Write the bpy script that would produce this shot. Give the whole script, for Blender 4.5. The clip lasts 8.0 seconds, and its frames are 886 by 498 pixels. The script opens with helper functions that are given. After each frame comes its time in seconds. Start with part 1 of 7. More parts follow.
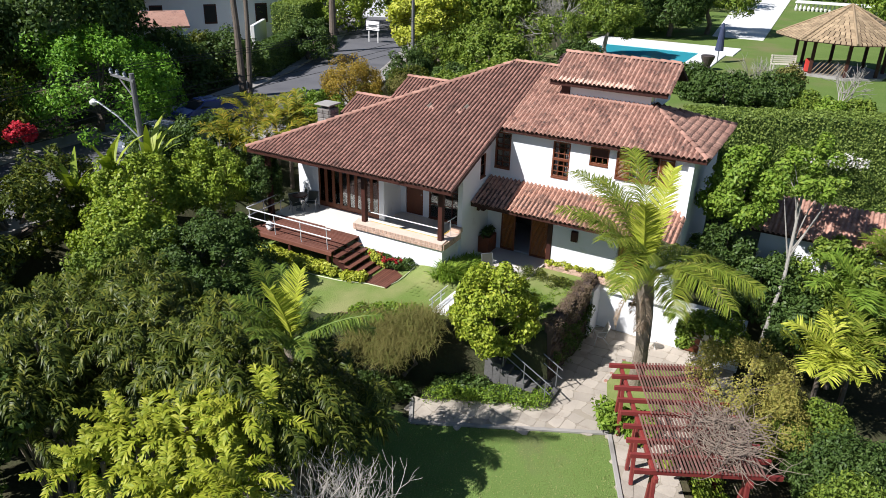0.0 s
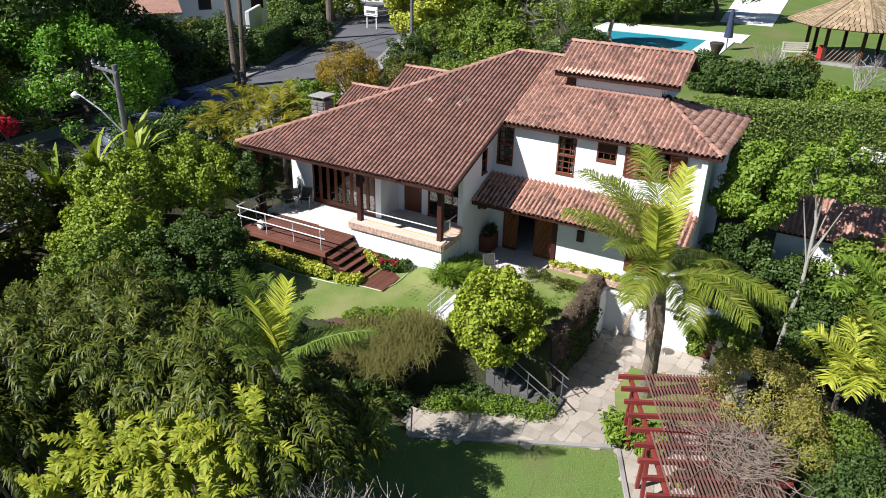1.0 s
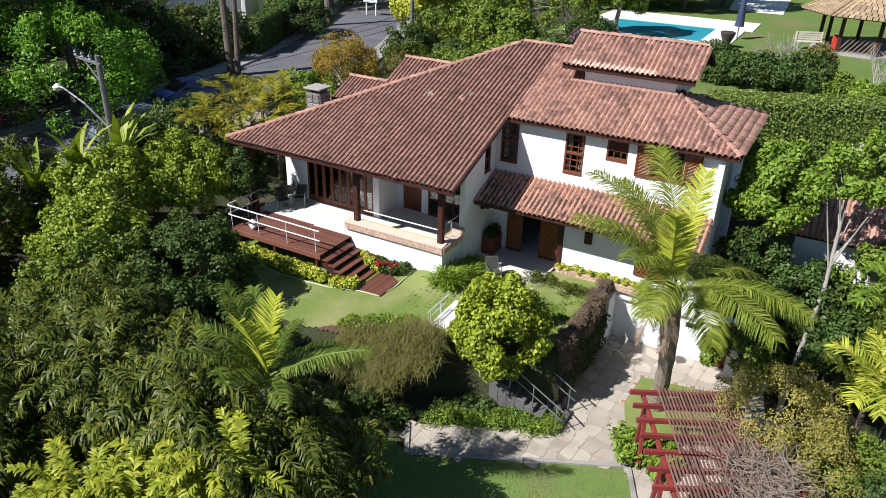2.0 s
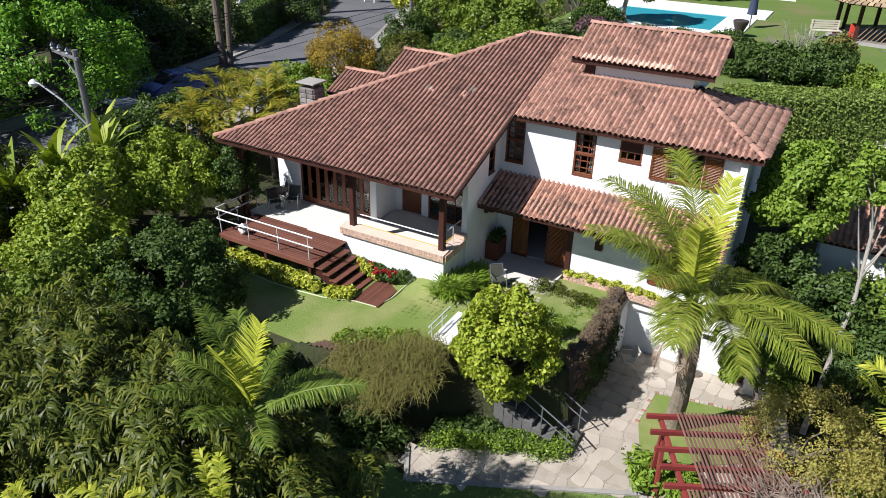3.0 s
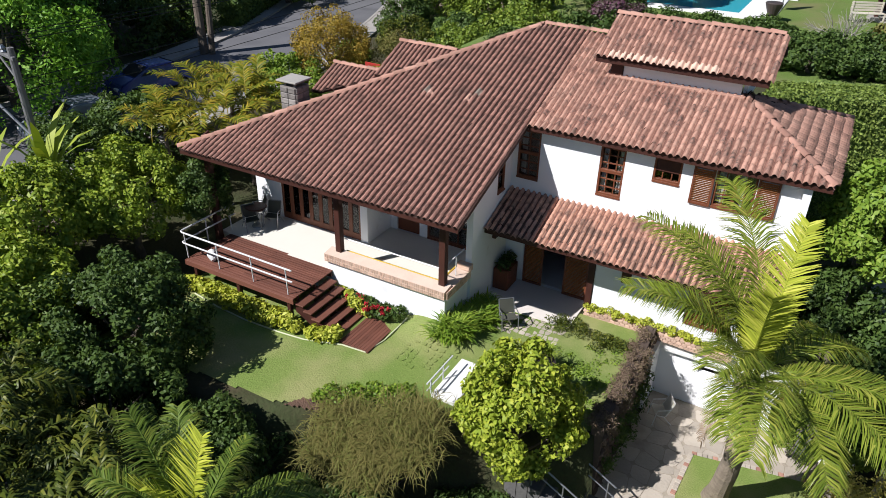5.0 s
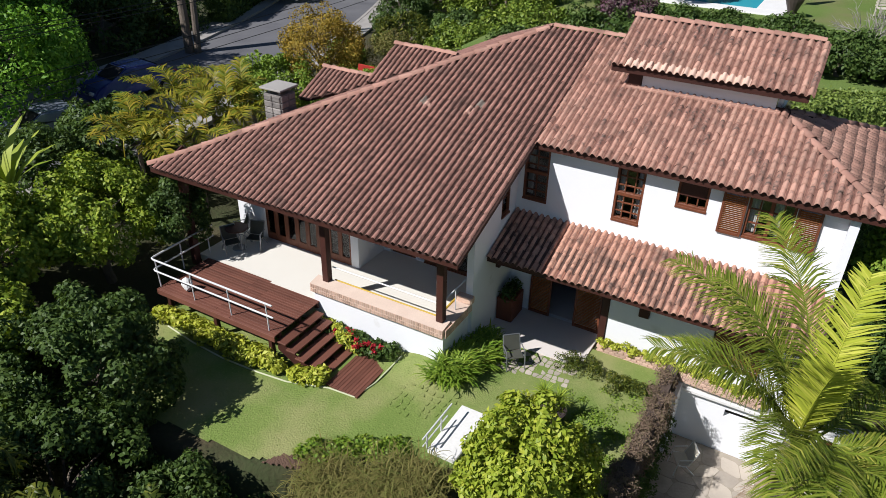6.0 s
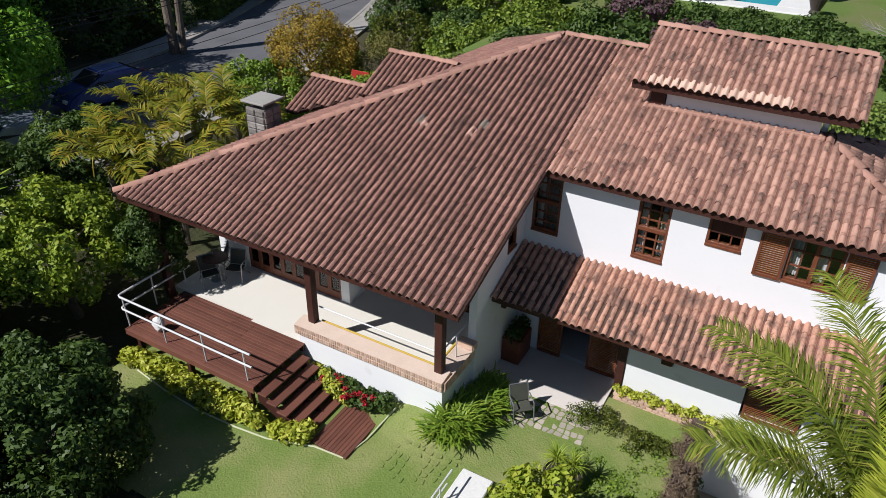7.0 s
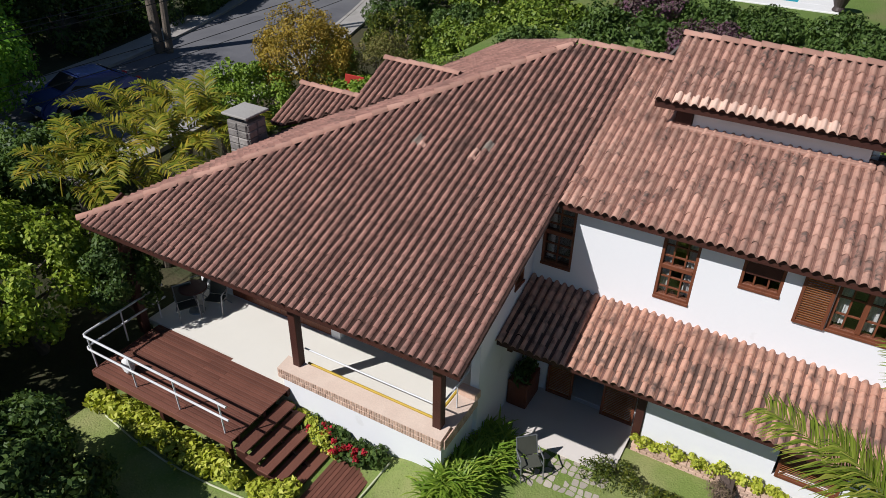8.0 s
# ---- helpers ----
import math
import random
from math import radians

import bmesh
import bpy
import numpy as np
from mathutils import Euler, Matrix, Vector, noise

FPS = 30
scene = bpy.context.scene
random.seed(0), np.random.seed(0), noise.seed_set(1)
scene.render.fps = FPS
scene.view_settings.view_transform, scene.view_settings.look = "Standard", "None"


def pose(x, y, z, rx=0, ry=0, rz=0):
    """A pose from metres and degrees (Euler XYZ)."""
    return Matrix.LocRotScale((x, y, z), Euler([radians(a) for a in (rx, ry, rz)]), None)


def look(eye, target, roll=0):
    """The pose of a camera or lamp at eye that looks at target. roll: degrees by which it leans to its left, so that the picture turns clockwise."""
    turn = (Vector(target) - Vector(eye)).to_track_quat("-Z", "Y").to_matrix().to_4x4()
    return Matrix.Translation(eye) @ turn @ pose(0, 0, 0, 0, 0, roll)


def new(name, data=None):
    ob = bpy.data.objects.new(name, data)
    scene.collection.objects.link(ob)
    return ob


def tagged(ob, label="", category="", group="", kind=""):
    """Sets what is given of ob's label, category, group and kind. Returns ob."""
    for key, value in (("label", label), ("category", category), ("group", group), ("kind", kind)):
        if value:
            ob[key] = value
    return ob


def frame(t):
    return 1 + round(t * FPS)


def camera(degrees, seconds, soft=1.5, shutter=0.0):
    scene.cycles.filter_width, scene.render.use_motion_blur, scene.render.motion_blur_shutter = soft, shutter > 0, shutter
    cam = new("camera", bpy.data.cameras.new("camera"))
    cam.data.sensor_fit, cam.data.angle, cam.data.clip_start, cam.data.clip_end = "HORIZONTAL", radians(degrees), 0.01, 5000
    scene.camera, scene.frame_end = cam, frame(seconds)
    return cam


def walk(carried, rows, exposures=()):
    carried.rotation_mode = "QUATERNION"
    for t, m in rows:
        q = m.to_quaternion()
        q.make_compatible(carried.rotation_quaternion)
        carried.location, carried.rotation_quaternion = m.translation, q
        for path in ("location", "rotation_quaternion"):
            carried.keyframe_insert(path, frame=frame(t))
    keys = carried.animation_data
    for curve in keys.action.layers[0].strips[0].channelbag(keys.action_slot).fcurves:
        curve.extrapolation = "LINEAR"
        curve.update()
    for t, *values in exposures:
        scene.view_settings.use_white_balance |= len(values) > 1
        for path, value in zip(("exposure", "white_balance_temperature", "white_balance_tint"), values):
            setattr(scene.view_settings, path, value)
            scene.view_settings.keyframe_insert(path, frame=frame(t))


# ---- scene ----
cam = camera(63.5, 8.0, soft=0.6)
PATH = [
    (0, (12.382, -22.409, 12.548), (11.505, -20.816, 11.717), 1.5),
    (0.5, (12.056, -21.802, 12.543), (11.182, -20.216, 11.694), 1.5),
    (1, (11.706, -21.108, 12.514), (10.836, -19.53, 11.646), 1.4),
    (1.5, (11.364, -20.509, 12.49), (10.498, -18.938, 11.605), 1.5),
    (3, (10.086, -18.361, 12.366), (9.233, -16.813, 11.431), 1.5),
    (3.5, (9.649, -17.606, 12.338), (8.799, -16.065, 11.387), 1.4),
    (4, (9.17, -16.762, 12.293), (8.323, -15.23, 11.326), 1.4),
    (4.5, (8.684, -15.858, 12.262), (7.84, -14.335, 11.279), 1.4),
    (6, (7.054, -12.777, 12.095), (6.218, -11.275, 11.073), 1.3),
    (6.5, (6.479, -11.676, 12.099), (5.645, -10.182, 11.063), 1.2),
    (7, (5.919, -10.675, 12.065), (5.087, -9.188, 11.017), 1.2),
    (7.5, (5.4, -9.745, 12.039), (4.572, -8.265, 10.978), 1.2),
    (8, (4.904, -8.838, 12.031), (4.079, -7.368, 10.954), 1.2),
]
walk(cam, [(t, look(eye, target, roll)) for t, eye, target, roll in PATH], [(0.0, 0.53), (3.0, 0.50), (5.0, 0.38), (6.5, 0.15), (8.0, 0.0)])

# ---- light: one sun from front left, clear sky ----
SUN = Vector((0.56, 0.85, -1.0)).normalized()
world = bpy.data.worlds.new("sky")
scene.world = world
world.use_nodes = True
wn = world.node_tree.nodes
sky = wn.new("ShaderNodeTexSky")
sky.sky_type, sky.sun_disc = "NISHITA", False
sky.sun_elevation, sky.sun_rotation = math.asin(-SUN.z), math.atan2(-SUN.x, -SUN.y)
sky.air_density, sky.dust_density, sky.ozone_density = 1.0, 0.2, 5.0
world.node_tree.links.new(sky.outputs[0], wn["Background"].inputs[0])
wn["Background"].inputs[1].default_value = 0.055
sun_data = bpy.data.lights.new("sun", "SUN")
sun_data.energy, sun_data.angle, sun_data.color = 5.0, radians(0.5), (1.0, 0.975, 0.975)
sun = new("sun", sun_data)
sun.matrix_basis = look((0, 0, 60), Vector((0, 0, 60)) + SUN)


# ---- materials ----
def nodes_of(name):
    m = bpy.data.materials.new(name)
    m.use_nodes = True
    nt = m.node_tree
    return m, nt, nt.nodes["Principled BSDF"], nt.nodes["Material Output"]


def mixed(nt, fac, a, b, kind="MIX"):
    n = nt.nodes.new("ShaderNodeMix")
    n.data_type, n.blend_type = "RGBA", kind
    if isinstance(fac, float):
        n.inputs[0].default_value = fac
    else:
        nt.links.new(fac, n.inputs[0])
    for i, v in ((6, a), (7, b)):
        if isinstance(v, tuple):
            n.inputs[i].default_value = (*v, 1)
        else:
            nt.links.new(v, n.inputs[i])
    return n.outputs[2]


def noise_of(nt, scale, lo, hi, detail=5.0, stretch=None, world_space=False):
    """A noise between 0 and 1, steepened from lo to hi."""
    n = nt.nodes.new("ShaderNodeTexNoise")
    n.inputs["Scale"].default_value, n.inputs["Detail"].default_value = scale, detail
    if world_space:
        src = nt.nodes.new("ShaderNodeNewGeometry").outputs["Position"]
    else:
        src = nt.nodes.new("ShaderNodeTexCoord").outputs["Object"]
    if stretch:
        mp = nt.nodes.new("ShaderNodeMapping")
        mp.inputs["Scale"].default_value = stretch
        nt.links.new(src, mp.inputs[0])
        src = mp.outputs[0]
    nt.links.new(src, n.inputs["Vector"])
    r = nt.nodes.new("ShaderNodeMapRange")
    r.inputs[1].default_value, r.inputs[2].default_value = lo, hi
    nt.links.new(n.outputs[0], r.inputs[0])
    return r.outputs[0]


def surface(name, base, other, scale=2.0, fine=30.0, rough=0.7, bump=0.3, metal=0.0, spec=0.3, vary="", amount=0.3, stain=None, stretch=None, speck=None, grime=0.72):
    """A procedural surface: two colours mixed at a coarse and a fine scale, relief, and piece-by-piece variation."""
    m, nt, p, out = nodes_of(name)
    col = mixed(nt, noise_of(nt, scale, 0.35, 0.65, stretch=stretch, world_space=True), base, other)
    f = noise_of(nt, fine, 0.3, 0.7, 3.0, stretch=stretch, world_space=True)
    dark = tuple(c * grime for c in base)
    col = mixed(nt, 0.45, col, mixed(nt, f, dark, other))
    if stain:
        colour, s, lo, hi = stain
        col = mixed(nt, noise_of(nt, s, lo, hi, 6.0, world_space=True), col, colour)
    if speck:
        colour, s, lo, hi = speck
        col = mixed(nt, noise_of(nt, s, lo, hi, 4.0, world_space=True), col, colour)
    if vary:
        if vary == "object":
            v = nt.nodes.new("ShaderNodeObjectInfo").outputs["Random"]
        else:
            v = nt.nodes.new("ShaderNodeNewGeometry").outputs["Random Per Island"]
        h = nt.nodes.new("ShaderNodeHueSaturation")
        r = nt.nodes.new("ShaderNodeMapRange")
        r.inputs[3].default_value, r.inputs[4].default_value = 1 - amount, 1 + amount
        nt.links.new(v, r.inputs[0])
        nt.links.new(r.outputs[0], h.inputs["Value"])
        nt.links.new(col, h.inputs["Color"])
        col = h.outputs[0]
    nt.links.new(col, p.inputs["Base Color"])
    p.inputs["Roughness"].default_value, p.inputs["Metallic"].default_value = rough, metal
    p.inputs["Specular IOR Level"].default_value = spec
    if bump:
        b = nt.nodes.new("ShaderNodeBump")
        b.inputs["Strength"].default_value, b.inputs["Distance"].default_value = bump, 0.02
        nt.links.new(f, b.inputs["Height"])
        nt.links.new(b.outputs[0], p.inputs["Normal"])
    return m


def leaf_surface(name, a, b, c, rough=0.50, through_light=0.24, big=0.8):
    """Leaves: three greens by leaf and by clump, some light passing through."""
    m, nt, p, out = nodes_of(name)
    a, b, c = ((q[0] * 1.06, q[1] * 0.99, q[2] * 1.15) for q in (a, b, c))
    v = nt.nodes.new("ShaderNodeNewGeometry").outputs["Random Per Island"]
    ramp = nt.nodes.new("ShaderNodeValToRGB")
    ramp.color_ramp.elements[0].color, ramp.color_ramp.elements[1].color = (*a, 1), (*c, 1)
    ramp.color_ramp.elements.new(0.55).color = (*b, 1)
    nt.links.new(v, ramp.inputs[0])
    col = mixed(nt, noise_of(nt, big, 0.35, 0.7, 2.0, world_space=True), ramp.outputs[0], mixed(nt, 0.5, ramp.outputs[0], b))
    nt.links.new(col, p.inputs["Base Color"])
    p.inputs["Roughness"].default_value, p.inputs["Specular IOR Level"].default_value = rough, 0.24
    t = nt.nodes.new("ShaderNodeBsdfTranslucent")
    nt.links.new(mixed(nt, 1.0, col, (1.0, 1.0, 0.45), "MULTIPLY"), t.inputs[0])
    mix = nt.nodes.new("ShaderNodeMixShader")
    mix.inputs[0].default_value = through_light
    nt.links.new(p.outputs[0], mix.inputs[1])
    nt.links.new(t.outputs[0], mix.inputs[2])
    nt.links.new(mix.outputs[0], out.inputs[0])
    return m


PLASTER = surface("white plaster", (0.80, 0.81, 0.825), (0.775, 0.785, 0.80), 0.9, 14, 0.85, 0.04, grime=0.95, stain=((0.55, 0.54, 0.50), 1.3, 0.66, 0.85))
GREY_STAIN = (0.085, 0.06, 0.05)
TILES = surface("fired clay tiles", (0.490, 0.292, 0.222), (0.390, 0.208, 0.156), 1.1, 22, 0.82, 0.35, vary="island", amount=0.20, stain=(GREY_STAIN, 1.4, 0.54, 0.86), speck=((0.13, 0.085, 0.07), 7.0, 0.56, 0.80))
TILES_PALE = surface("newer clay tiles", (0.560, 0.320, 0.230), (0.475, 0.245, 0.174), 1.3, 22, 0.82, 0.35, vary="island", amount=0.14, stain=(GREY_STAIN, 1.5, 0.52, 0.78), speck=((0.13, 0.085, 0.07), 5.0, 0.50, 0.74))
TILES_OLD = surface("weathered clay tiles", (0.375, 0.198, 0.155), (0.275, 0.137, 0.108), 1.0, 22, 0.82, 0.35, vary="island", amount=0.20, stain=(GREY_STAIN, 1.4, 0.54, 0.86), speck=((0.13, 0.085, 0.07), 7.0, 0.56, 0.80))
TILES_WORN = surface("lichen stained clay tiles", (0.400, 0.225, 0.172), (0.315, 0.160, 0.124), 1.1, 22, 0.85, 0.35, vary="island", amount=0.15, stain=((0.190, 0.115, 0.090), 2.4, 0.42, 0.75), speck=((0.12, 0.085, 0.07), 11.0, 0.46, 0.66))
TILE_OLD = surface("weathered clay tile", (0.375, 0.198, 0.155), (0.275, 0.137, 0.108), 1.0, 22, 0.82, 0.35, vary="object", amount=0.20, stain=(GREY_STAIN, 1.4, 0.54, 0.86), speck=((0.13, 0.085, 0.07), 7.0, 0.56, 0.80))
RIDGE = surface("ridge clay", (0.428, 0.252, 0.194), (0.335, 0.172, 0.130), 1.6, 18, 0.85, 0.3, vary="object", amount=0.2, stain=(GREY_STAIN, 1.2, 0.6, 0.85))
# channel tones hold dirt and also the shade between the ribs
CHANNEL = surface("dirty channel clay with rib shade", (0.075, 0.038, 0.030), (0.048, 0.025, 0.020), 2.0, 20, 0.9, 0.3)
CHANNEL_PALE = surface("pale channel clay with rib shade", (0.235, 0.122, 0.094), (0.165, 0.084, 0.066), 2.0, 20, 0.9, 0.3)
CHANNEL_STAIN = surface("mossy stained dirty channel clay with rib shade", (0.150, 0.085, 0.066), (0.095, 0.058, 0.048), 3.0, 20, 0.9, 0.3)
DARK_WOOD = surface("dark stained timber", (0.075, 0.026, 0.018), (0.05, 0.018, 0.014), 2, 25, 0.55, 0.2, vary="object", amount=0.15)
DOOR_WOOD = surface("brown varnished wood", (0.205, 0.068, 0.033), (0.145, 0.048, 0.025), 2, 30, 0.45, 0.2, stretch=(4, 4, 0.6))
DECK_WOOD = surface("red-brown deck wood", (0.185, 0.074, 0.050), (0.135, 0.052, 0.036), 1.2, 20, 0.6, 0.25, vary="object", amount=0.2)
BRICK = surface("pale pink brick", (0.62, 0.44, 0.34), (0.55, 0.37, 0.28), 3, 30, 0.85, 0.35, vary="object", amount=0.2)
FLOOR_TILE = surface("beige floor tile", (0.76, 0.735, 0.665), (0.71, 0.68, 0.61), 0.8, 9, 0.55, 0.03, grime=0.92)
CLAY_FLOOR = surface("pinkish patio floor", (0.70, 0.65, 0.61), (0.64, 0.59, 0.55), 1.0, 12, 0.7, 0.05, grime=0.9)
YELLOW = surface("yellow painted edge", (0.62, 0.42, 0.06), (0.55, 0.37, 0.06), 3, 20, 0.6, 0.05)
RAIL = surface("white painted steel", (0.74, 0.75, 0.76), (0.66, 0.67, 0.68), 3, 30, 0.35, 0.03, spec=0.5)
STEEL = surface("galvanised steel", (0.315, 0.330, 0.345), (0.255, 0.270, 0.285), 3, 30, 0.4, 0.05, metal=0.6)
CURTAIN = surface("white curtain cloth", (0.75, 0.75, 0.74), (0.62, 0.62, 0.62), 9, 40, 0.9, 0.2)
# indoor shade is put into this dark wall and floor colour
DARK_ROOM = surface("room plaster darkened for shade", (0.16, 0.13, 0.11), (0.12, 0.10, 0.09), 1, 10, 0.9, 0.05)
RED_PAINT = surface("dark red painted timber", (0.26, 0.045, 0.04), (0.19, 0.032, 0.03), 2, 25, 0.5, 0.15, vary="object", amount=0.15)
SLAT = surface("weathered brown slat", (0.225, 0.120, 0.098), (0.165, 0.085, 0.070), 2, 25, 0.7, 0.2, vary="object", amount=0.25)
BARK_LITTER = surface("brown soil with litter", (0.16, 0.095, 0.065), (0.11, 0.068, 0.048), 2.5, 25, 0.95, 0.8)
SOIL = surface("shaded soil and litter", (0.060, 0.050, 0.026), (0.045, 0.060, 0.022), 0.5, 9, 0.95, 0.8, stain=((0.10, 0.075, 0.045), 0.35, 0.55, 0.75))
LAWN = surface("mown grass", (0.150, 0.225, 0.052), (0.205, 0.265, 0.074), 0.5, 22, 0.95, 0.5, spec=0.1, stain=((0.34, 0.315, 0.150), 0.6, 0.44, 0.80))
LAWN_LOW = surface("fresh mown grass", (0.144, 0.230, 0.055), (0.190, 0.274, 0.077), 0.6, 26, 0.95, 0.9, spec=0.1, stain=((0.172, 0.168, 0.083), 0.6, 0.56, 0.8))
# pool lawn: lower green tones stand in for shade on the grass
LAWN_POOL = surface("mown grass dimmed for shade", (0.115, 0.180, 0.042), (0.150, 0.215, 0.058), 0.4, 14, 0.95, 0.9, spec=0.1, stain=((0.19, 0.18, 0.085), 0.25, 0.52, 0.75))
FLAG = surface("pale flagstone", (0.510, 0.450, 0.375), (0.400, 0.352, 0.298), 1.4, 14, 0.85, 0.3, vary="object", amount=0.16, stain=((0.286, 0.243, 0.195), 1.1, 0.58, 0.8))
GROUT = surface("path mortar", (0.400, 0.352, 0.285), (0.330, 0.288, 0.232), 2, 20, 0.95, 0.3)
ASPHALT = surface("grey asphalt", (0.155, 0.155, 0.165), (0.12, 0.12, 0.13), 0.5, 18, 0.9, 0.3, stain=((0.09, 0.09, 0.10), 0.3, 0.55, 0.7))
CONCRETE = surface("weathered concrete", (0.40, 0.38, 0.35), (0.31, 0.29, 0.27), 0.8, 12, 0.9, 0.25, stain=((0.17, 0.16, 0.14), 1.0, 0.58, 0.8))
# the stairs' shade is painted in as a darker concrete tone
DARK_STEP = surface("concrete darkened for shade", (0.15, 0.145, 0.14), (0.10, 0.098, 0.095), 1.5, 14, 0.9, 0.3)
STONE = surface("dark field stone", (0.13, 0.095, 0.075), (0.09, 0.065, 0.055), 2.5, 16, 0.9, 0.5, vary="object", amount=0.35)
PALE_STONE = surface("grey chimney stone", (0.36, 0.33, 0.30), (0.20, 0.18, 0.17), 4, 18, 0.9, 0.5, vary="object", amount=0.3)
WHITE = surface("sunlit white paint", (0.80, 0.80, 0.78), (0.74, 0.73, 0.70), 1.2, 15, 0.7, 0.08)
BARK = surface("grey brown bark", (0.20, 0.165, 0.13), (0.13, 0.105, 0.085), 3, 22, 0.95, 0.7)
PALM_BARK = surface("pale fibrous palm bark", (0.36, 0.30, 0.23), (0.22, 0.18, 0.14), 3.5, 18, 0.95, 0.8, stretch=(1, 1, 2.5))
PALE_BARK = surface("pale smooth bark", (0.400, 0.375, 0.330), (0.270, 0.252, 0.220), 2.5, 16, 0.9, 0.4)
POLE = surface("grey concrete pole", (0.19, 0.19, 0.19), (0.14, 0.14, 0.145), 2, 20, 0.9, 0.2)
BLACK = surface("black rubber", (0.02, 0.02, 0.02), (0.015, 0.015, 0.015), 4, 30, 0.6, 0.05)
CAR_BLUE = surface("dark blue car paint", (0.06, 0.09, 0.32), (0.05, 0.08, 0.29), 1, 10, 0.22, 0.0, metal=0.3, spec=0.6)
CAR_SILVER = surface("silver blue car paint", (0.30, 0.34, 0.42), (0.28, 0.32, 0.40), 1, 10, 0.25, 0.0, metal=0.5, spec=0.6)
SHINGLE = surface("straw brown shingle", (0.40, 0.30, 0.185), (0.31, 0.225, 0.14), 2, 20, 0.9, 0.4, vary="island", amount=0.25)
RED_CLOTH = surface("red fabric", (0.55, 0.05, 0.04), (0.48, 0.04, 0.03), 3, 25, 0.7, 0.1)
GREEN_CLOTH = surface("grey green mesh fabric", (0.085, 0.088, 0.07), (0.065, 0.068, 0.055), 3, 40, 0.8, 0.2)
BLUE_CLOTH = surface("folded dark blue cloth", (0.05, 0.065, 0.12), (0.04, 0.05, 0.10), 3, 25, 0.85, 0.2)
PALE_CLOTH = surface("cream plastic weave", (0.60, 0.56, 0.47), (0.52, 0.48, 0.40), 3, 40, 0.7, 0.15)
HOSE = surface("pale garden hose", (0.60, 0.62, 0.42), (0.52, 0.54, 0.36), 3, 20, 0.5, 0.0)
POT_DARK = surface("dark glazed pot", (0.075, 0.055, 0.05), (0.05, 0.04, 0.04), 3, 20, 0.5, 0.2)
DRY = leaf_surface("dry palm leaf", (0.300, 0.235, 0.140), (0.360, 0.300, 0.190), (0.220, 0.160, 0.090), 0.7, 0.15)
L_MID = leaf_surface("mid green leaves", (0.084, 0.150, 0.020), (0.155, 0.245, 0.030), (0.270, 0.345, 0.048))
L_LIME = leaf_surface("lime green leaves", (0.135, 0.230, 0.020), (0.240, 0.350, 0.032), (0.390, 0.470, 0.060))
L_YELLOW = leaf_surface("yellow green leaves", (0.255, 0.335, 0.030), (0.430, 0.500, 0.050), (0.600, 0.620, 0.110))
L_DARK = leaf_surface("dark green leaves", (0.040, 0.080, 0.016), (0.068, 0.126, 0.025), (0.120, 0.190, 0.038))
L_OLIVE = leaf_surface("olive green leaves", (0.032, 0.055, 0.008), (0.078, 0.112, 0.014), (0.225, 0.245, 0.033), 0.45, 0.22)
L_BRIGHT = leaf_surface("bright fern green leaves", (0.112, 0.210, 0.022), (0.182, 0.305, 0.033), (0.285, 0.390, 0.054))
L_COCO = leaf_surface("coconut palm leaf", (0.100, 0.165, 0.016), (0.185, 0.255, 0.026), (0.390, 0.400, 0.070), 0.40, 0.24)
L_COCO_DARK = leaf_surface("shaded palm leaf", (0.075, 0.140, 0.018), (0.125, 0.200, 0.026), (0.260, 0.310, 0.045), 0.45, 0.22)
L_VINE = leaf_surface("dry grey vines", (0.140, 0.105, 0.062), (0.205, 0.155, 0.098), (0.125, 0.120, 0.045), 0.8, 0.15)
L_BROWN = leaf_surface("brownish wispy leaves", (0.120, 0.135, 0.030), (0.190, 0.175, 0.048), (0.150, 0.200, 0.038), 0.7, 0.2)
L_STRAW = leaf_surface("dry golden green leaves", (0.250, 0.250, 0.050), (0.370, 0.340, 0.075), (0.250, 0.310, 0.055), 0.6, 0.25)
L_STRAP = leaf_surface("glossy strap leaves", (0.105, 0.215, 0.020), (0.185, 0.315, 0.032), (0.330, 0.440, 0.055), 0.4, 0.28)
L_ROUND = leaf_surface("sunny lime leaves", (0.165, 0.255, 0.020), (0.295, 0.390, 0.034), (0.470, 0.525, 0.062))
L_EMERALD = leaf_surface("emerald leaves", (0.095, 0.235, 0.020), (0.150, 0.345, 0.030), (0.240, 0.430, 0.048))
L_GOLD = leaf_surface("golden olive leaves", (0.270, 0.195, 0.024), (0.385, 0.280, 0.038), (0.240, 0.235, 0.036), 0.6, 0.25)
L_ARECA = leaf_surface("yellowish areca leaf", (0.090, 0.145, 0.010), (0.220, 0.240, 0.018), (0.460, 0.350, 0.040), 0.45, 0.26)
L_PURPLE = leaf_surface("purple bougainvillea", (0.070, 0.100, 0.035), (0.150, 0.060, 0.100), (0.090, 0.125, 0.045), 0.6, 0.25)
L_RED = leaf_surface("red flowers", (0.450, 0.020, 0.030), (0.550, 0.035, 0.050), (0.350, 0.015, 0.025), 0.6, 0.2)
L_WHITE = leaf_surface("white flowers", (0.700, 0.700, 0.620), (0.620, 0.640, 0.520), (0.400, 0.480, 0.250), 0.6, 0.2)
L_FERN = leaf_surface("lime fern fronds", (0.180, 0.258, 0.018), (0.310, 0.370, 0.029), (0.460, 0.485, 0.060))
LOUVRE = surface("tan louvre wood", (0.42, 0.175, 0.065), (0.34, 0.135, 0.05), 2, 30, 0.85, 0.1, spec=0.1)
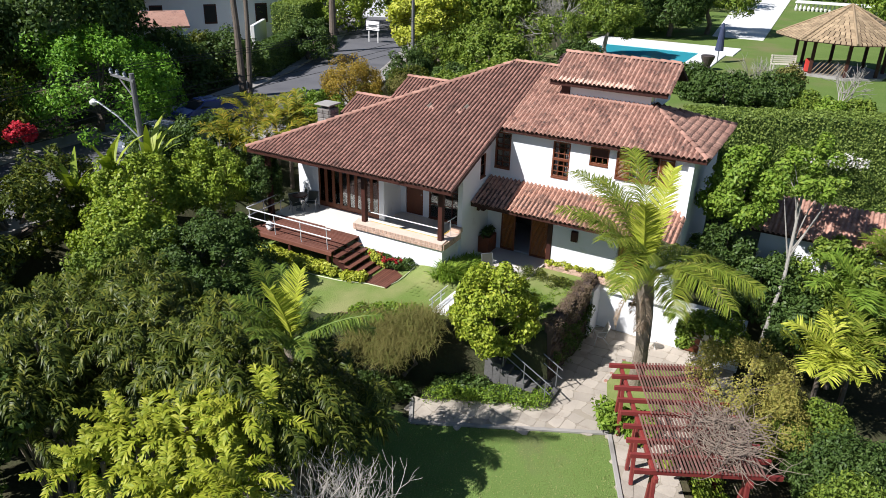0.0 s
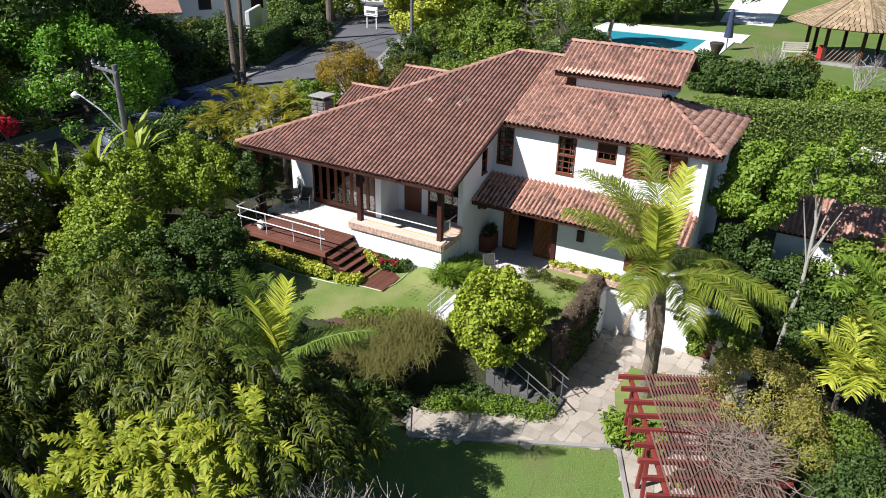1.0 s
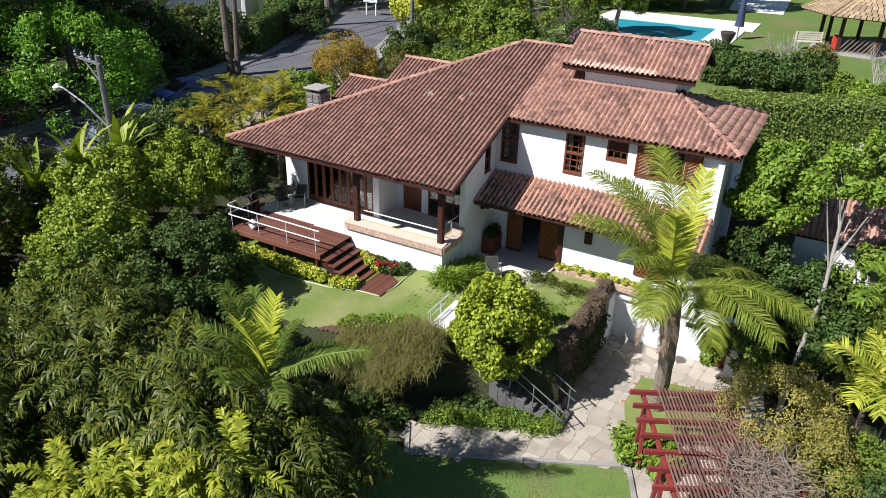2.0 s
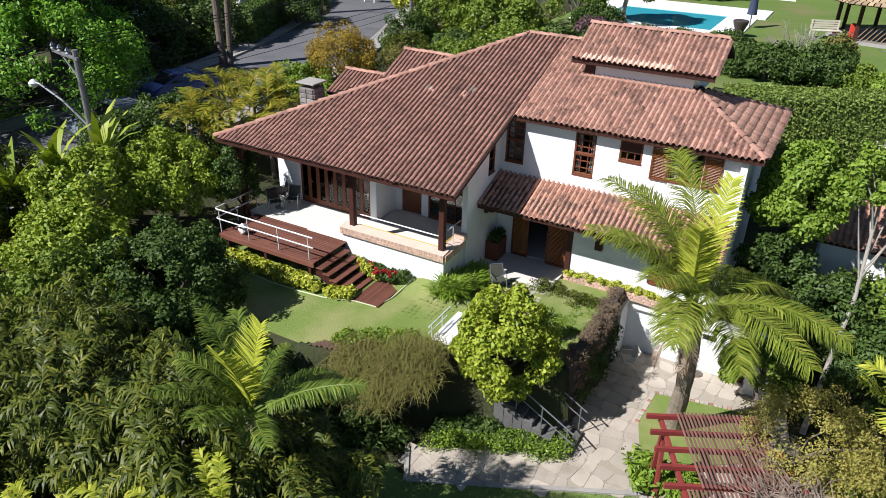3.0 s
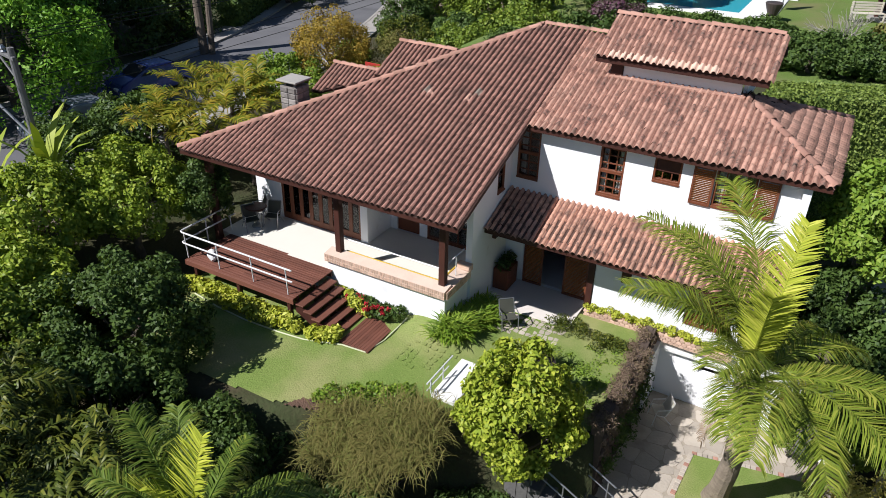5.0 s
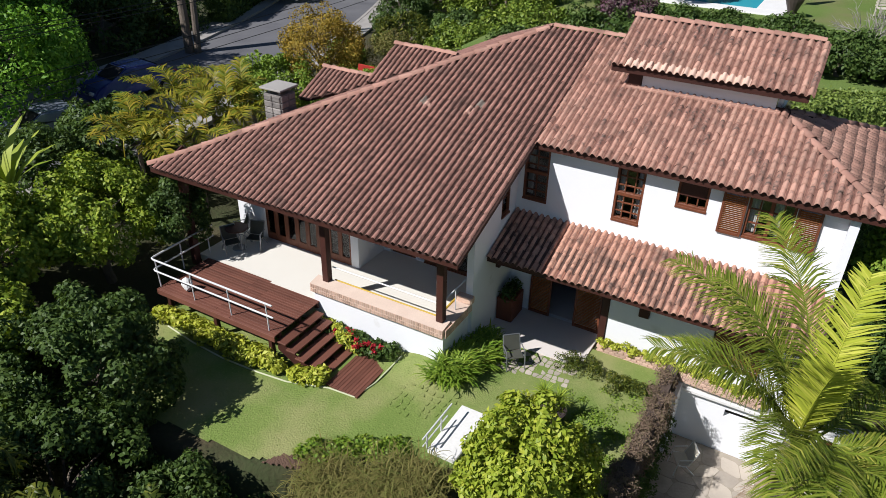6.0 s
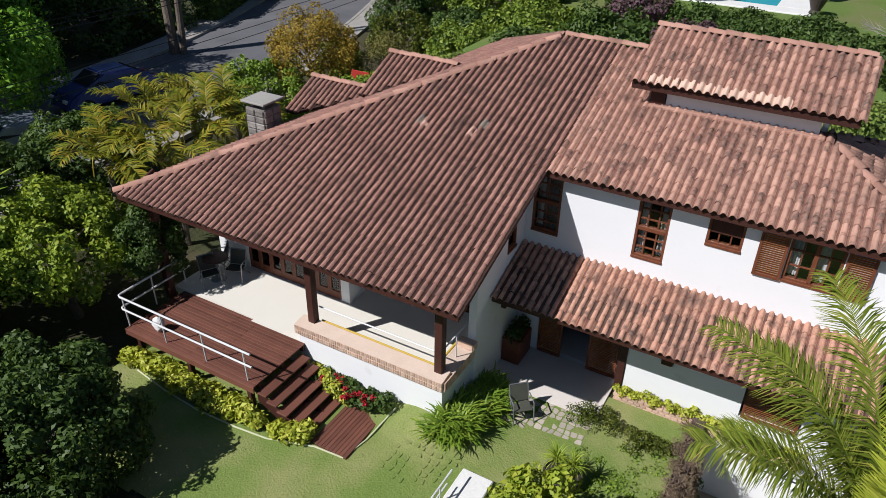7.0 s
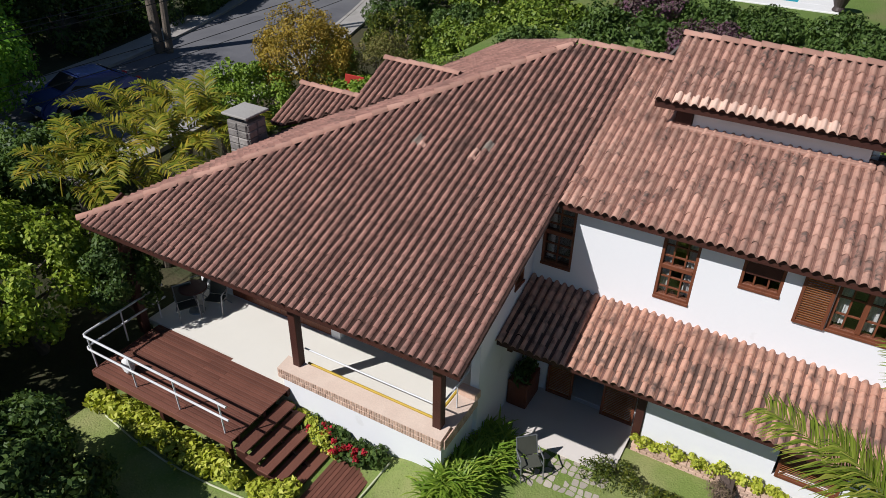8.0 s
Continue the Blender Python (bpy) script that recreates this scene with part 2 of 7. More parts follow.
TWIG = surface("pale dry twigs", (0.50, 0.46, 0.41), (0.38, 0.35, 0.31), 4, 20, 0.9, 0.2)
L_HEDGE = leaf_surface("clipped hedge leaves", (0.140, 0.215, 0.040), (0.195, 0.280, 0.052), (0.255, 0.345, 0.068))
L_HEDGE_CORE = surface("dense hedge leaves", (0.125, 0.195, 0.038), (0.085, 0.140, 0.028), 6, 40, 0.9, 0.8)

GLASS, gnt, gp, gout = nodes_of("window glass")
g_clear, g_gloss, g_mix = (gnt.nodes.new(k) for k in ("ShaderNodeBsdfTransparent", "ShaderNodeBsdfGlossy", "ShaderNodeMixShader"))
g_clear.inputs[0].default_value, g_gloss.inputs["Roughness"].default_value = (0.86, 0.87, 0.87, 1), 0.03
g_fres = gnt.nodes.new("ShaderNodeFresnel")
g_fres.inputs[0].default_value = 1.5
gnt.links.new(g_fres.outputs[0], g_mix.inputs[0])
gnt.links.new(g_clear.outputs[0], g_mix.inputs[1])
gnt.links.new(g_gloss.outputs[0], g_mix.inputs[2])
gnt.links.new(g_mix.outputs[0], gout.inputs[0])

WATER, wnt, wp, wout = nodes_of("pool water")
wp.inputs["Base Color"].default_value, wp.inputs["Roughness"].default_value = (0.05, 0.42, 0.52, 1), 0.06
w_bump = wnt.nodes.new("ShaderNodeBump")
w_bump.inputs["Strength"].default_value = 0.15
wnt.links.new(noise_of(wnt, 3.0, 0.2, 0.8), w_bump.inputs["Height"])
wnt.links.new(w_bump.outputs[0], wp.inputs["Normal"])

# ---- building helpers ----
W = {}


def thing(name, at, label, category, group="", kind="", turn=0.0):
    """A top-level thing: an Empty at its base."""
    ob = new(name)
    ob.empty_display_size = 0.2
    ob.matrix_basis = pose(*at, 0, 0, turn)
    W[ob] = ob.matrix_basis.copy()
    return tagged(ob, label, category, group, kind)


def mesh_from(name, verts, faces, smooth=False):
    """A mesh from arrays: verts (n, 3), faces (m, 3 or 4)."""
    me = bpy.data.meshes.new(name)
    verts, faces = np.asarray(verts, np.float32), np.asarray(faces, np.int32)
    k = faces.shape[1]
    me.vertices.add(len(verts))
    me.vertices.foreach_set("co", verts.ravel())
    me.loops.add(faces.size)
    me.loops.foreach_set("vertex_index", faces.ravel())
    me.polygons.add(len(faces))
    me.polygons.foreach_set("loop_start", np.arange(0, faces.size, k, dtype=np.int32))
    if smooth:
        me.polygons.foreach_set("use_smooth", np.ones(len(faces), bool))
    me.update(calc_edges=True)
    me.validate()
    return me


def part(name, shape, material, parent, label="", m=None):
    """ONE mesh object under a thing or under a part. shape: a bmesh (in world places, if m is not given) or a mesh."""
    if isinstance(shape, bmesh.types.BMesh):
        me = bpy.data.meshes.new(name)
        bmesh.ops.recalc_face_normals(shape, faces=shape.faces)
        shape.to_mesh(me)
        shape.free()
    else:
        me = shape
    if material is not None and not me.materials:
        me.materials.append(material)
    ob = new(name, me)
    m = Matrix.Identity(4) if m is None else m
    if parent is not None:
        ob.parent = parent
        ob.matrix_parent_inverse = W[parent].inverted()
    ob.matrix_basis = m
    W[ob] = m.copy()
    if label:
        ob["label"] = label
    return ob


def single(name, shape, material, label, category, group="", kind="", m=None):
    """A thing that is one mesh."""
    return tagged(part(name, shape, material, None, "", m), label, category, group, kind)


def box(bm, lo, hi, bevel=0.0, turn=None):
    """A box from corner to corner, with worn edges; turn: a Matrix put on it."""
    lo, hi = Vector(lo), Vector(hi)
    g = bmesh.ops.create_cube(bm, size=1.0)["verts"]
    bmesh.ops.scale(bm, vec=hi - lo, verts=g)
    bmesh.ops.translate(bm, vec=(lo + hi) / 2, verts=g)
    if bevel:
        edges = list({e for v in g for e in v.link_edges})
        r = bmesh.ops.bevel(bm, geom=edges, offset=bevel, segments=1, affect="EDGES", clamp_overlap=True)
        g = list({v for f in r["faces"] for v in f.verts} | {v for v in g if v.is_valid})
    if turn is not None:
        bmesh.ops.transform(bm, matrix=turn, verts=g)
    return g


def boxed(lo, hi, bevel=0.0, turn=None):
    bm = bmesh.new()
    box(bm, lo, hi, bevel, turn)
    return bm


def tube(bm, points, radii, sides=8):
    """A tapered round tube through the points."""
    pts = [Vector(p) for p in points]
    if not isinstance(radii, (list, tuple)):
        radii = [radii] * len(pts)
    rings = []
    ref = Vector((0.31, 0.17, 0.93))
    for i, p in enumerate(pts):
        d = (pts[min(i + 1, len(pts) - 1)] - pts[max(i - 1, 0)]).normalized()
        a = d.cross(ref if abs(d.dot(ref)) < 0.95 else Vector((1, 0, 0))).normalized()
        b = d.cross(a)
        rings.append([bm.verts.new(p + (a * math.cos(2 * math.pi * k / sides) + b * math.sin(2 * math.pi * k / sides)) * radii[i]) for k in range(sides)])
    for r0, r1 in zip(rings, rings[1:]):
        for k in range(sides):
            bm.faces.new((r0[k], r0[(k + 1) % sides], r1[(k + 1) % sides], r1[k]))
    bm.faces.new(rings[0][::-1])
    bm.faces.new(rings[-1])
    return bm


def tubed(points, radii, sides=8):
    return tube(bmesh.new(), points, radii, sides)


def prism(bm, outline, depth, m=Matrix.Identity(4)):
    """An outline in its own x, y, pushed out by depth in z, put to m."""
    low = [bm.verts.new(m @ Vector((x, y, 0))) for x, y in outline]
    high = [bm.verts.new(m @ Vector((x, y, depth))) for x, y in outline]
    bm.faces.new(low[::-1])
    bm.faces.new(high)
    n = len(outline)
    for i in range(n):
        bm.faces.new((low[i], low[(i + 1) % n], high[(i + 1) % n], high[i]))
    return bm


def lathe(profile, sides=14):
    """A turned shape from (radius, height) pairs, about z."""
    bm = bmesh.new()
    rings = [[bm.verts.new((r * math.cos(2 * math.pi * k / sides), r * math.sin(2 * math.pi * k / sides), z)) for k in range(sides)] for r, z in profile]
    for r0, r1 in zip(rings, rings[1:]):
        for k in range(sides):
            bm.faces.new((r0[k], r0[(k + 1) % sides], r1[(k + 1) % sides], r1[k]))
    bm.faces.new(rings[0][::-1])
    bm.faces.new(rings[-1])
    return bm


# ---- plants ----
def unit(a):
    return a / (np.linalg.norm(a, axis=-1, keepdims=True) + 1e-9)


def leaves(rng, points, outward, length, width, lift=0.35, scatter=0.7):
    """A small folded four-cornered leaf at every point, turned outward with some scatter."""
    n = len(points)
    nrm = unit(outward + rng.normal(0, scatter, (n, 3)) + np.array((0, 0, lift)))
    side = unit(np.cross(nrm, rng.normal(0, 1, (n, 3))))
    along = np.cross(nrm, side)
    ln = (length * rng.uniform(0.65, 1.25, (n, 1)))
    wd = ln * width / length * 0.5
    fold = nrm * wd * 0.45
    v = np.stack([points - along * ln * 0.5, points + side * wd + fold, points + along * ln * 0.5 - nrm * ln * 0.12, points - side * wd + fold], 1).reshape(-1, 3)
    return v, np.arange(4 * n).reshape(-1, 4)


def clumps(rng, centre, radii, n_clump, clump_r, n_leaf, low=-0.5):
    """Points and outward ways of leaves in clumps that cover an uneven, lumpy crown."""
    d = unit(rng.normal(0, 1, (n_clump * 3, 3)))
    d = d[d[:, 2] > low][:n_clump]
    reach = rng.uniform(0.62, 1.0, (len(d), 1))
    c = np.array(centre) + d * np.array(radii) * reach
    pick = rng.integers(0, len(c), n_leaf)
    e = unit(rng.normal(0, 1, (n_leaf, 3)) + d[pick] * 0.5)
    cr = clump_r * rng.uniform(0.7, 1.25, (len(c), 1))
    p = c[pick] + e * cr[pick] * rng.uniform(0.55, 1.0, (n_leaf, 1))
    return p, unit(e + 0.5 * d[pick]), c


def crown_mesh(rng, centre, radii, n_clump, clump_r, n_leaf, length, width, low=-0.5, lift=0.35):
    p, o, c = clumps(rng, centre, radii, n_clump, clump_r, n_leaf, low)
    v, f = leaves(rng, p, o, length, width, lift)
    return mesh_from("crown", v, f), c


def trunk_mesh(rng, base, top, r, ends, n_limb=7, wobble=0.12):
    """A tapered, slightly bent trunk with limbs that run to some of the clumps."""
    base, top = Vector(base), Vector(top)
    bm = bmesh.new()
    pts = [base.lerp(top, s) + Vector((rng.normal(0, wobble), rng.normal(0, wobble), 0)) * (0 < s) for s in (0, 0.3, 0.6, 1.0)]
    tube(bm, pts, [r * 1.25, r, r * 0.85, r * 0.6], 8)
    for k in rng.permutation(len(ends))[:n_limb]:
        e = Vector(ends[k])
        start = pts[2].lerp(pts[3], rng.uniform(0, 0.9))
        mid = start.lerp(e, 0.5) + Vector((rng.normal(0, wobble), rng.normal(0, wobble), 0.15))
        tube(bm, [start, mid, e], [r * 0.42, r * 0.28, r * 0.1], 6)
    return bm


def tree(name, at, crown_at, radii, leaf_mat, label, category="tree", seed=1, n_clump=60, clump_r=0.5, n_leaf=9000, length=0.17, width=0.09, trunk_r=0.12, bark=BARK, low=-0.5, lift=0.35, group="", n_limb=7):
    """Trunk with limbs and an uneven crown of many small leaves."""
    rng = np.random.default_rng(seed)
    t = thing(name, at, label, category, group)
    me, c = crown_mesh(rng, crown_at, radii, n_clump, clump_r, n_leaf, length, width, low, lift)
    part("trunk", trunk_mesh(rng, at, (crown_at[0], crown_at[1], crown_at[2] - radii[2] * 0.25), trunk_r, c, n_limb), bark, t)
    part("crown", me, leaf_mat, t)
    return t


def fronds(rng, base, count, length, rise, droop, leaflet, n_leaf, width=0.04, hang=0.5, petiole=0.12, azimuths=None, spread=0.12, ragged=0.07, tilt=0.25):
    """Arching feathered fronds round a heart: arrays of leaflets, and the rachis lines."""
    V, lines = [], []
    base = np.array(base, float)
    for i in range(count):
        az = azimuths[i] if azimuths is not None else i * 2.39996 + rng.normal(0, 0.2)
        s = np.linspace(0, 1, n_leaf)
        k = (i * 0.618034 + 0.3) % 1.0
        e0, dr = rise[0] + (rise[1] - rise[0]) * k, rng.uniform(*droop)
        ln = length * rng.uniform(0.8, 1.1)
        el = e0 - dr * s ** 1.25
        step = ln / (n_leaf - 1)
        h = np.array((math.cos(az), math.sin(az), 0))
        tang = np.cos(el)[:, None] * h + np.sin(el)[:, None] * np.array((0, 0, 1.0))
        p = base + rng.normal(0, spread, 3) * (1, 1, 0.5) + np.cumsum(tang * step, 0)
        lines.append(p[:: max(1, n_leaf // 7)])
        q = np.array((-math.sin(az), math.cos(az), 0))
        up = np.cross(tang, q) * np.sign(np.cross(tang, q)[:, 2:3] + 1e-6)
        keep = s > petiole
        prof = (leaflet * (0.35 + 0.65 * np.sin(np.clip((s - petiole) / (1 - petiole), 0, 1) * 2.6 + 0.35)))[:, None]
        for side in (-1, 1):
            d1 = unit(side * q * 0.85 + tang * 0.70 + up * tilt + rng.normal(0, ragged, p.shape))
            d2 = unit(d1 + np.array((0, 0, -1.0)) * hang * rng.uniform(0.6, 1.3, (n_leaf, 1)))
            w = unit(np.cross(d1, up + rng.normal(0, 0.25, p.shape))) * width * 0.5
            mid = p + d1 * prof * 0.5
            tip = mid + d2 * prof * 0.55
            V.append(np.stack([p - w * 0.5, p + w * 0.5, mid - w, mid + w, tip - w * 0.15, tip + w * 0.15], 1)[keep])
    V = np.concatenate(V)
    n = len(V)
    k = np.arange(n)[:, None] * 6
    F = np.concatenate([k + np.array((0, 1, 3, 2)), k + np.array((2, 3, 5, 4))])
    return V.reshape(-1, 3), F, lines


def rachis(lines, r=0.02):
    bm = bmesh.new()
    for p in lines:
        n = len(p)
        tube(bm, [Vector(q) for q in p], [r * (1 - 0.8 * i / (n - 1)) for i in range(n)], 4)
    return bm


def joined(*pairs):
    """Several (verts, faces) as one."""
    vs, fs, k = [], [], 0
    for v, f in pairs:
        vs.append(v)
        fs.append(f + k)
        k += len(v)
    return np.concatenate(vs), np.concatenate(fs)


def straps(rng, at, count, length, width, droop=1.2, rise=(0.7, 1.4), spread=0.15):
    """Long arching strap leaves from one heart."""
    n = count
    az, e0 = rng.uniform(0, 2 * math.pi, n), rng.uniform(*rise, n)
    ln = length * rng.uniform(0.7, 1.15, n)
    h = np.stack([np.cos(az), np.sin(az), np.zeros(n)], 1)
    q = np.stack([-np.sin(az), np.cos(az), np.zeros(n)], 1) * width * 0.5
    p = np.array(at) + np.concatenate([rng.normal(0, spread, (n, 2)), np.zeros((n, 1))], 1)
    rows = []
    for s in range(5):
        el = e0 - droop * (s / 4) ** 1.3
        wd = q * (1.0, 1.15, 1.0, 0.7, 0.1)[s]
        rows += [p - wd, p + wd]
        p = p + (np.cos(el)[:, None] * h + np.sin(el)[:, None] * np.array((0, 0, 1.0))) * (ln / 4)[:, None]
    V = np.stack(rows, 1).reshape(-1, 3)
    k = np.arange(n)[:, None] * 10
    F = np.concatenate([k + np.array((2 * s, 2 * s + 1, 2 * s + 3, 2 * s + 2)) for s in range(4)])
    return V, F


# ---- ground ----
def smooth(a, b, t):
    t = np.clip((np.asarray(t, float) - a) / (b - a), 0, 1)
    return t * t * (3 - 2 * t)


LOW, UP, ROAD_Z, POOL_Z = -2.56, -0.47, 1.2, 3.9


def bank_y(x):
    """The front edge of the upper garden."""
    return np.interp(x, (-12, -9, -2.2, -0.9, 0.7, 1.6, 5.2), (-7.5, -6.5, -4.9, -4.1, -3.0, -2.9, -1.7))


def hedge_line(x):
    return 14.3 + 0.488 * (x - 10.5)


def ground_z(x, y):
    x, y = np.asarray(x, float), np.asarray(y, float)
    up = UP + 0.40 * np.exp(-((y - 0.1) / 0.7) ** 2 - ((x + 0.5) / 1.1) ** 2)
    f = bank_y(x)
    raised = smooth(f - 1.2, f, y) * (1 - smooth(5.22, 5.34, x))
    raised = np.maximum(raised, smooth(3.7, 4.1, y))
    z = LOW + (up - LOW) * raised
    z = z + (ROAD_Z - z) * (1 - smooth(-15.5, -11.0, x))
    back = smooth(0.2, 2.2, y - hedge_line(np.maximum(x, -4))) * smooth(-13, -7, x)
    return z + (POOL_Z - z) * back


def sheet(xs, ys, height, lift=0.0):
    gx, gy = np.meshgrid(xs, ys)
    v = np.stack([gx, gy, height(gx, gy) + lift], -1).reshape(-1, 3)
    n, m = len(xs), len(ys)
    i = (np.arange(m - 1)[:, None] * n + np.arange(n - 1)).reshape(-1, 1)
    return v, np.concatenate([i, i + 1, i + n + 1, i + n], 1)


def steps(*stretches):
    out = [np.arange(a, b, s) for a, b, s in stretches]
    return np.concatenate(out + [[stretches[-1][1]]])


gv, gf = sheet(steps((-900, -100, 80), (-100, -24, 4), (-24, -12, 0.8), (-12, 12, 0.2), (12, 30, 0.8), (30, 100, 5), (100, 900, 80)), steps((-400, -60, 40), (-60, -18, 3), (-18, 5, 0.2), (5, 26, 0.7), (26, 110, 4), (110, 1500, 100)), ground_z)
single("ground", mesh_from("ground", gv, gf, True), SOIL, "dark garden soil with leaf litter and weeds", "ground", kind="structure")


def inside(poly, x, y):
    """Whether points lie in an outline."""
    x, y = np.asarray(x, float), np.asarray(y, float)
    r = np.zeros(x.shape, bool)
    for (x0, y0), (x1, y1) in zip(poly, poly[1:] + poly[:1]):
        cross = (y0 > y) != (y1 > y)
        with np.errstate(divide="ignore", invalid="ignore"):
            r ^= cross & (x < (x1 - x0) * (y - y0) / (y1 - y0 if y1 != y0 else 1e-9) + x0)
    return r


def draped(poly, step, lift):
    """A sheet over the ground within an outline."""
    xs = np.arange(min(p[0] for p in poly), max(p[0] for p in poly) + step, step)
    ys = np.arange(min(p[1] for p in poly), max(p[1] for p in poly) + step, step)
    v, f = sheet(xs, ys, ground_z, lift)
    c = v[f].mean(1)
    return v, f[inside(poly, c[:, 0], c[:, 1])]


def cut_mesh(name, v, f):
    used = np.unique(f)
    back = np.zeros(len(v), int)
    back[used] = np.arange(len(used))
    return mesh_from(name, v[used], back[f], True)


UPPER = [(-8.4, -5.6), (-5.4, -5.0), (-2.3, -4.75), (-0.9, -4.0), (0.7, -2.9), (1.6, -2.8), (5.1, -1.6), (5.1, 3.05), (3.1, 3.1), (0.1, 3.0), (0.1, 0.05), (-4.0, 0.05), (-8.4, 0.1)]
single("lawn_upper", cut_mesh("lawn_upper", *draped(UPPER, 0.1, 0.03)), LAWN, "sunlit mown lawn with worn patches beside the house", "lawn", kind="structure")
LOWER = [(-3.5, -5.9), (1.7, -5.8), (2.4, -6.15), (8.15, -3.25), (9.4, -5.85), (11.6, -10.5), (9, -19), (-5, -19)]
single("lawn_lower", cut_mesh("lawn_lower", *draped(LOWER, 0.15, 0.03)), LAWN_LOW, "green mown lawn in the lower garden", "lawn", kind="structure")

# tufts that break the lawn's surface
rng = np.random.default_rng(5)
px, py = rng.uniform(-8.4, 5.1, 6000), rng.uniform(-5.6, 3.0, 6000)
ok = inside(UPPER, px, py)
px, py = px[ok], py[ok]
v, f = leaves(rng, np.stack([px, py, ground_z(px, py) + 0.035], 1), np.zeros((len(px), 3)), 0.05, 0.022, 1.0, 0.08)
L_GRASS = leaf_surface("grass blades", (0.205, 0.27, 0.075), (0.25, 0.305, 0.09), (0.34, 0.345, 0.15), 0.7, 0.25, 1.5)
single("grass_tufts", mesh_from("grass_tufts", v, f), L_GRASS, "short grass blades of the upper lawn", "grass", kind="stuff")
px, py = rng.uniform(-3.5, 11, 30000), rng.uniform(-14, -3.2, 30000)
ok = inside(LOWER, px, py)
px, py = px[ok], py[ok]
v, f = leaves(rng, np.stack([px, py, ground_z(px, py) + 0.045], 1), np.zeros((len(px), 3)), 0.06, 0.024, 0.9, 0.6)
single("grass_tufts", mesh_from("grass_tufts", v, f), L_GRASS, "short grass blades of the lower lawn", "grass", kind="stuff")

# ---- house ----
SL = 0.375
CS = 1 / math.hypot(1, SL)
EAVE_Y, EAVE_Z, RAKE_X, HIP_X = -0.6, 3.55, 0.68, -9.36
UPPER_EAVE = 3.45


def main_z(y):
    return EAVE_Z + SL * (y - EAVE_Y)


house = thing("house", (0, 3.8, -0.5), "white plastered two-storey house with a large clay tile hip roof", "house")


def walls(openings, a0, a1, z0, z1, depth, m, cut=None):
    """A wall in its own x (along), y (into the wall) and z, with real openings; cut: planes (point, way out) that trim it."""
    xs = sorted({a0, a1, *(o[0] for o in openings), *(o[1] for o in openings)})
    zs = sorted({z0, z1, *(o[2] for o in openings), *(o[3] for o in openings)})
    bm = bmesh.new()
    for xa, xb in zip(xs, xs[1:]):
        for za, zb in zip(zs, zs[1:]):
            cx, cz = (xa + xb) / 2, (za + zb) / 2
            if not any(o[0] < cx < o[1] and o[2] < cz < o[3] for o in openings):
                box(bm, (xa, 0, za), (xb, depth, zb))
    bmesh.ops.remove_doubles(bm, verts=bm.verts, dist=1e-4)
    for e in [f for f in bm.faces if all(len(ed.link_faces) > 2 or ed.is_manifold for ed in f.edges) and sum(1 for g in bm.faces if g is not f and set(g.verts) == set(f.verts))]:
        bm.faces.remove(e)
    bmesh.ops.transform(bm, matrix=m, verts=bm.verts)
    for point, way in cut or ():
        r = bmesh.ops.bisect_plane(bm, geom=bm.verts[:] + bm.edges[:] + bm.faces[:], plane_co=point, plane_no=way, clear_outer=True)
        bmesh.ops.holes_fill(bm, edges=[e for e in r["geom_cut"] if isinstance(e, bmesh.types.BMEdge)])
    return bm


ROOF_CUT = [((0, EAVE_Y, EAVE_Z - 0.13), (0, -SL, 1))]
FRONT = 3.87
W1, W2, W3, W4 = (0.27, 0.98, 3.25, 4.76), (2.80, 3.53, 3.29, 4.76), (4.33, 5.09, 4.09, 4.78), (5.98, 7.02, 3.72, 4.80)
part("wall", walls([W1, W2, W3, W4], 0.0, 8.3, 2.5, 5.3, 0.22, pose(0, FRONT, 0), ROOF_CUT), PLASTER, house)
# ground floor of the right wing, with the open garden doorway
DOORWAY = (0.75, 2.75, -0.42, 1.85)
part("wall", walls([DOORWAY], 0.0, 3.3, -0.7, 2.5, 0.22, pose(0, FRONT, 0)), PLASTER, house)
part("wall", walls([(4.05, 4.35, 0.85, 1.35), (6.0, 7.3, 0.1, 1.5)], 3.26, 8.3, -0.7, 2.62, 0.2, pose(0, 3.45, 0)), PLASTER, house)
part("wall", boxed((3.26, 3.65, -0.7), (3.46, FRONT, 2.5)), PLASTER, house)
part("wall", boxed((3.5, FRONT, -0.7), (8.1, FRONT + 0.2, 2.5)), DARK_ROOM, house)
part("wall", boxed((8.1, 3.65, -0.7), (8.3, 9.0, 5.0)), PLASTER, house)
part("wall", boxed((0.0, 8.8, -0.7), (8.1, 9.0, 5.0)), PLASTER, house)
# gable side of the left wing
SLIT = (2.92, 3.42, 2.95, 3.95)
part("wall", walls([SLIT], 1.40, FRONT, -0.7, 5.4, 0.2, pose(0.1, 0, 0, 0, 0, 90), ROOF_CUT), PLASTER, house)
# wall with the folding doors, the recess behind the veranda, the far sides
DOORS = (-7.62, -4.30, 0.48, 2.62)
part("wall", walls([DOORS], -8.75, -4.02, 0.3, 3.7, 0.2, pose(0, 1.95, 0), [((0, EAVE_Y, EAVE_Z - 0.13), (0, -SL, 1))]), PLASTER, house)
part("wall", boxed((-4.20, 2.15, 0.3), (-4.02, 3.3, 4.6)), PLASTER, house)
part("wall", walls([(-3.75, -2.85, 0.48, 2.6), (-2.55, -0.25, 0.5, 2.55)], -4.2, 0.0, 0.3, 4.9, 0.2, pose(0, 3.3, 0), ROOF_CUT), PLASTER, house)
part("wall", boxed((0, 0, 0.3), (0.2, 13.8, 3.5), 0, pose(-8.75, 2.16, 0, 0, 0, -6.55)), PLASTER, house)
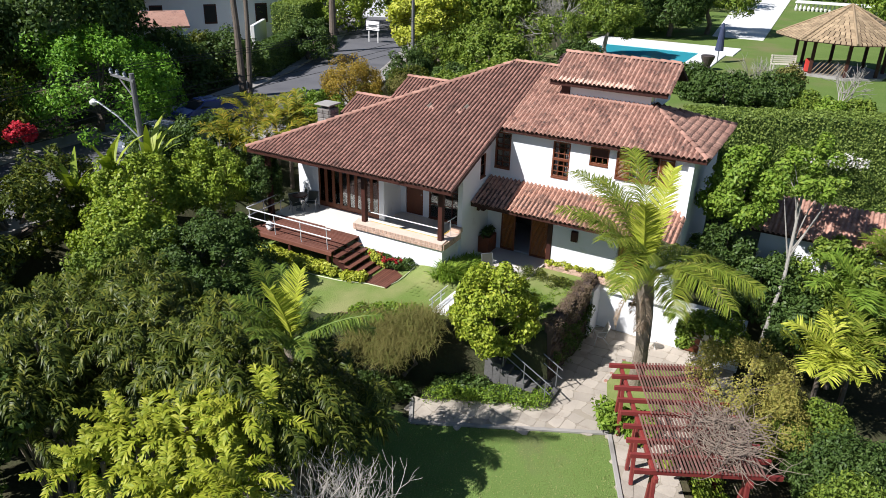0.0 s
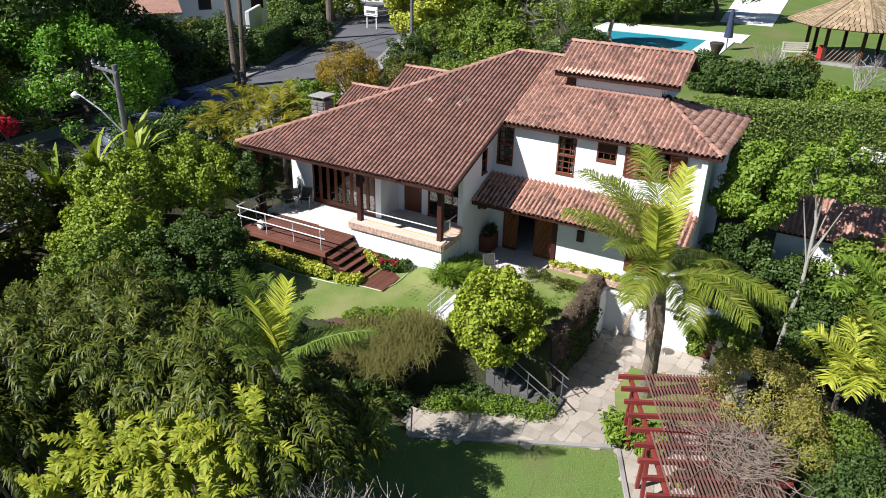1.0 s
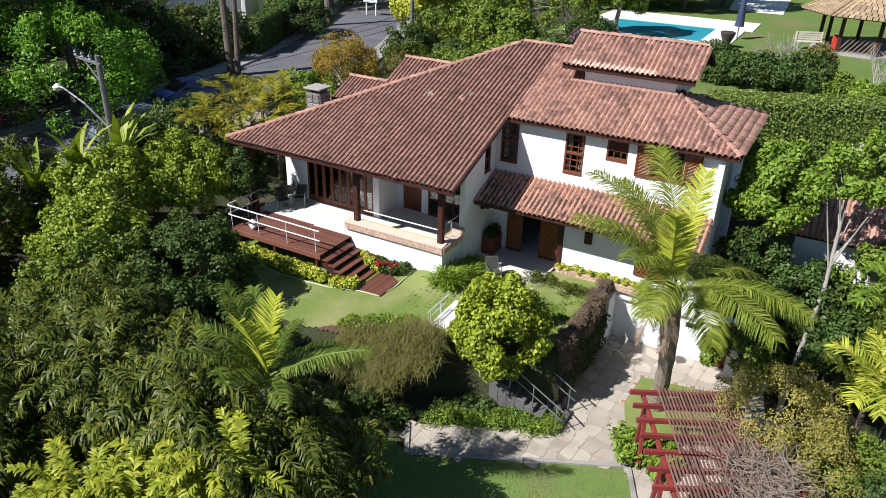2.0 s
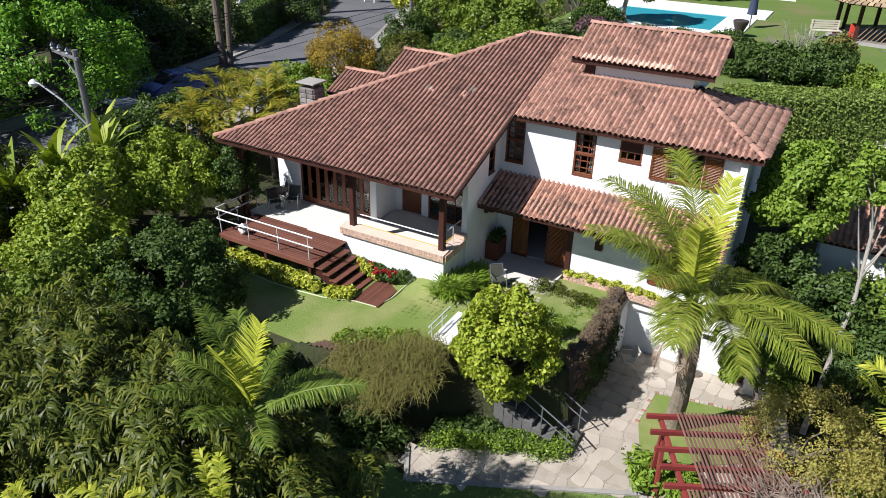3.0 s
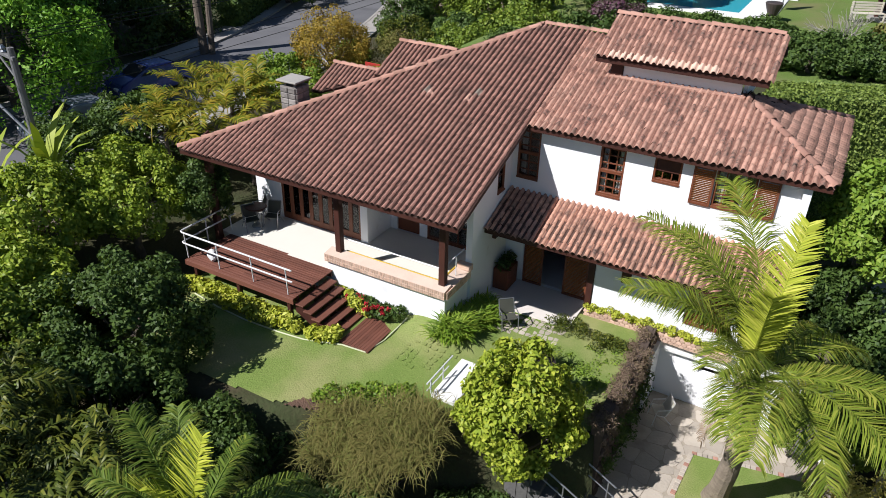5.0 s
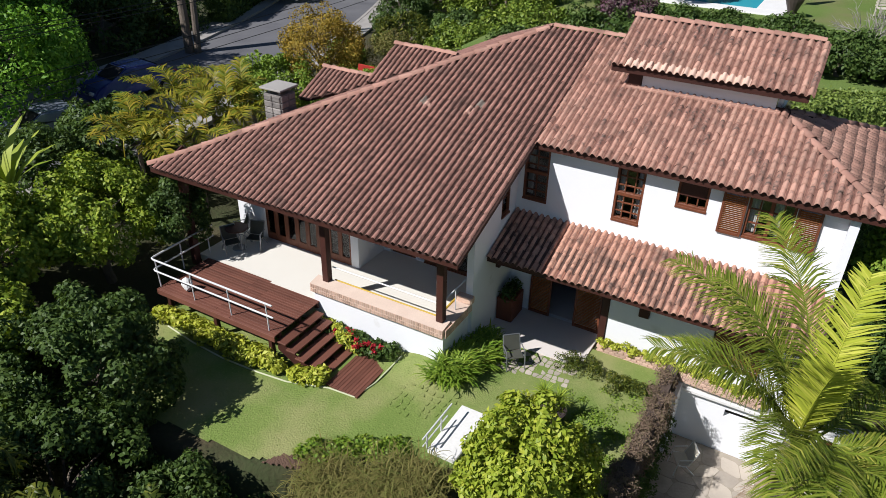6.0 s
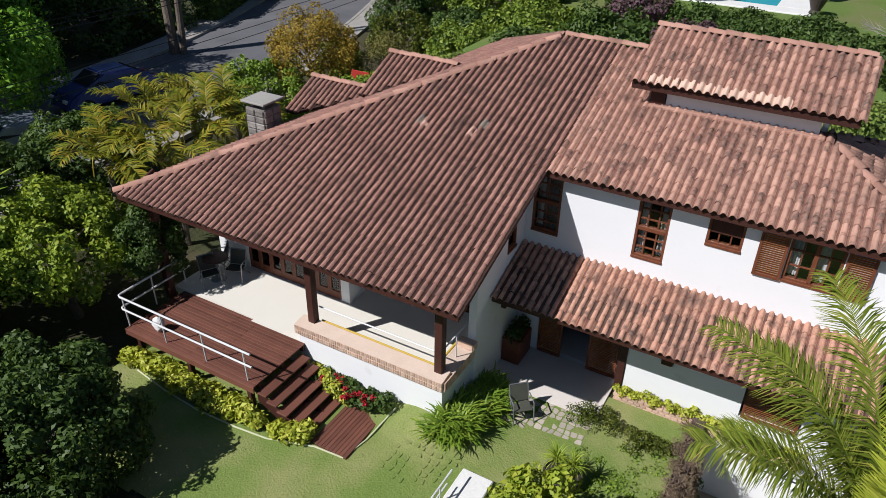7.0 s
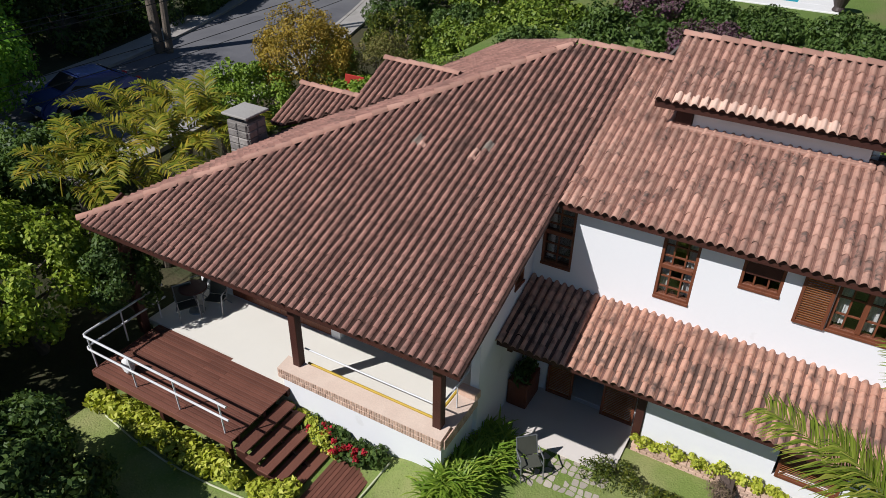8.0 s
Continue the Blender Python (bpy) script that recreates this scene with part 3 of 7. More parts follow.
part("wall", boxed((-6.3, 15.8, 0.3), (0.0, 16.0, 3.5)), PLASTER, house)
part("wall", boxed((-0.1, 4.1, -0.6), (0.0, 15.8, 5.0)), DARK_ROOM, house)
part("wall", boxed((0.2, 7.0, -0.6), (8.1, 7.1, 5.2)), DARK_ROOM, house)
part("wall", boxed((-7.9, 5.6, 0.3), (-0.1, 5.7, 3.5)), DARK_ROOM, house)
# veranda plinth and floors
part("plinth", boxed((-4.15, 0.0, -0.75), (0.0, 0.34, 0.80)), PLASTER, house)
part("plinth", boxed((-0.34, 0.34, -0.75), (0.0, 1.40, 0.80)), PLASTER, house)
part("veranda_floor", boxed((-8.75, 0.10, 0.30), (-4.15, 1.95, 0.475)), FLOOR_TILE, house, "beige tiled terrace floor")
part("veranda_floor", boxed((-4.15, 0.34, 0.30), (-0.34, 3.3, 0.475)), FLOOR_TILE, house, "beige tiled veranda floor")
part("veranda_floor", boxed((-0.34, 1.40, 0.30), (0.0, 3.3, 0.475)), FLOOR_TILE, house)
part("veranda_floor", boxed((-5.80, 0.0, 0.30), (-4.15, 0.10, 0.475)), FLOOR_TILE, house)
part("floor_slab", boxed((-7.95, 2.15, 0.30), (-4.2, 5.6, 0.47)), DARK_ROOM, house)
part("floor_slab", boxed((0.0, 4.02, -0.6), (8.1, 7.0, -0.41)), CLAY_FLOOR, house)
part("floor_slab", boxed((0.3, 4.02, 2.4), (8.1, 7.0, 2.58)), DARK_ROOM, house)
part("terrace_support", boxed((-8.7, 0.12, -0.7), (-4.15, 0.35, 0.30)), PLASTER, house)
part("patio_floor", boxed((0.1, 2.12, -0.75), (3.05, FRONT, -0.40)), CLAY_FLOOR, house, "pinkish patio floor under the lean-to roof")

# brick cap of the parapet: a sloped top and two courses of upright bricks
MORTAR = surface("pale pink mortar", (0.70, 0.56, 0.46), (0.63, 0.49, 0.40), 3, 30, 0.9, 0.2)
part("brick_cap", prism(bmesh.new(), [(-0.10, 0.80), (-0.10, 1.06), (0.30, 1.12), (0.34, 0.80)], 4.25, Matrix(((0, 0, 1, -4.21), (1, 0, 0, 0), (0, 1, 0, 0), (0, 0, 0, 1)))), MORTAR, house, "pale brick parapet cap")
part("brick_cap", prism(bmesh.new(), [(0.10, 0.80), (0.10, 1.06), (-0.30, 1.12), (-0.34, 0.80)], 1.08, Matrix(((1, 0, 0, 0), (0, 0, 1, 0.34), (0, 1, 0, 0), (0, 0, 0, 1)))), MORTAR, house, "pale brick parapet cap")
brick_up = boxed((0, 0, 0), (0.052, 0.03, 0.125), 0.006)
brick_me = bpy.data.meshes.new("brick")
brick_up.to_mesh(brick_me)
brick_up.free()
brick_me.materials.append(BRICK)
cap_rng = np.random.default_rng(9)
for row in range(2):
    for k in range(66):
        part("brick", brick_me, None, house, "", pose(-4.20 + 0.0645 * k, -0.110 + cap_rng.uniform(-0.003, 0.003), 0.80 + 0.135 * row))
    for k in range(19):
        part("brick", brick_me, None, house, "", pose(0.110, -0.05 + 0.0645 * k, 0.80 + 0.135 * row, 0, 0, 90))
part("yellow_edge", boxed((-3.7, 0.35, 1.04), (-0.34, 0.40, 1.10), 0.01), YELLOW, house, "yellow inner edge of the parapet")
part("yellow_edge", boxed((-0.40, 0.40, 1.04), (-0.35, 1.35, 1.10), 0.01), YELLOW, house, "yellow inner edge of the parapet")
part("parapet_step", boxed((-0.30, 1.22, 1.09), (0.16, 1.42, 1.30), 0.02), BRICK, house, "brick block at the parapet's end")

# posts and beams of the veranda
for x in (-3.84, -0.20):
    part("post", boxed((x - 0.10, 0.13, 1.09), (x + 0.10, 0.33, 3.62), 0.012), DARK_WOOD, house, "dark timber veranda post")
part("post", boxed((-8.72, -0.25, 0.3), (-8.52, -0.05, 3.5), 0.012), DARK_WOOD, house, "dark timber post at the terrace corner")
part("beam", boxed((-9.1, 0.14, 3.48), (0.45, 0.32, 3.66), 0.01), DARK_WOOD, house)
part("beam", boxed((-0.06, 0.32, 3.50), (0.10, 3.8, 3.70), 0.01, Matrix.Translation((0, 0.32, 3.5)) @ Matrix.Rotation(math.atan(SL), 4, "X") @ Matrix.Translation((0, -0.32, -3.5))), DARK_WOOD, house)
# fascias
for lo, hi in (((-9.36, -0.585, 3.36), (0.66, -0.545, 3.50)), ((0.70, UPPER_EAVE + 0.02, 4.90), (8.73, UPPER_EAVE + 0.06, 5.03)), ((8.70, UPPER_EAVE + 0.06, 4.90), (8.74, 9.2, 5.03)), ((0.05, 2.17, 1.97), (8.2, 2.21, 2.10))):
    part("fascia", boxed(lo, hi, 0.006), DARK_WOOD, house)
part("fascia", boxed((0.02, 0.06, 3.36), (0.06, 18.0, 3.50), 0.006, pose(HIP_X, EAVE_Y, 0, 0, 0, -6.55)), DARK_WOOD, house)
part("fascia", boxed((RAKE_X - 0.05, 0, -0.14), (RAKE_X - 0.005, 4.35, 0.0), 0.006, Matrix.Translation((0, EAVE_Y, EAVE_Z - 0.02)) @ Matrix.Rotation(math.atan(SL), 4, "X")), DARK_WOOD, house)
for k in range(24):
    x = -9.2 + 0.42 * k
    part("rafter", boxed((x, 0, -0.20), (x + 0.06, 1.1, -0.11), 0.005, Matrix.Translation((0, EAVE_Y + 0.04, EAVE_Z)) @ Matrix.Rotation(math.atan(SL), 4, "X")), DARK_WOOD, house)
# lean-to supports
part("post", boxed((3.06, 3.40, -0.42), (3.25, 3.62, 2.55), 0.01), DARK_WOOD, house, "dark timber pilaster beside the doorway")
part("bracket", boxed((0.30, 2.3, 1.78), (0.42, 3.75, 1.92), 0.01), DARK_WOOD, house)
part("bracket", boxed((0.28, 2.75, 1.62), (0.44, 3.75, 1.77), 0.01), DARK_WOOD, house)


def fitted_window(at, m, cols, rows, transom=0.0, curtain="", depth=0.10, half=1):
    """A timber window in its own x, y (inward), z from 0: frame, bars, panes, sill, curtains."""
    a0, a1, z0, z1 = at
    w, h, t = a1 - a0, z1 - z0, 0.06
    m = m @ pose(a0, 0, z0)
    bm = bmesh.new()
    for lo, hi in (((0, -0.03, 0), (t, depth, h)), ((w - t, -0.03, 0), (w, depth, h)), ((t, -0.03, 0), (w - t, depth, t)), ((t, -0.03, h - t), (w - t, depth, h))):
        box(bm, lo, hi, 0.006)
    if transom:
        box(bm, (t, -0.04, transom - 0.05), (w - t, depth - 0.01, transom + 0.05), 0.006)
    bmesh.ops.transform(bm, matrix=m, verts=bm.verts)
    fr = part("window", bm, DOOR_WOOD, house, "brown timber window with small panes")
    for i in range(1, cols):
        x = w * i / cols
        part("glazing_bar", boxed((x - 0.016 * half, 0.0, t), (x + 0.016 * half, 0.045, h - t), 0, m), DOOR_WOOD, fr)
    for i in range(1, rows):
        z = h * i / rows
        if not transom or abs(z - transom) > 0.08:
            part("glazing_bar", boxed((t, 0.003, z - 0.016), (w - t, 0.042, z + 0.016), 0, m), DOOR_WOOD, fr)
    pane = part("pane", boxed((t, 0.020, t), (w - t, 0.026, h - t), 0, m), GLASS, fr)
    pane.visible_shadow = False
    part("sill", boxed((0.0, -0.07, -0.05), (w, -0.0305, 0.012), 0.004, m), DOOR_WOOD, fr)
    for side in curtain:
        c0 = {"l": t, "r": w - t - w * 0.22, "m": w * 0.52}[side]
        cv, cf = sheet(np.linspace(c0, c0 + w * 0.22, 13), np.linspace(t, h - t, 5), lambda x, y: 0.16 + 0.02 * np.sin(x * 90))
        cv = np.stack([cv[:, 0], cv[:, 2], cv[:, 1]], 1)
        part("curtain", mesh_from("curtain", cv, cf, True), CURTAIN, fr, "white curtain", m)
    return fr


fw = pose(0, FRONT + 0.04, 0)
fitted_window(W1, fw, 2, 6, 0.80, "l")
fitted_window(W2, fw, 3, 6, 0.74, "lr")
w3 = fitted_window(W3, fw, 3, 2, 0.0)
part("roller_shutter", boxed((W3[0] + 0.07, FRONT + 0.01, W3[2] + 0.30), (W3[1] - 0.07, FRONT + 0.035, W3[3] - 0.06)), DARK_WOOD, w3, "dark lowered roller blind")
w4 = fitted_window(W4, fw, 4, 3, 0.0, "lm")
part("middle_rail", boxed((6.46, FRONT - 0.01, 3.78), (6.55, FRONT + 0.09, 4.74), 0.006), DOOR_WOOD, w4)
fitted_window((SLIT[0], SLIT[1], SLIT[2], SLIT[3]), pose(0.06, 0, 0, 0, 0, 90), 1, 2)


def shutter(x0, x1, z0, z1, y):
    """A louvred shutter folded open against the wall."""
    bm = bmesh.new()
    for lo, hi in (((x0, y, z0), (x0 + 0.06, y + 0.045, z1)), ((x1 - 0.06, y, z0), (x1, y + 0.045, z1)), ((x0 + 0.06, y, z0), (x1 - 0.06, y + 0.045, z0 + 0.08)), ((x0 + 0.06, y, z1 - 0.08), (x1 - 0.06, y + 0.045, z1))):
        box(bm, lo, hi, 0.005)
    s = part("shutter", bm, DOOR_WOOD, house, "brown louvred shutter folded open")
    n = int((z1 - z0 - 0.16) / 0.05)
    for k in range(n):
        z = z0 + 0.08 + 0.05 * (k + 0.5)
        part("louvre", boxed((x0 + 0.06, -0.034, -0.004), (x1 - 0.06, 0.034, 0.004), 0, Matrix.Translation((0, y + 0.022, z)) @ Matrix.Rotation(radians(-52), 4, "X")), LOUVRE, s)
    return s


shutter(5.40, 5.96, 3.68, 4.82, FRONT - 0.07)
shutter(7.04, 7.58, 3.68, 4.82, FRONT - 0.07)
shutter(6.05, 7.25, 0.12, 1.48, 3.40)

# garden doorway: open louvred leaves, dim room behind
shutter(2.20, 2.98, -0.36, 1.80, FRONT - 0.16)
shutter(0.80, 1.45, -0.36, 1.80, FRONT - 0.10)
part("door_frame", boxed((0.75, FRONT - 0.02, 1.80), (2.75, FRONT + 0.12, 1.90), 0.01), DOOR_WOOD, house)
part("wall_lamp", boxed((4.07, 3.36, 0.88), (4.33, 3.56, 1.32), 0.02), DARK_WOOD, house, "small dark wall lantern")

# folding glass doors of the terrace
n_leaf = 8
for k in range(n_leaf):
    x0 = DOORS[0] + (DOORS[1] - DOORS[0]) * k / n_leaf
    x1 = DOORS[0] + (DOORS[1] - DOORS[0]) * (k + 1) / n_leaf
    bm = bmesh.new()
    for lo, hi in (((x0, 1.97, 0.48), (x0 + 0.075, 2.03, 2.62)), ((x1 - 0.075, 1.97, 0.48), (x1, 2.03, 2.62)), ((x0 + 0.075, 1.97, 0.48), (x1 - 0.075, 2.03, 0.72)), ((x0 + 0.075, 1.97, 2.50), (x1 - 0.075, 2.03, 2.62))):
        box(bm, lo, hi, 0.006)
    d = part("folding_door", bm, DOOR_WOOD, house, "brown timber glazed folding door leaf")
    g = part("pane", boxed((x0 + 0.075, 1.997, 0.72), (x1 - 0.075, 2.003, 2.50)), GLASS, d)
    g.visible_shadow = False
d = part("door", boxed((-3.73, 3.34, 0.49), (-2.87, 3.40, 2.58), 0.01), DOOR_WOOD, house, "brown panelled veranda door")
part("knob", boxed((-2.97, 3.29, 1.45), (-2.93, 3.34, 1.52), 0.01), STEEL, d)
fitted_window((-2.55, -0.25, 0.5, 2.55), pose(0, 3.34, 0), 4, 3)

# small masonry shelf with a potted plant by the doorway
part("planter_box", boxed((0.12, 2.95, -0.40), (0.62, 3.75, 0.35), 0.02), DOOR_WOOD, house, "brown brick planter beside the patio door")

# ---- roofs: slabs, barrel tiles, ridge tiles ----
PITCH, ROW = 0.183, 0.275


def tile_mesh(name, w=0.085, h=0.062, length=0.37, top=0.84):
    """One rounded cover tile: u across, v up the slope, n out; with thickness at its lower lip."""
    v, f = [], []
    seg = 5
    for r, (vv, k, z) in enumerate(((0.0, 1.0, 0.026), (length, top, 0.006), (0.0, 0.84, 0.022), (0.09, 0.84, 0.018))):
        for i in range(seg + 1):
            a = math.pi * i / seg
            v.append((-math.cos(a) * w * k, vv, z + math.sin(a) * h * k))
    for a, b in ((0, 1), (2, 0), (3, 2)):
        for i in range(seg):
            f.append((a * (seg + 1) + i, a * (seg + 1) + i + 1, b * (seg + 1) + i + 1, b * (seg + 1) + i))
    return np.array(v), np.array(f)


def wave_tile(length):
    """One pantile: a rounded rib between two half channels, with thickness at its lower lip."""
    across = ((-0.096, 0.0), (-0.072, 0.006), (-0.053, 0.046), (-0.028, 0.078), (0.0, 0.089), (0.028, 0.078), (0.053, 0.046), (0.072, 0.006), (0.096, 0.0))
    v, f, n = [], [], len(across)
    for vv, z, k in ((0.0, 0.022, 1.0), (length, 0.002, 0.92), (0.0, 0.004, 1.0)):
        v += [(u * (k if 0 < i < n - 1 else 1.0), vv, h * (0.5 + 0.5 * k) + z) for i, (u, h) in enumerate(across)]
    for a, b in ((0, 1), (2, 0)):
        f += [(a * n + i, a * n + i + 1, b * n + i + 1, b * n + i) for i in range(n - 1)]
    return np.array(v), np.array(f)


TV, TF = wave_tile(0.31)
tile_two = mesh_from("roof_tile", TV, TF, True)


def dark_channels(me, channel=None, worn=None, wide=False, low=False):
    """The channels between the ribs are darker: dirty under-tiles, with the ribs' shade put into the colour too; wide:
    the dark tone climbs the ribs' flanks; worn: which tiles are weathered, all over or (low) in their channels alone.
    """
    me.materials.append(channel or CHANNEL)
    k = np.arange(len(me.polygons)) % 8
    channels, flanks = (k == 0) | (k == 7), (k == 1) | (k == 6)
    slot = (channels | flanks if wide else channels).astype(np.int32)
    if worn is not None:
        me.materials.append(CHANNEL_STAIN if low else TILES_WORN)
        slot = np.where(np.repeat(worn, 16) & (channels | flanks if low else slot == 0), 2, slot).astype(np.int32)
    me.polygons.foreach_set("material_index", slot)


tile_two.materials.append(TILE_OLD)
dark_channels(tile_two, wide=True)
ridge_v, ridge_f = tile_mesh("ridge", 0.110, 0.09, 0.44, 0.84)
ridge_one = mesh_from("ridge_tile", ridge_v, ridge_f, True)
ridge_one.materials.append(RIDGE)


def roof_plane(origin, u, vdir, poly, mat, seed, single_from=None, one=None, tiles=True, thick=0.10, slab_mat=CHANNEL, channel=None, wear=None):
    """A roof slope: a slab, and rows of barrel tiles; those inside single_from (an outline in u, v) are objects of their own."""
    u, vdir = Vector(u), Vector(vdir).normalized()
    n = u.cross(vdir)
    m = Matrix(((u.x, vdir.x, n.x, origin[0]), (u.y, vdir.y, n.y, origin[1]), (u.z, vdir.z, n.z, origin[2]), (0, 0, 0, 1)))
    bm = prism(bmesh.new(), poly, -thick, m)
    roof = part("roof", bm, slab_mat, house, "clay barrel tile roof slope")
    if not tiles:
        return roof
    rng = np.random.default_rng(seed)
    us = np.arange(min(p[0] for p in poly) + PITCH / 2, max(p[0] for p in poly), PITCH)
    vs = np.arange(min(p[1] for p in poly) - 0.06, max(p[1] for p in poly), ROW)
    gu, gv_ = (a.ravel() for a in np.meshgrid(us, vs))
    keep = inside(poly, gu, gv_ + 0.18)
    gu, gv_ = gu[keep], gv_[keep]
    gu = gu + rng.normal(0, 0.003, len(gu))
    gv_ = gv_ + rng.normal(0, 0.010, len(gv_))
    own = inside(single_from, gu, gv_) if single_from else np.zeros(len(gu), bool)
    M = np.array(m)
    rest = np.where(~own)[0]
    k = rng.uniform(0.97, 1.04, (len(rest), 1, 1))
    t = TV[None] * np.concatenate([k, np.ones_like(k), k], 2)
    yaw = rng.normal(0, 0.012, (len(rest), 1))
    t = np.stack([t[..., 0] - yaw * t[..., 1], t[..., 1], t[..., 2] + rng.uniform(0, 0.010, (len(rest), 1))], -1)
    t = t + np.stack([gu[rest], gv_[rest], np.zeros(len(rest))], 1)[:, None]
    wv = t.reshape(-1, 3) @ M[:3, :3].T + M[:3, 3]
    wf = (TF[None] + np.arange(len(rest))[:, None, None] * len(TV)).reshape(-1, 4)
    me = mesh_from("roof_tiles", wv, wf, True)
    me.materials.append(mat)
    dark_channels(me, channel, wear(gu[rest], gv_[rest], rng) if wear else None, channel is None, wear is low_rows)
    tagged(part("roof_tiles", me, mat, roof), kind="stuff")
    for i in np.where(own)[0]:
        part("roof_tile", one, None, roof, "", m @ pose(gu[i], gv_[i], rng.uniform(0, 0.01), 0, 0, rng.normal(0, 0.7)))
    return roof


def ridge(roof, a, b, lift=0.03):
    """Overlapping ridge tiles from a up to b."""
    a, b = Vector(a), Vector(b)
    d = (b - a).normalized()
    side = d.cross(Vector((0, 0, 1))).normalized()
    up = side.cross(d)
    n = int((b - a).length / 0.40)
    rng = np.random.default_rng(n)
    for i in range(n):
        p = a + d * 0.40 * i + up * (lift + rng.uniform(0, 0.012))
        m = Matrix(((side.x, d.x, up.x, p.x), (side.y, d.y, up.y, p.y), (side.z, d.z, up.z, p.z), (0, 0, 0, 1)))
        part("ridge_tile", ridge_one, None, roof, "", m @ pose(0, 0, 0, 0, 0, rng.normal(0, 2)))


def sv(y):
    return (y - EAVE_Y) / CS


def patches(centres, base):
    """Weathered tiles: a few in general, most of them within round patches (u, v, radius)."""
    def pick(u, v, rng):
        p = np.full(len(u), base)
        for cu, cv, r in centres:
            p = np.maximum(p, 0.85 - 0.7 * np.hypot(u - cu, v - cv) / r)
        return rng.random(len(u)) < p
    return pick


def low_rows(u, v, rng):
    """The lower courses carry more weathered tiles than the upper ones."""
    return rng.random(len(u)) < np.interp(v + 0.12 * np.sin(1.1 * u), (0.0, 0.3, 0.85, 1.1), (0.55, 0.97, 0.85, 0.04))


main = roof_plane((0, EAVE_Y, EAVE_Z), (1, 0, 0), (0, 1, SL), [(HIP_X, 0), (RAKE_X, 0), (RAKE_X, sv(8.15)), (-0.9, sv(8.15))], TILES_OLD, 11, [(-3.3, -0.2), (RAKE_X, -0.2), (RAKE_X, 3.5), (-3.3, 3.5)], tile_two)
right = roof_plane((0, EAVE_Y, EAVE_Z), (1, 0, 0), (0, 1, SL), [(RAKE_X, sv(UPPER_EAVE)), (8.75, sv(UPPER_EAVE)), (6.1, sv(6.2)), (2.14, sv(6.2)), (2.14, sv(8.15)), (RAKE_X, sv(8.15))], TILES, 12, channel=CHANNEL_PALE, wear=patches([(4.3, 6.1, 0.9), (6.3, 5.0, 0.8), (2.2, 5.0, 0.6), (7.6, 4.8, 0.8)], 0.08))
# the street side of the wing stands at a slight slant, with a steeper slope
left = roof_plane((HIP_X, EAVE_Y, EAVE_Z), (-0.114, -0.9935, 0), (0.9935, -0.114, 0.4429), [(0, 0), (-18.0, 0), (-9.66, 8.10)], TILES_OLD, 13)
side_hip = roof_plane((8.75, UPPER_EAVE, main_z(UPPER_EAVE)), (0, 1, 0), (-1, 0, SL), [(0, 0), (5.8, 0), (2.85, 2.65 / CS)], TILES, 14, channel=CHANNEL_PALE)
roof_plane((8.75, 9.25, main_z(UPPER_EAVE)), (-1, 0, 0), (0, -1, SL), [(0, 0), (6.55, 0), (6.55, 3.05 / CS), (2.65, 3.05 / CS)], TILES, 15)
roof_plane((1.4, 16.6, 3.66), (-1, 0, 0), (0, -1, SL), [(0, 0), (7.6, 0), (2.3, 8.45 / CS), (0, 8.45 / CS)], TILES, 16, tiles=False)
ridge(main, (HIP_X, EAVE_Y, EAVE_Z), (-0.9, 8.15, main_z(8.15)))
ridge(main, (-0.9, 8.15, main_z(8.15)), (1.7, 8.15, main_z(8.15)))
ridge(left, (-7.3, 17.3, EAVE_Z), (-0.9, 8.15, main_z(8.15)))
ridge(side_hip, (8.75, UPPER_EAVE, main_z(UPPER_EAVE)), (6.1, 6.2, main_z(6.2) - 0.02))
ridge(side_hip, (8.75, 9.25, main_z(UPPER_EAVE)), (6.1, 6.3, main_z(6.2) - 0.02))
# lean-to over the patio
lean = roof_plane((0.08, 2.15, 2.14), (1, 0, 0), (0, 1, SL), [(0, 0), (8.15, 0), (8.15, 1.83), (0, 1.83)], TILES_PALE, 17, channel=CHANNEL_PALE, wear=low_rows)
# raised clerestory roof
MS = 0.5
mon = roof_plane((1.70, 5.78, 6.74), (1, 0, 0), (0, 1, MS), [(0, 0), (4.85, 0), (4.85, 1.95), (0, 1.95)], TILES, 18, channel=CHANNEL_PALE, wear=patches([(2.2, 1.4, 1.2), (0.6, 0.8, 0.6), (4.0, 1.0, 0.8)], 0.10))
roof_plane((6.55, 9.27, 6.74), (-1, 0, 0), (0, -1, MS), [(0, 0), (4.85, 0), (4.85, 1.95), (0, 1.95)], TILES, 19)
ridge(mon, (1.68, 7.525, 7.60), (6.58, 7.525, 7.60))
part("fascia", boxed((1.70, 5.80, 6.54), (6.55, 5.84, 6.68), 0.006), DARK_WOOD, house)
part("clerestory_wall", boxed((2.48, 6.17, 5.9), (5.85, 6.30, 6.70)), PLASTER, house, "white clerestory wall under the raised roof")
part("clerestory_side", boxed((2.12, 6.10, 5.9), (2.46, 8.9, 6.75)), DARK_WOOD, house, "dark timber clerestory end")
part("clerestory_side", boxed((5.87, 6.30, 5.9), (6.0, 8.9, 6.75)), PLASTER, house)
part("flashing", boxed((2.10, 6.00, 6.06), (6.0, 6.16, 6.15), 0.02), RIDGE, house, "row of mortared flashing tiles")
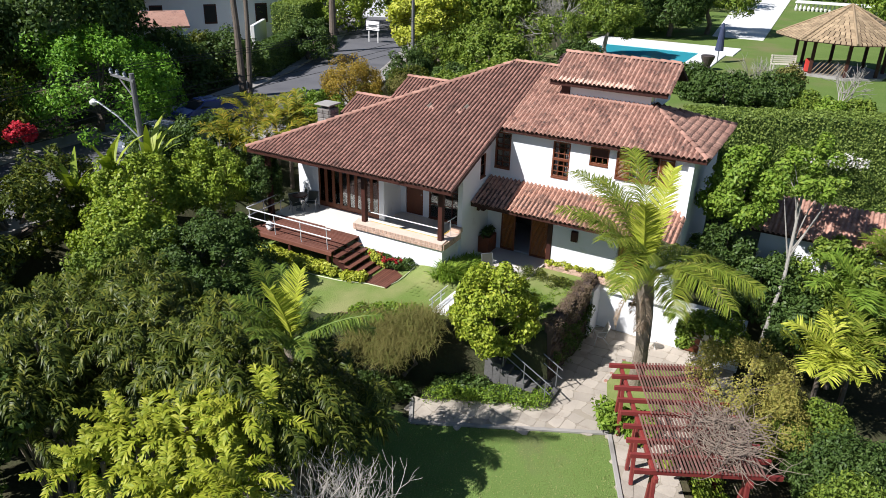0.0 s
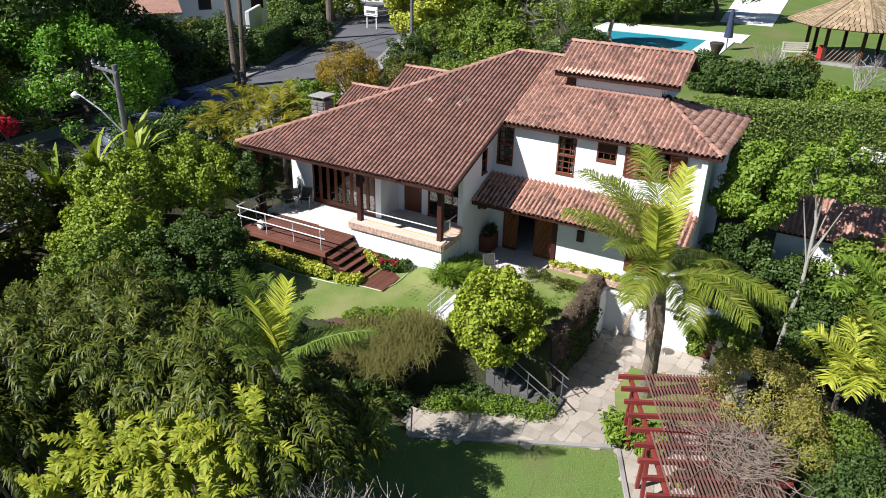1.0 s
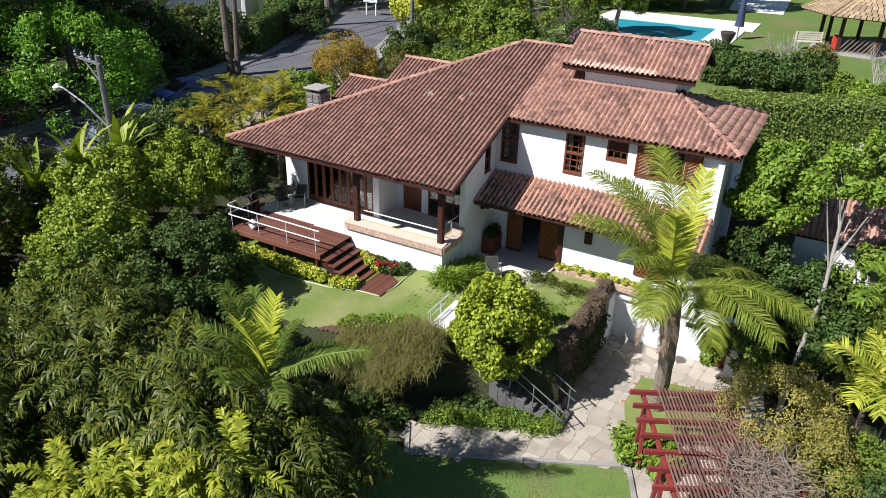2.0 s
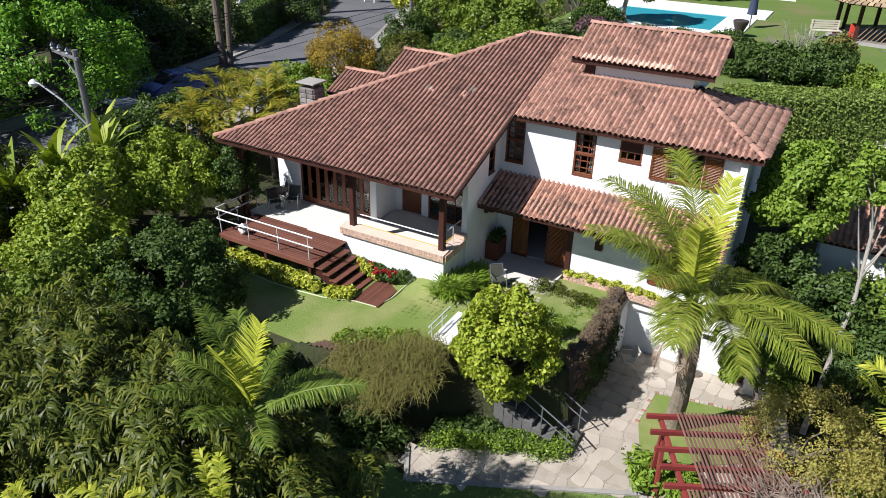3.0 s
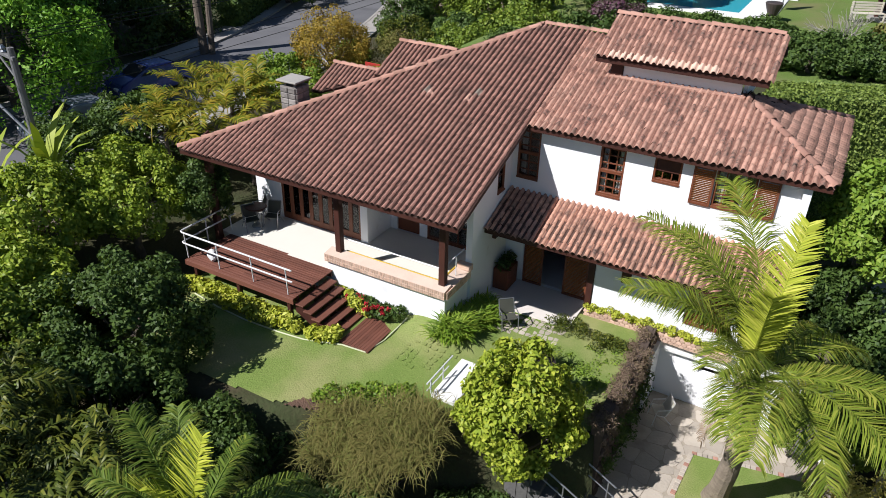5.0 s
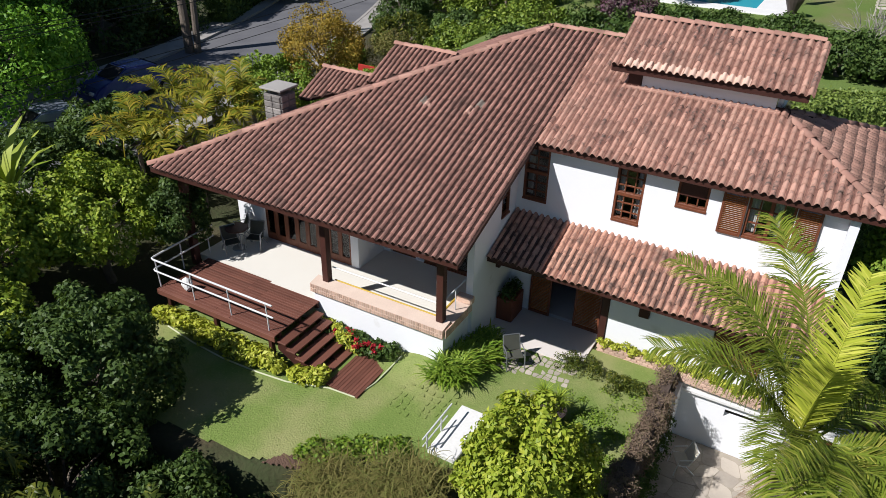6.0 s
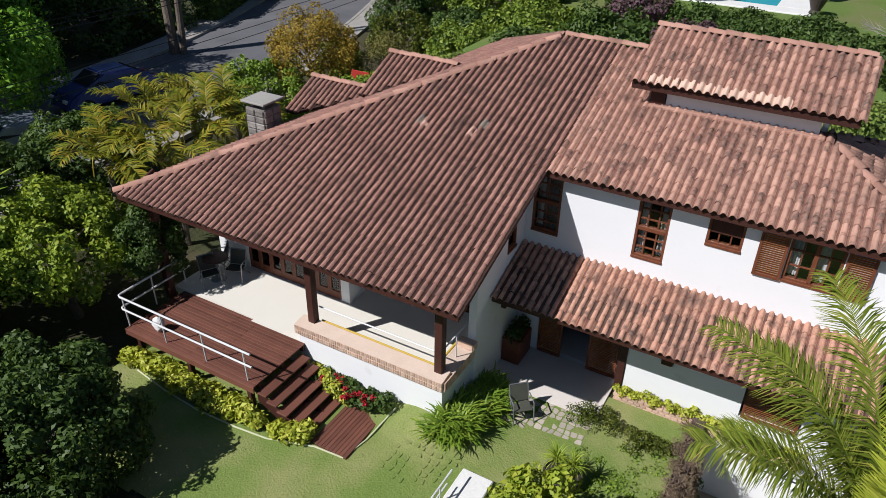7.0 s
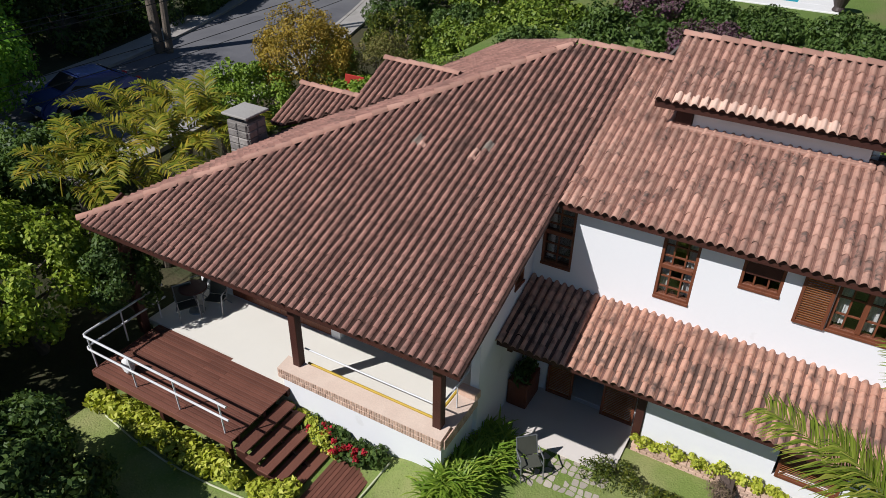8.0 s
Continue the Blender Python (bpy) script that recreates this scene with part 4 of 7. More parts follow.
# two small cross gables on the street side
for y0, z0, xa, xb, half in ((7.8, 5.57, -6.45, -3.8, 1.75), (7.3, 4.46, -9.2, -6.3, 1.5)):
    s = 0.46
    c = math.hypot(1, s)
    g = roof_plane((xa, y0 - half, z0 - s * half), (1, 0, 0), (0, 1, s), [(0, 0), (0.35, 0), (xb - xa, half * c), (0, half * c)], TILES_OLD, 21)
    roof_plane((xb, y0 + half, z0 - s * half), (-1, 0, 0), (0, -1, s), [(xb - xa - 0.35, 0), (xb - xa, 0), (xb - xa, half * c), (0, half * c)], TILES_OLD, 22)
    ridge(g, (xa, y0, z0), (xb, y0, z0))
    if half > 1.6:
        part("gable_wall", prism(bmesh.new(), [(-half + 0.3, -s * half - 0.05), (half - 0.3, -s * half - 0.05), (half - 0.3, -s * half + 0.05), (0, -0.10), (-half + 0.3, -s * half + 0.05)], 0.15, Matrix(((0, 0, 1, xa + 0.15), (1, 0, 0, y0), (0, 1, 0, z0), (0, 0, 0, 1)))), PLASTER, house)

# a row of newer tiles on the clerestory eave, and patched tiles on the main slope
new_v = mesh_from("roof_tile", TV, TF, True)
new_v.materials.append(surface("pale new clay", (0.70, 0.49, 0.39), (0.62, 0.42, 0.33), 2, 20, 0.85, 0.3, vary="object", amount=0.1))
mend_v = mesh_from("roof_tile", TV, TF, True)
mend_v.materials.append(surface("mended clay", (0.56, 0.35, 0.28), (0.48, 0.29, 0.22), 2, 20, 0.85, 0.3, vary="object", amount=0.1))
patch_v = mesh_from("roof_tile", TV, TF, True)
patch_v.materials.append(surface("lichen grey clay", (0.27, 0.23, 0.19), (0.21, 0.18, 0.15), 3, 20, 0.9, 0.4))
mc = math.atan(MS)
for k in range(17):
    part("roof_tile", new_v, None, mon, "", pose(1.70 + PITCH * (k + 2.5), 5.78, 6.74) @ Matrix.Rotation(mc, 4, "X") @ pose(0, -0.07, 0.012))
for x, y, me in ((-3.115, 3.91, patch_v), (-2.89, 3.87, mend_v), (-1.56, 3.89, mend_v), (-1.335, 4.22, patch_v)):
    x = HIP_X + PITCH * (round((x - HIP_X) / PITCH - 0.5) + 0.5)
    part("roof_tile", me, None, main, "", pose(x, y, main_z(y)) @ Matrix.Rotation(math.atan(SL), 4, "X") @ pose(0, 0, 0.014))

# chimney
chim = thing("chimney", (-9.0, 5.0, 2.6), "grey stone chimney with a flat concrete cap", "chimney")
rng = np.random.default_rng(3)
part("core", boxed((-9.46, 4.39, 1.5), (-8.74, 5.11, 4.28)), PALE_STONE, chim)
for k in range(8):
    for s in range(4):
        a = math.pi / 2 * s
        for j in range(2):
            w = 0.345 + rng.uniform(-0.02, 0.02)
            mm = pose(-9.1, 4.75, 2.59 + 0.21 * k, 0, 0, 90 * s) @ pose(-0.36 + 0.36 * j, -0.40, 0)
            part("stone", boxed((0.01, 0, 0), (w, 0.07, 0.19), 0.02), PALE_STONE, chim, "", mm)
part("cap", boxed((-9.56, 4.29, 4.44), (-8.64, 5.21, 4.51), 0.015), CONCRETE, chim, "flat pale concrete cap")
for x, y in ((-9.35, 4.50), (-8.92, 4.50), (-9.35, 4.93), (-8.92, 4.93)):
    part("prop", boxed((x, y, 4.27), (x + 0.07, y + 0.07, 4.44)), PALE_STONE, chim)


# ---- deck, stairs, rails ----
deck = thing("wooden_deck", (-6.1, -0.9, -0.5), "red-brown timber deck with wide steps down to the lawn", "deck")
nb = 19
for k in range(nb):
    y = -1.88 + 0.104 * k
    for x0, x1 in ((-8.30, -6.20), (-6.195, -4.0)) if k % 2 else ((-8.30, -5.60), (-5.595, -4.0)):
        part("board", boxed((x0, y, 0.425), (x1, y + 0.090, 0.462), 0.005), DECK_WOOD, deck)
part("edge_board", boxed((-8.32, -1.92, 0.28), (-3.98, -1.885, 0.455), 0.005), DECK_WOOD, deck)
part("edge_board", boxed((-8.36, -1.92, 0.28), (-8.325, 0.08, 0.455), 0.005), DECK_WOOD, deck)
for y in (-1.7, -0.9, -0.1):
    part("joist", boxed((-8.30, y, 0.26), (-4.0, y + 0.08, 0.42)), DARK_WOOD, deck)
for x in (-8.1, -6.3, -4.3):
    part("post", boxed((x, -1.84, -0.75), (x + 0.13, -1.71, 0.28), 0.01), DARK_WOOD, deck)
for i in range(5):
    x0, z = -4.0 + 0.29 * i, 0.46 - 0.165 * (i + 1)
    part("tread", boxed((x0 + 0.02, -1.86, z - 0.045), (x0 + 0.33, -0.22, z), 0.006), DECK_WOOD, deck)
for y in (-1.80, -1.05, -0.32):
    bm = prism(bmesh.new(), [(-4.0, 0.28), (-4.0, -0.02), (-2.7, -0.75), (-2.5, -0.75), (-2.5, -0.45)], 0.05, Matrix(((1, 0, 0, 0), (0, 0, 1, y), (0, 1, 0, 0), (0, 0, 0, 1))))
    part("stringer", bm, DARK_WOOD, deck)
mat_deck = thing("landing_deck", (-2.0, -0.95, -0.46), "red-brown slatted timber landing lying on the lawn", "deck")
for k in range(10):
    part("board", boxed((-2.36 + 0.100 * k, -1.92, -0.45), (-2.36 + 0.100 * k + 0.093, -0.28, -0.385), 0.004), DECK_WOOD, mat_deck)

rail = thing("handrail", (-6.3, -1.74, 0.46), "white painted steel tube handrail on the deck edge", "handrail")
for z, r in ((1.36, 0.028), (0.98, 0.026)):
    part("tube", tubed([(-4.05, -1.80, z), (-8.42, -1.80, z), (-8.50, -1.76, z), (-8.52, -1.68, z), (-8.52, 0.55, z)], r, 8), RAIL, rail)
for x, y in ((-8.35, -1.76), (-7.0, -1.76), (-5.62, -1.76), (-4.28, -1.76), (-8.50, -0.75), (-8.50, 0.30)):
    part("upright", tubed([(x, y, 0.46), (x, y - (0.03 if y < -1 else 0), 1.34)], 0.020, 6), RAIL, rail)
rail = thing("handrail", (-2.0, 0.36, 0.5), "thin white steel rail between the veranda posts", "handrail")
part("tube", tubed([(-3.74, 0.36, 1.50), (-0.28, 0.36, 1.50)], 0.02, 6), RAIL, rail)
rail = thing("handrail", (-0.1, 0.8, 1.1), "thin white steel rail on the veranda's side parapet", "handrail")
part("tube", tubed([(-0.12, 0.36, 1.75), (-0.12, 1.34, 1.75)], 0.02, 6), RAIL, rail)
part("upright", tubed([(-0.12, 0.85, 1.10), (-0.12, 0.85, 1.75)], 0.015, 6), RAIL, rail)


def sling_chair(at, turn, cloth, label, tube_mat=RAIL, group=""):
    """A tube-framed garden chair with a stretched seat and back; it faces its own -y."""
    c = thing("garden_chair", at, label, "chair", group, turn=turn)
    m = W[c] @ Matrix.Diagonal((0.9, 0.9, 0.88, 1))
    for s in (-1, 1):
        x = 0.28 * s
        part("side_frame", tubed([m @ Vector(p) for p in ((x, -0.32, 0), (x, -0.26, 0.40), (x, -0.22, 0.62), (x, 0.18, 0.64))], 0.016, 6), tube_mat, c)
        part("side_frame", tubed([m @ Vector(p) for p in ((x, 0.30, 0), (x, 0.0, 0.36), (x, -0.22, 0.42))], 0.016, 6), tube_mat, c)
        part("back_tube", tubed([m @ Vector(p) for p in ((x * 0.9, 0.08, 0.36), (x * 0.9, 0.20, 0.62), (x * 0.9, 0.30, 0.90))], 0.016, 6), tube_mat, c)
    part("seat", boxed((-0.25, -0.26, 0.40), (0.25, 0.12, 0.425), 0.008, m), cloth, c)
    part("backrest", boxed((-0.24, -0.012, 0.0), (0.24, 0.012, 0.48), 0.008, m @ pose(0, 0.12, 0.44, -22, 0, 0)), cloth, c)
    part("top_bar", tubed([m @ Vector((-0.25, 0.30, 0.90)), m @ Vector((0.25, 0.30, 0.90))], 0.016, 6), tube_mat, c)
    return c


sling_chair((1.42, 1.35, -0.43), 42, GREEN_CLOTH, "grey-green sling garden chair with a grey tube frame on the lawn", STEEL)
for x, y, a in ((-8.0, 0.75, 60), (-7.55, 1.35, 20), (-8.25, 1.45, -40)):
    sling_chair((x, y, 0.475), a, GREEN_CLOTH, "dark garden chair with a metal frame on the shaded terrace", STEEL, "terrace chairs")
tb = thing("terrace_table", (-7.95, 1.2, 0.475), "small round dark table on the shaded terrace", "table")
part("tabletop", lathe([(0.01, 0.70), (0.34, 0.70), (0.36, 0.72), (0.34, 0.74), (0.01, 0.74)], 20), DARK_WOOD, tb, "", pose(-7.95, 1.0, 0.475))
part("pedestal", tubed([(-7.95, 1.0, 0.48), (-7.95, 1.0, 1.18)], 0.03, 8), STEEL, tb)
part("foot", lathe([(0.01, 0.0), (0.22, 0.0), (0.20, 0.03), (0.03, 0.05)], 16), STEEL, tb, "", pose(-7.95, 1.0, 0.476))
rng = np.random.default_rng(8)
bag = bmesh.new()
bmesh.ops.create_icosphere(bag, subdivisions=3, radius=0.17)
for q in bag.verts:
    q.co = Vector((q.co.x, q.co.y * 0.8, q.co.z * 1.25 + 0.19)) + noise.noise_vector(q.co * 9) * 0.05
    q.co.z = max(q.co.z, 0)
single("white_bag", bag, CURTAIN, "crumpled white cloth bag standing on the deck", "bag", m=pose(-7.55, -1.50, 0.464))

# garden hose along the bed
hose = tubed([(x, y, float(ground_z(x, y)) + 0.05) for x, y in ((-7.75, -2.25), (-6.6, -2.42), (-5.4, -2.50), (-4.2, -2.45), (-3.3, -2.35), (-2.7, -2.15), (-2.2, -1.98), (-1.45, -1.92), (-1.30, -1.2), (-1.22, -0.5), (-1.15, -0.18))], 0.022, 6)
single("garden_hose", hose, HOSE, "pale hose lying along the flower bed", "hose")


# ---- lower garden: paths, walls, stairs, pergola ----
def flagstones(owner, poly, cell, height, seed, mat=FLAG, gap=0.05, thick=0.03, fill=1.0):
    """Uneven flat stones, each one an object, on a jittered grid within an outline."""
    rng = np.random.default_rng(seed)
    x0, x1 = min(p[0] for p in poly), max(p[0] for p in poly)
    y0, y1 = min(p[1] for p in poly), max(p[1] for p in poly)
    nx, ny = int((x1 - x0) / cell) + 2, int((y1 - y0) / cell) + 2
    jit = rng.uniform(-0.27, 0.27, (nx + 1, ny + 1, 2)) * cell
    for i in range(nx):
        for j in range(ny):
            q = [(x0 + (i + a) * cell + jit[i + a, j + b, 0], y0 + (j + b) * cell + jit[i + a, j + b, 1]) for a, b in ((0, 0), (1, 0), (1, 1), (0, 1))]
            cx, cy = sum(p[0] for p in q) / 4, sum(p[1] for p in q) / 4
            if not bool(inside(poly, cx, cy)) or rng.uniform() > fill:
                continue
            zz = height(cx, cy) if callable(height) else height
            c = [(cx + (a - cx) * (1 - gap / cell), cy + (b - cy) * (1 - gap / cell)) for a, b in q]
            ring = []
            for k in range(4):
                (ax, ay), (bx, by) = c[k], c[(k + 1) % 4]
                ring += [(ax * 0.85 + bx * 0.15, ay * 0.85 + by * 0.15), (ax * 0.15 + bx * 0.85, ay * 0.15 + by * 0.85)]
            part("flagstone", prism(bmesh.new(), [(a - cx, b - cy) for a, b in ring], thick), mat, owner, "", pose(cx, cy, zz + rng.uniform(0, 0.008)))


def slab(name, poly, z, thick, mat, label, category, kind="structure"):
    return single(name, prism(bmesh.new(), poly, thick), mat, label, category, kind=kind, m=pose(0, 0, z))


PATH_A = [(1.72, -5.0), (2.35, -6.1), (5.5, -4.55), (8.2, -3.25), (8.6, -2.9), (6.2, -2.5), (5.9, -2.75)]
COURT = [(5.9, -2.75), (6.2, -2.5), (8.6, -2.9), (8.2, -3.25), (9.35, -5.85), (10.6, -8.3), (12.2, -7.6), (10.2, -3.2), (11.5, 0.5), (11.0, 3.2), (5.6, 3.3), (5.5, -1.5)]
p1 = slab("path", PATH_A, LOW + 0.02, 0.03, GROUT, "pale flagstone garden path with mortar joints", "path")
p2 = slab("pavement", COURT, LOW + 0.015, 0.03, GROUT, "pale flagstone courtyard in front of the basement wall", "pavement")
flagstones(p1, PATH_A, 0.46, LOW + 0.028, 31, FLAG, 0.018)
flagstones(p2, COURT, 0.52, LOW + 0.022, 32, FLAG, 0.018)
for a, b in (((1.72, -5.0), (2.35, -6.1)), ((2.35, -6.1), (8.2, -3.25)), ((8.2, -3.25), (9.35, -5.85)), ((9.35, -5.85), (11.0, -9.2))):
    d = Vector((b[0] - a[0], b[1] - a[1], 0))
    part("kerb", boxed((0, -0.07, 0), (d.length, 0.07, 0.09), 0.012), CONCRETE, p1, "", pose(a[0], a[1], LOW + 0.02, 0, 0, math.degrees(math.atan2(d.y, d.x))))
PLOT = [(7.35, 1.15), (10.6, 1.75), (10.4, -0.6), (9.3, -1.4), (7.7, -1.9), (7.25, -0.5)]
slab("grass_plot", PLOT, LOW + 0.05, 0.05, LAWN, "small lawn bed round the palm in the courtyard", "lawn")
br = thing("brick_border", (8.9, 1.4, LOW), "red and white brick edging round the palm's bed", "border")
for a, b in (((7.3, 1.2), (10.6, 1.85)), ((7.2, -0.5), (7.3, 1.2))):
    d = Vector((b[0] - a[0], b[1] - a[1], 0))
    n = int(d.length / 0.14)
    for k in range(n):
        p = Vector((a[0], a[1], 0)) + d * (k / n)
        part("brick", boxed((0, -0.075, 0), (0.13, 0.075, 0.07), 0.01), RIDGE if k % 4 == 0 else FLAG, br, "", pose(p.x, p.y, LOW + 0.03, 0, 0, math.degrees(math.atan2(d.y, d.x))))

# retaining wall of dark stones
ret = thing("stone_wall", (5.3, 0.5, LOW), "dark field stone retaining wall with dry creepers", "wall")
part("core", boxed((5.10, -1.65, LOW - 0.1), (5.40, 3.3, -0.16)), STONE, ret)
rng = np.random.default_rng(12)
stone_mesh = []
for k in range(5):
    bm = bmesh.new()
    bmesh.ops.create_icosphere(bm, subdivisions=1, radius=1.0)
    for q in bm.verts:
        q.co = Vector((q.co.x * 0.10, q.co.y * 0.19, q.co.z * 0.13)) * (1 + 0.25 * noise.noise(q.co * 2 + Vector((k * 7, 0, 0))))
    me = bpy.data.meshes.new("stone")
    bm.to_mesh(me)
    bm.free()
    me.materials.append(STONE)
    stone_mesh.append(me)
for j in range(10):
    for i in range(15):
        part("stone", stone_mesh[(i + j * 3) % 5], None, ret, "", pose(5.40, -1.5 + 0.325 * i + 0.16 * (j % 2) + rng.normal(0, 0.02), LOW + 0.12 + 0.235 * j, rng.uniform(-14, 14), 0, rng.uniform(-8, 8)))
for i in range(14):
    part("stone", stone_mesh[i % 5], None, ret, "", pose(5.25 + rng.normal(0, 0.04), -1.5 + 0.345 * i + rng.normal(0, 0.05), -0.20, 0, 80, rng.uniform(-60, 60)))

# basement front
base = thing("basement_front", (7.2, 3.3, LOW), "white plastered basement wall with a narrow dark window", "wall", kind="structure")
part("wall", walls([(6.75, 7.65, -1.32, -1.08), (9.0, 9.7, LOW, -0.95)], 5.45, 10.6, LOW - 0.1, -0.82, 0.2, pose(0, 3.3, 0)), PLASTER, base)
part("wall", boxed((5.42, 2.35, LOW - 0.1), (5.58, 3.3, -0.55)), PLASTER, base)
part("ledge", boxed((5.42, 3.12, -0.82), (10.6, 3.79, -0.70), 0.02), WHITE, base, "white roof ledge")
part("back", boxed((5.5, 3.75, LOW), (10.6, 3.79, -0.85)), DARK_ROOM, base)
part("shutter", boxed((9.03, 3.34, LOW), (9.67, 3.40, -1.0), 0.01), DOOR_WOOD, base, "brown timber basement door")
part("vent", boxed((8.15, 3.27, -1.28), (8.60, 3.31, -1.10), 0.01), BLACK, base, "dark rectangular grille")
part("side_room", boxed((9.75, 2.7, LOW), (11.2, 3.29, -0.6)), PLASTER, base)
pl = thing("brick_planter", (5.2, 3.0, -0.6), "low brick planter overgrown with yellow-green creepers", "planter")
rng = np.random.default_rng(14)
for k in range(28):
    for j in range(3):
        x = 3.16 + 0.155 * k + 0.07 * (j % 2)
        y = 3.10 - 0.10 * max(0, x - 5.2) / 2
        part("brick", boxed((0, 0, 0), (0.145, 0.20, 0.085), 0.008), BRICK, pl, "", pose(x, y, -0.52 + 0.095 * j, 0, 0, rng.normal(0, 2)))

# white landing, garden stairs
ld = thing("stair_landing", (1.5, -1.7, UP), "white painted concrete landing above the garden stairs", "landing")
part("slab", boxed((1.06, -2.55, -0.75), (1.80, -0.85, -0.32), 0.02), WHITE, ld)
for y in (-2.55, -1.9):
    part("upright", tubed([(1.06, y, -0.32), (1.06, y, 0.14)], 0.02, 6), RAIL, ld)
part("tube", tubed([(1.06, -1.4, 0.14), (1.06, -2.75, 0.14)], 0.022, 6), RAIL, ld)
part("tube", tubed([(1.06, -1.6, -0.08), (1.06, -2.75, -0.08)], 0.018, 6), RAIL, ld)
st = thing("garden_stairs", (4.9, -2.5, LOW), "concrete garden stairs darkened for shade, with steel handrails", "stairs")
for i in range(8):
    x1 = 5.95 - 0.30 * i
    part("step", boxed((x1 - 0.34, -3.05, LOW), (x1, -1.85, LOW + 0.17 * (i + 1)), 0.012), DARK_STEP, st)
for y in (-3.02, -1.90):
    part("tube", tubed([(6.0, y, LOW + 0.95), (4.0, y, LOW + 2.08)], 0.022, 6), STEEL, st)
    part("tube", tubed([(6.0, y, LOW + 0.60), (4.0, y, LOW + 1.72)], 0.018, 6), STEEL, st)
    for x, z in ((5.8, 0.12), (5.0, 0.6), (4.2, 1.1)):
        part("upright", tubed([(x, y, LOW + z), (x, y, LOW + z + 0.92)], 0.02, 6), STEEL, st)

# pergola, turned against the house
pg = thing("pergola", (10.2, -4.6, LOW), "dark red timber pergola with brown roof slats", "pergola")
pm = pose(7.78, -2.78, -0.2, 0, 0, math.degrees(math.atan2(0.447, 0.894)))
for k in range(9):
    y = -0.61 * k
    ln = 2.95 + 0.09 * k
    part("beam", boxed((0 - 0.02 * k, y - 0.045, -0.15), (ln, y + 0.045, 0.0), 0.012, pm), RED_PAINT, pg)
for x in (0.42, 2.85):
    part("girder", boxed((x - 0.05, -5.05, -0.32), (x + 0.05, 0.12, -0.16), 0.012, pm), RED_PAINT, pg)
    for y in (-0.35, -2.6, -4.75):
        for s in (-1, 1):
            a, b = pm @ Vector((x, y + 0.32 * s, -2.30)), pm @ Vector((x, y + 0.06 * s, -0.18))
            d = (b - a)
            part("post", boxed((-0.055, -0.055, 0), (0.055, 0.055, d.length), 0.01, Matrix.Translation(a) @ d.to_track_quat("Z", "Y").to_matrix().to_4x4()), RED_PAINT, pg)
for k in range(22):
    x = 0.78 + 0.098 * k
    part("slat", boxed((x, -2.55, 0.004), (x + 0.05, 0.10, 0.034), 0.004, pm), SLAT, pg)
for k in range(29):
    x = 0.40 + 0.098 * k
    part("slat", boxed((x, -4.95, 0.004), (x + 0.05, -2.62, 0.034), 0.004, pm), SLAT, pg)

sling_chair((6.15, 2.1, LOW + 0.06), -60, PALE_CLOTH, "cream woven garden chair in the shaded courtyard corner", WHITE)
stool = thing("side_table", (8.0, 2.6, LOW + 0.05), "small white metal side table by the basement wall", "table")
part("tabletop", lathe([(0.01, 0.42), (0.22, 0.42), (0.23, 0.44), (0.22, 0.46), (0.01, 0.46)], 16), WHITE, stool, "", pose(8.0, 2.6, LOW + 0.05))
for a in range(3):
    d = Vector((math.cos(a * 2.1), math.sin(a * 2.1), 0))
    part("leg", tubed([Vector((8.0, 2.6, LOW + 0.05)) + d * 0.20, Vector((8.0, 2.6, LOW + 0.48)) + d * 0.10], 0.014, 6), WHITE, stool)

# pavers set in the lawn before the patio
pav = thing("paver_patch", (2.1, 1.6, UP), "worn stone pavers set in the grass by the patio", "pavers")
flagstones(pav, [(0.9, 1.0), (3.0, 1.2), (3.05, 2.1), (0.5, 2.1)], 0.17, lambda x, y: float(ground_z(x, y)) + 0.010, 41, FLAG, 0.030, 0.025, 0.85)
pav = thing("paver_patch", (0.4, -1.0, UP), "worn pavers showing through the thin lawn", "pavers")
flagstones(pav, [(-0.9, -1.6), (0.5, -2.1), (0.9, -0.6), (0.2, -0.4), (-0.6, -0.9)], 0.20, lambda x, y: float(ground_z(x, y)) + 0.014, 42, LAWN, 0.07, 0.030, 0.8)

# bowl with two small crowned plants
bowl = thing("plant_bowl", (3.05, -0.05, UP), "dark round bowl with two spiky green crowns", "potted plant")
part("bowl", lathe([(0.05, 0.0), (0.24, 0.0), (0.40, 0.22), (0.43, 0.34), (0.39, 0.36), (0.36, 0.30), (0.05, 0.27)], 22), POT_DARK, bowl, "", pose(3.05, -0.05, UP + 0.02))
rng = np.random.default_rng(4)
for dx in (-0.17, 0.20):
    part("stem", tubed([(3.05 + dx * 0.7, -0.05, -0.2), (3.05 + dx, -0.05, 0.22)], 0.035, 6), BARK, bowl)
    v, f = straps(rng, (3.05 + dx, -0.05, 0.22), 70, 0.42, 0.022, 1.5, (0.2, 1.5), 0.02)
    part("crown", mesh_from("crown", v, f), L_LIME, bowl)


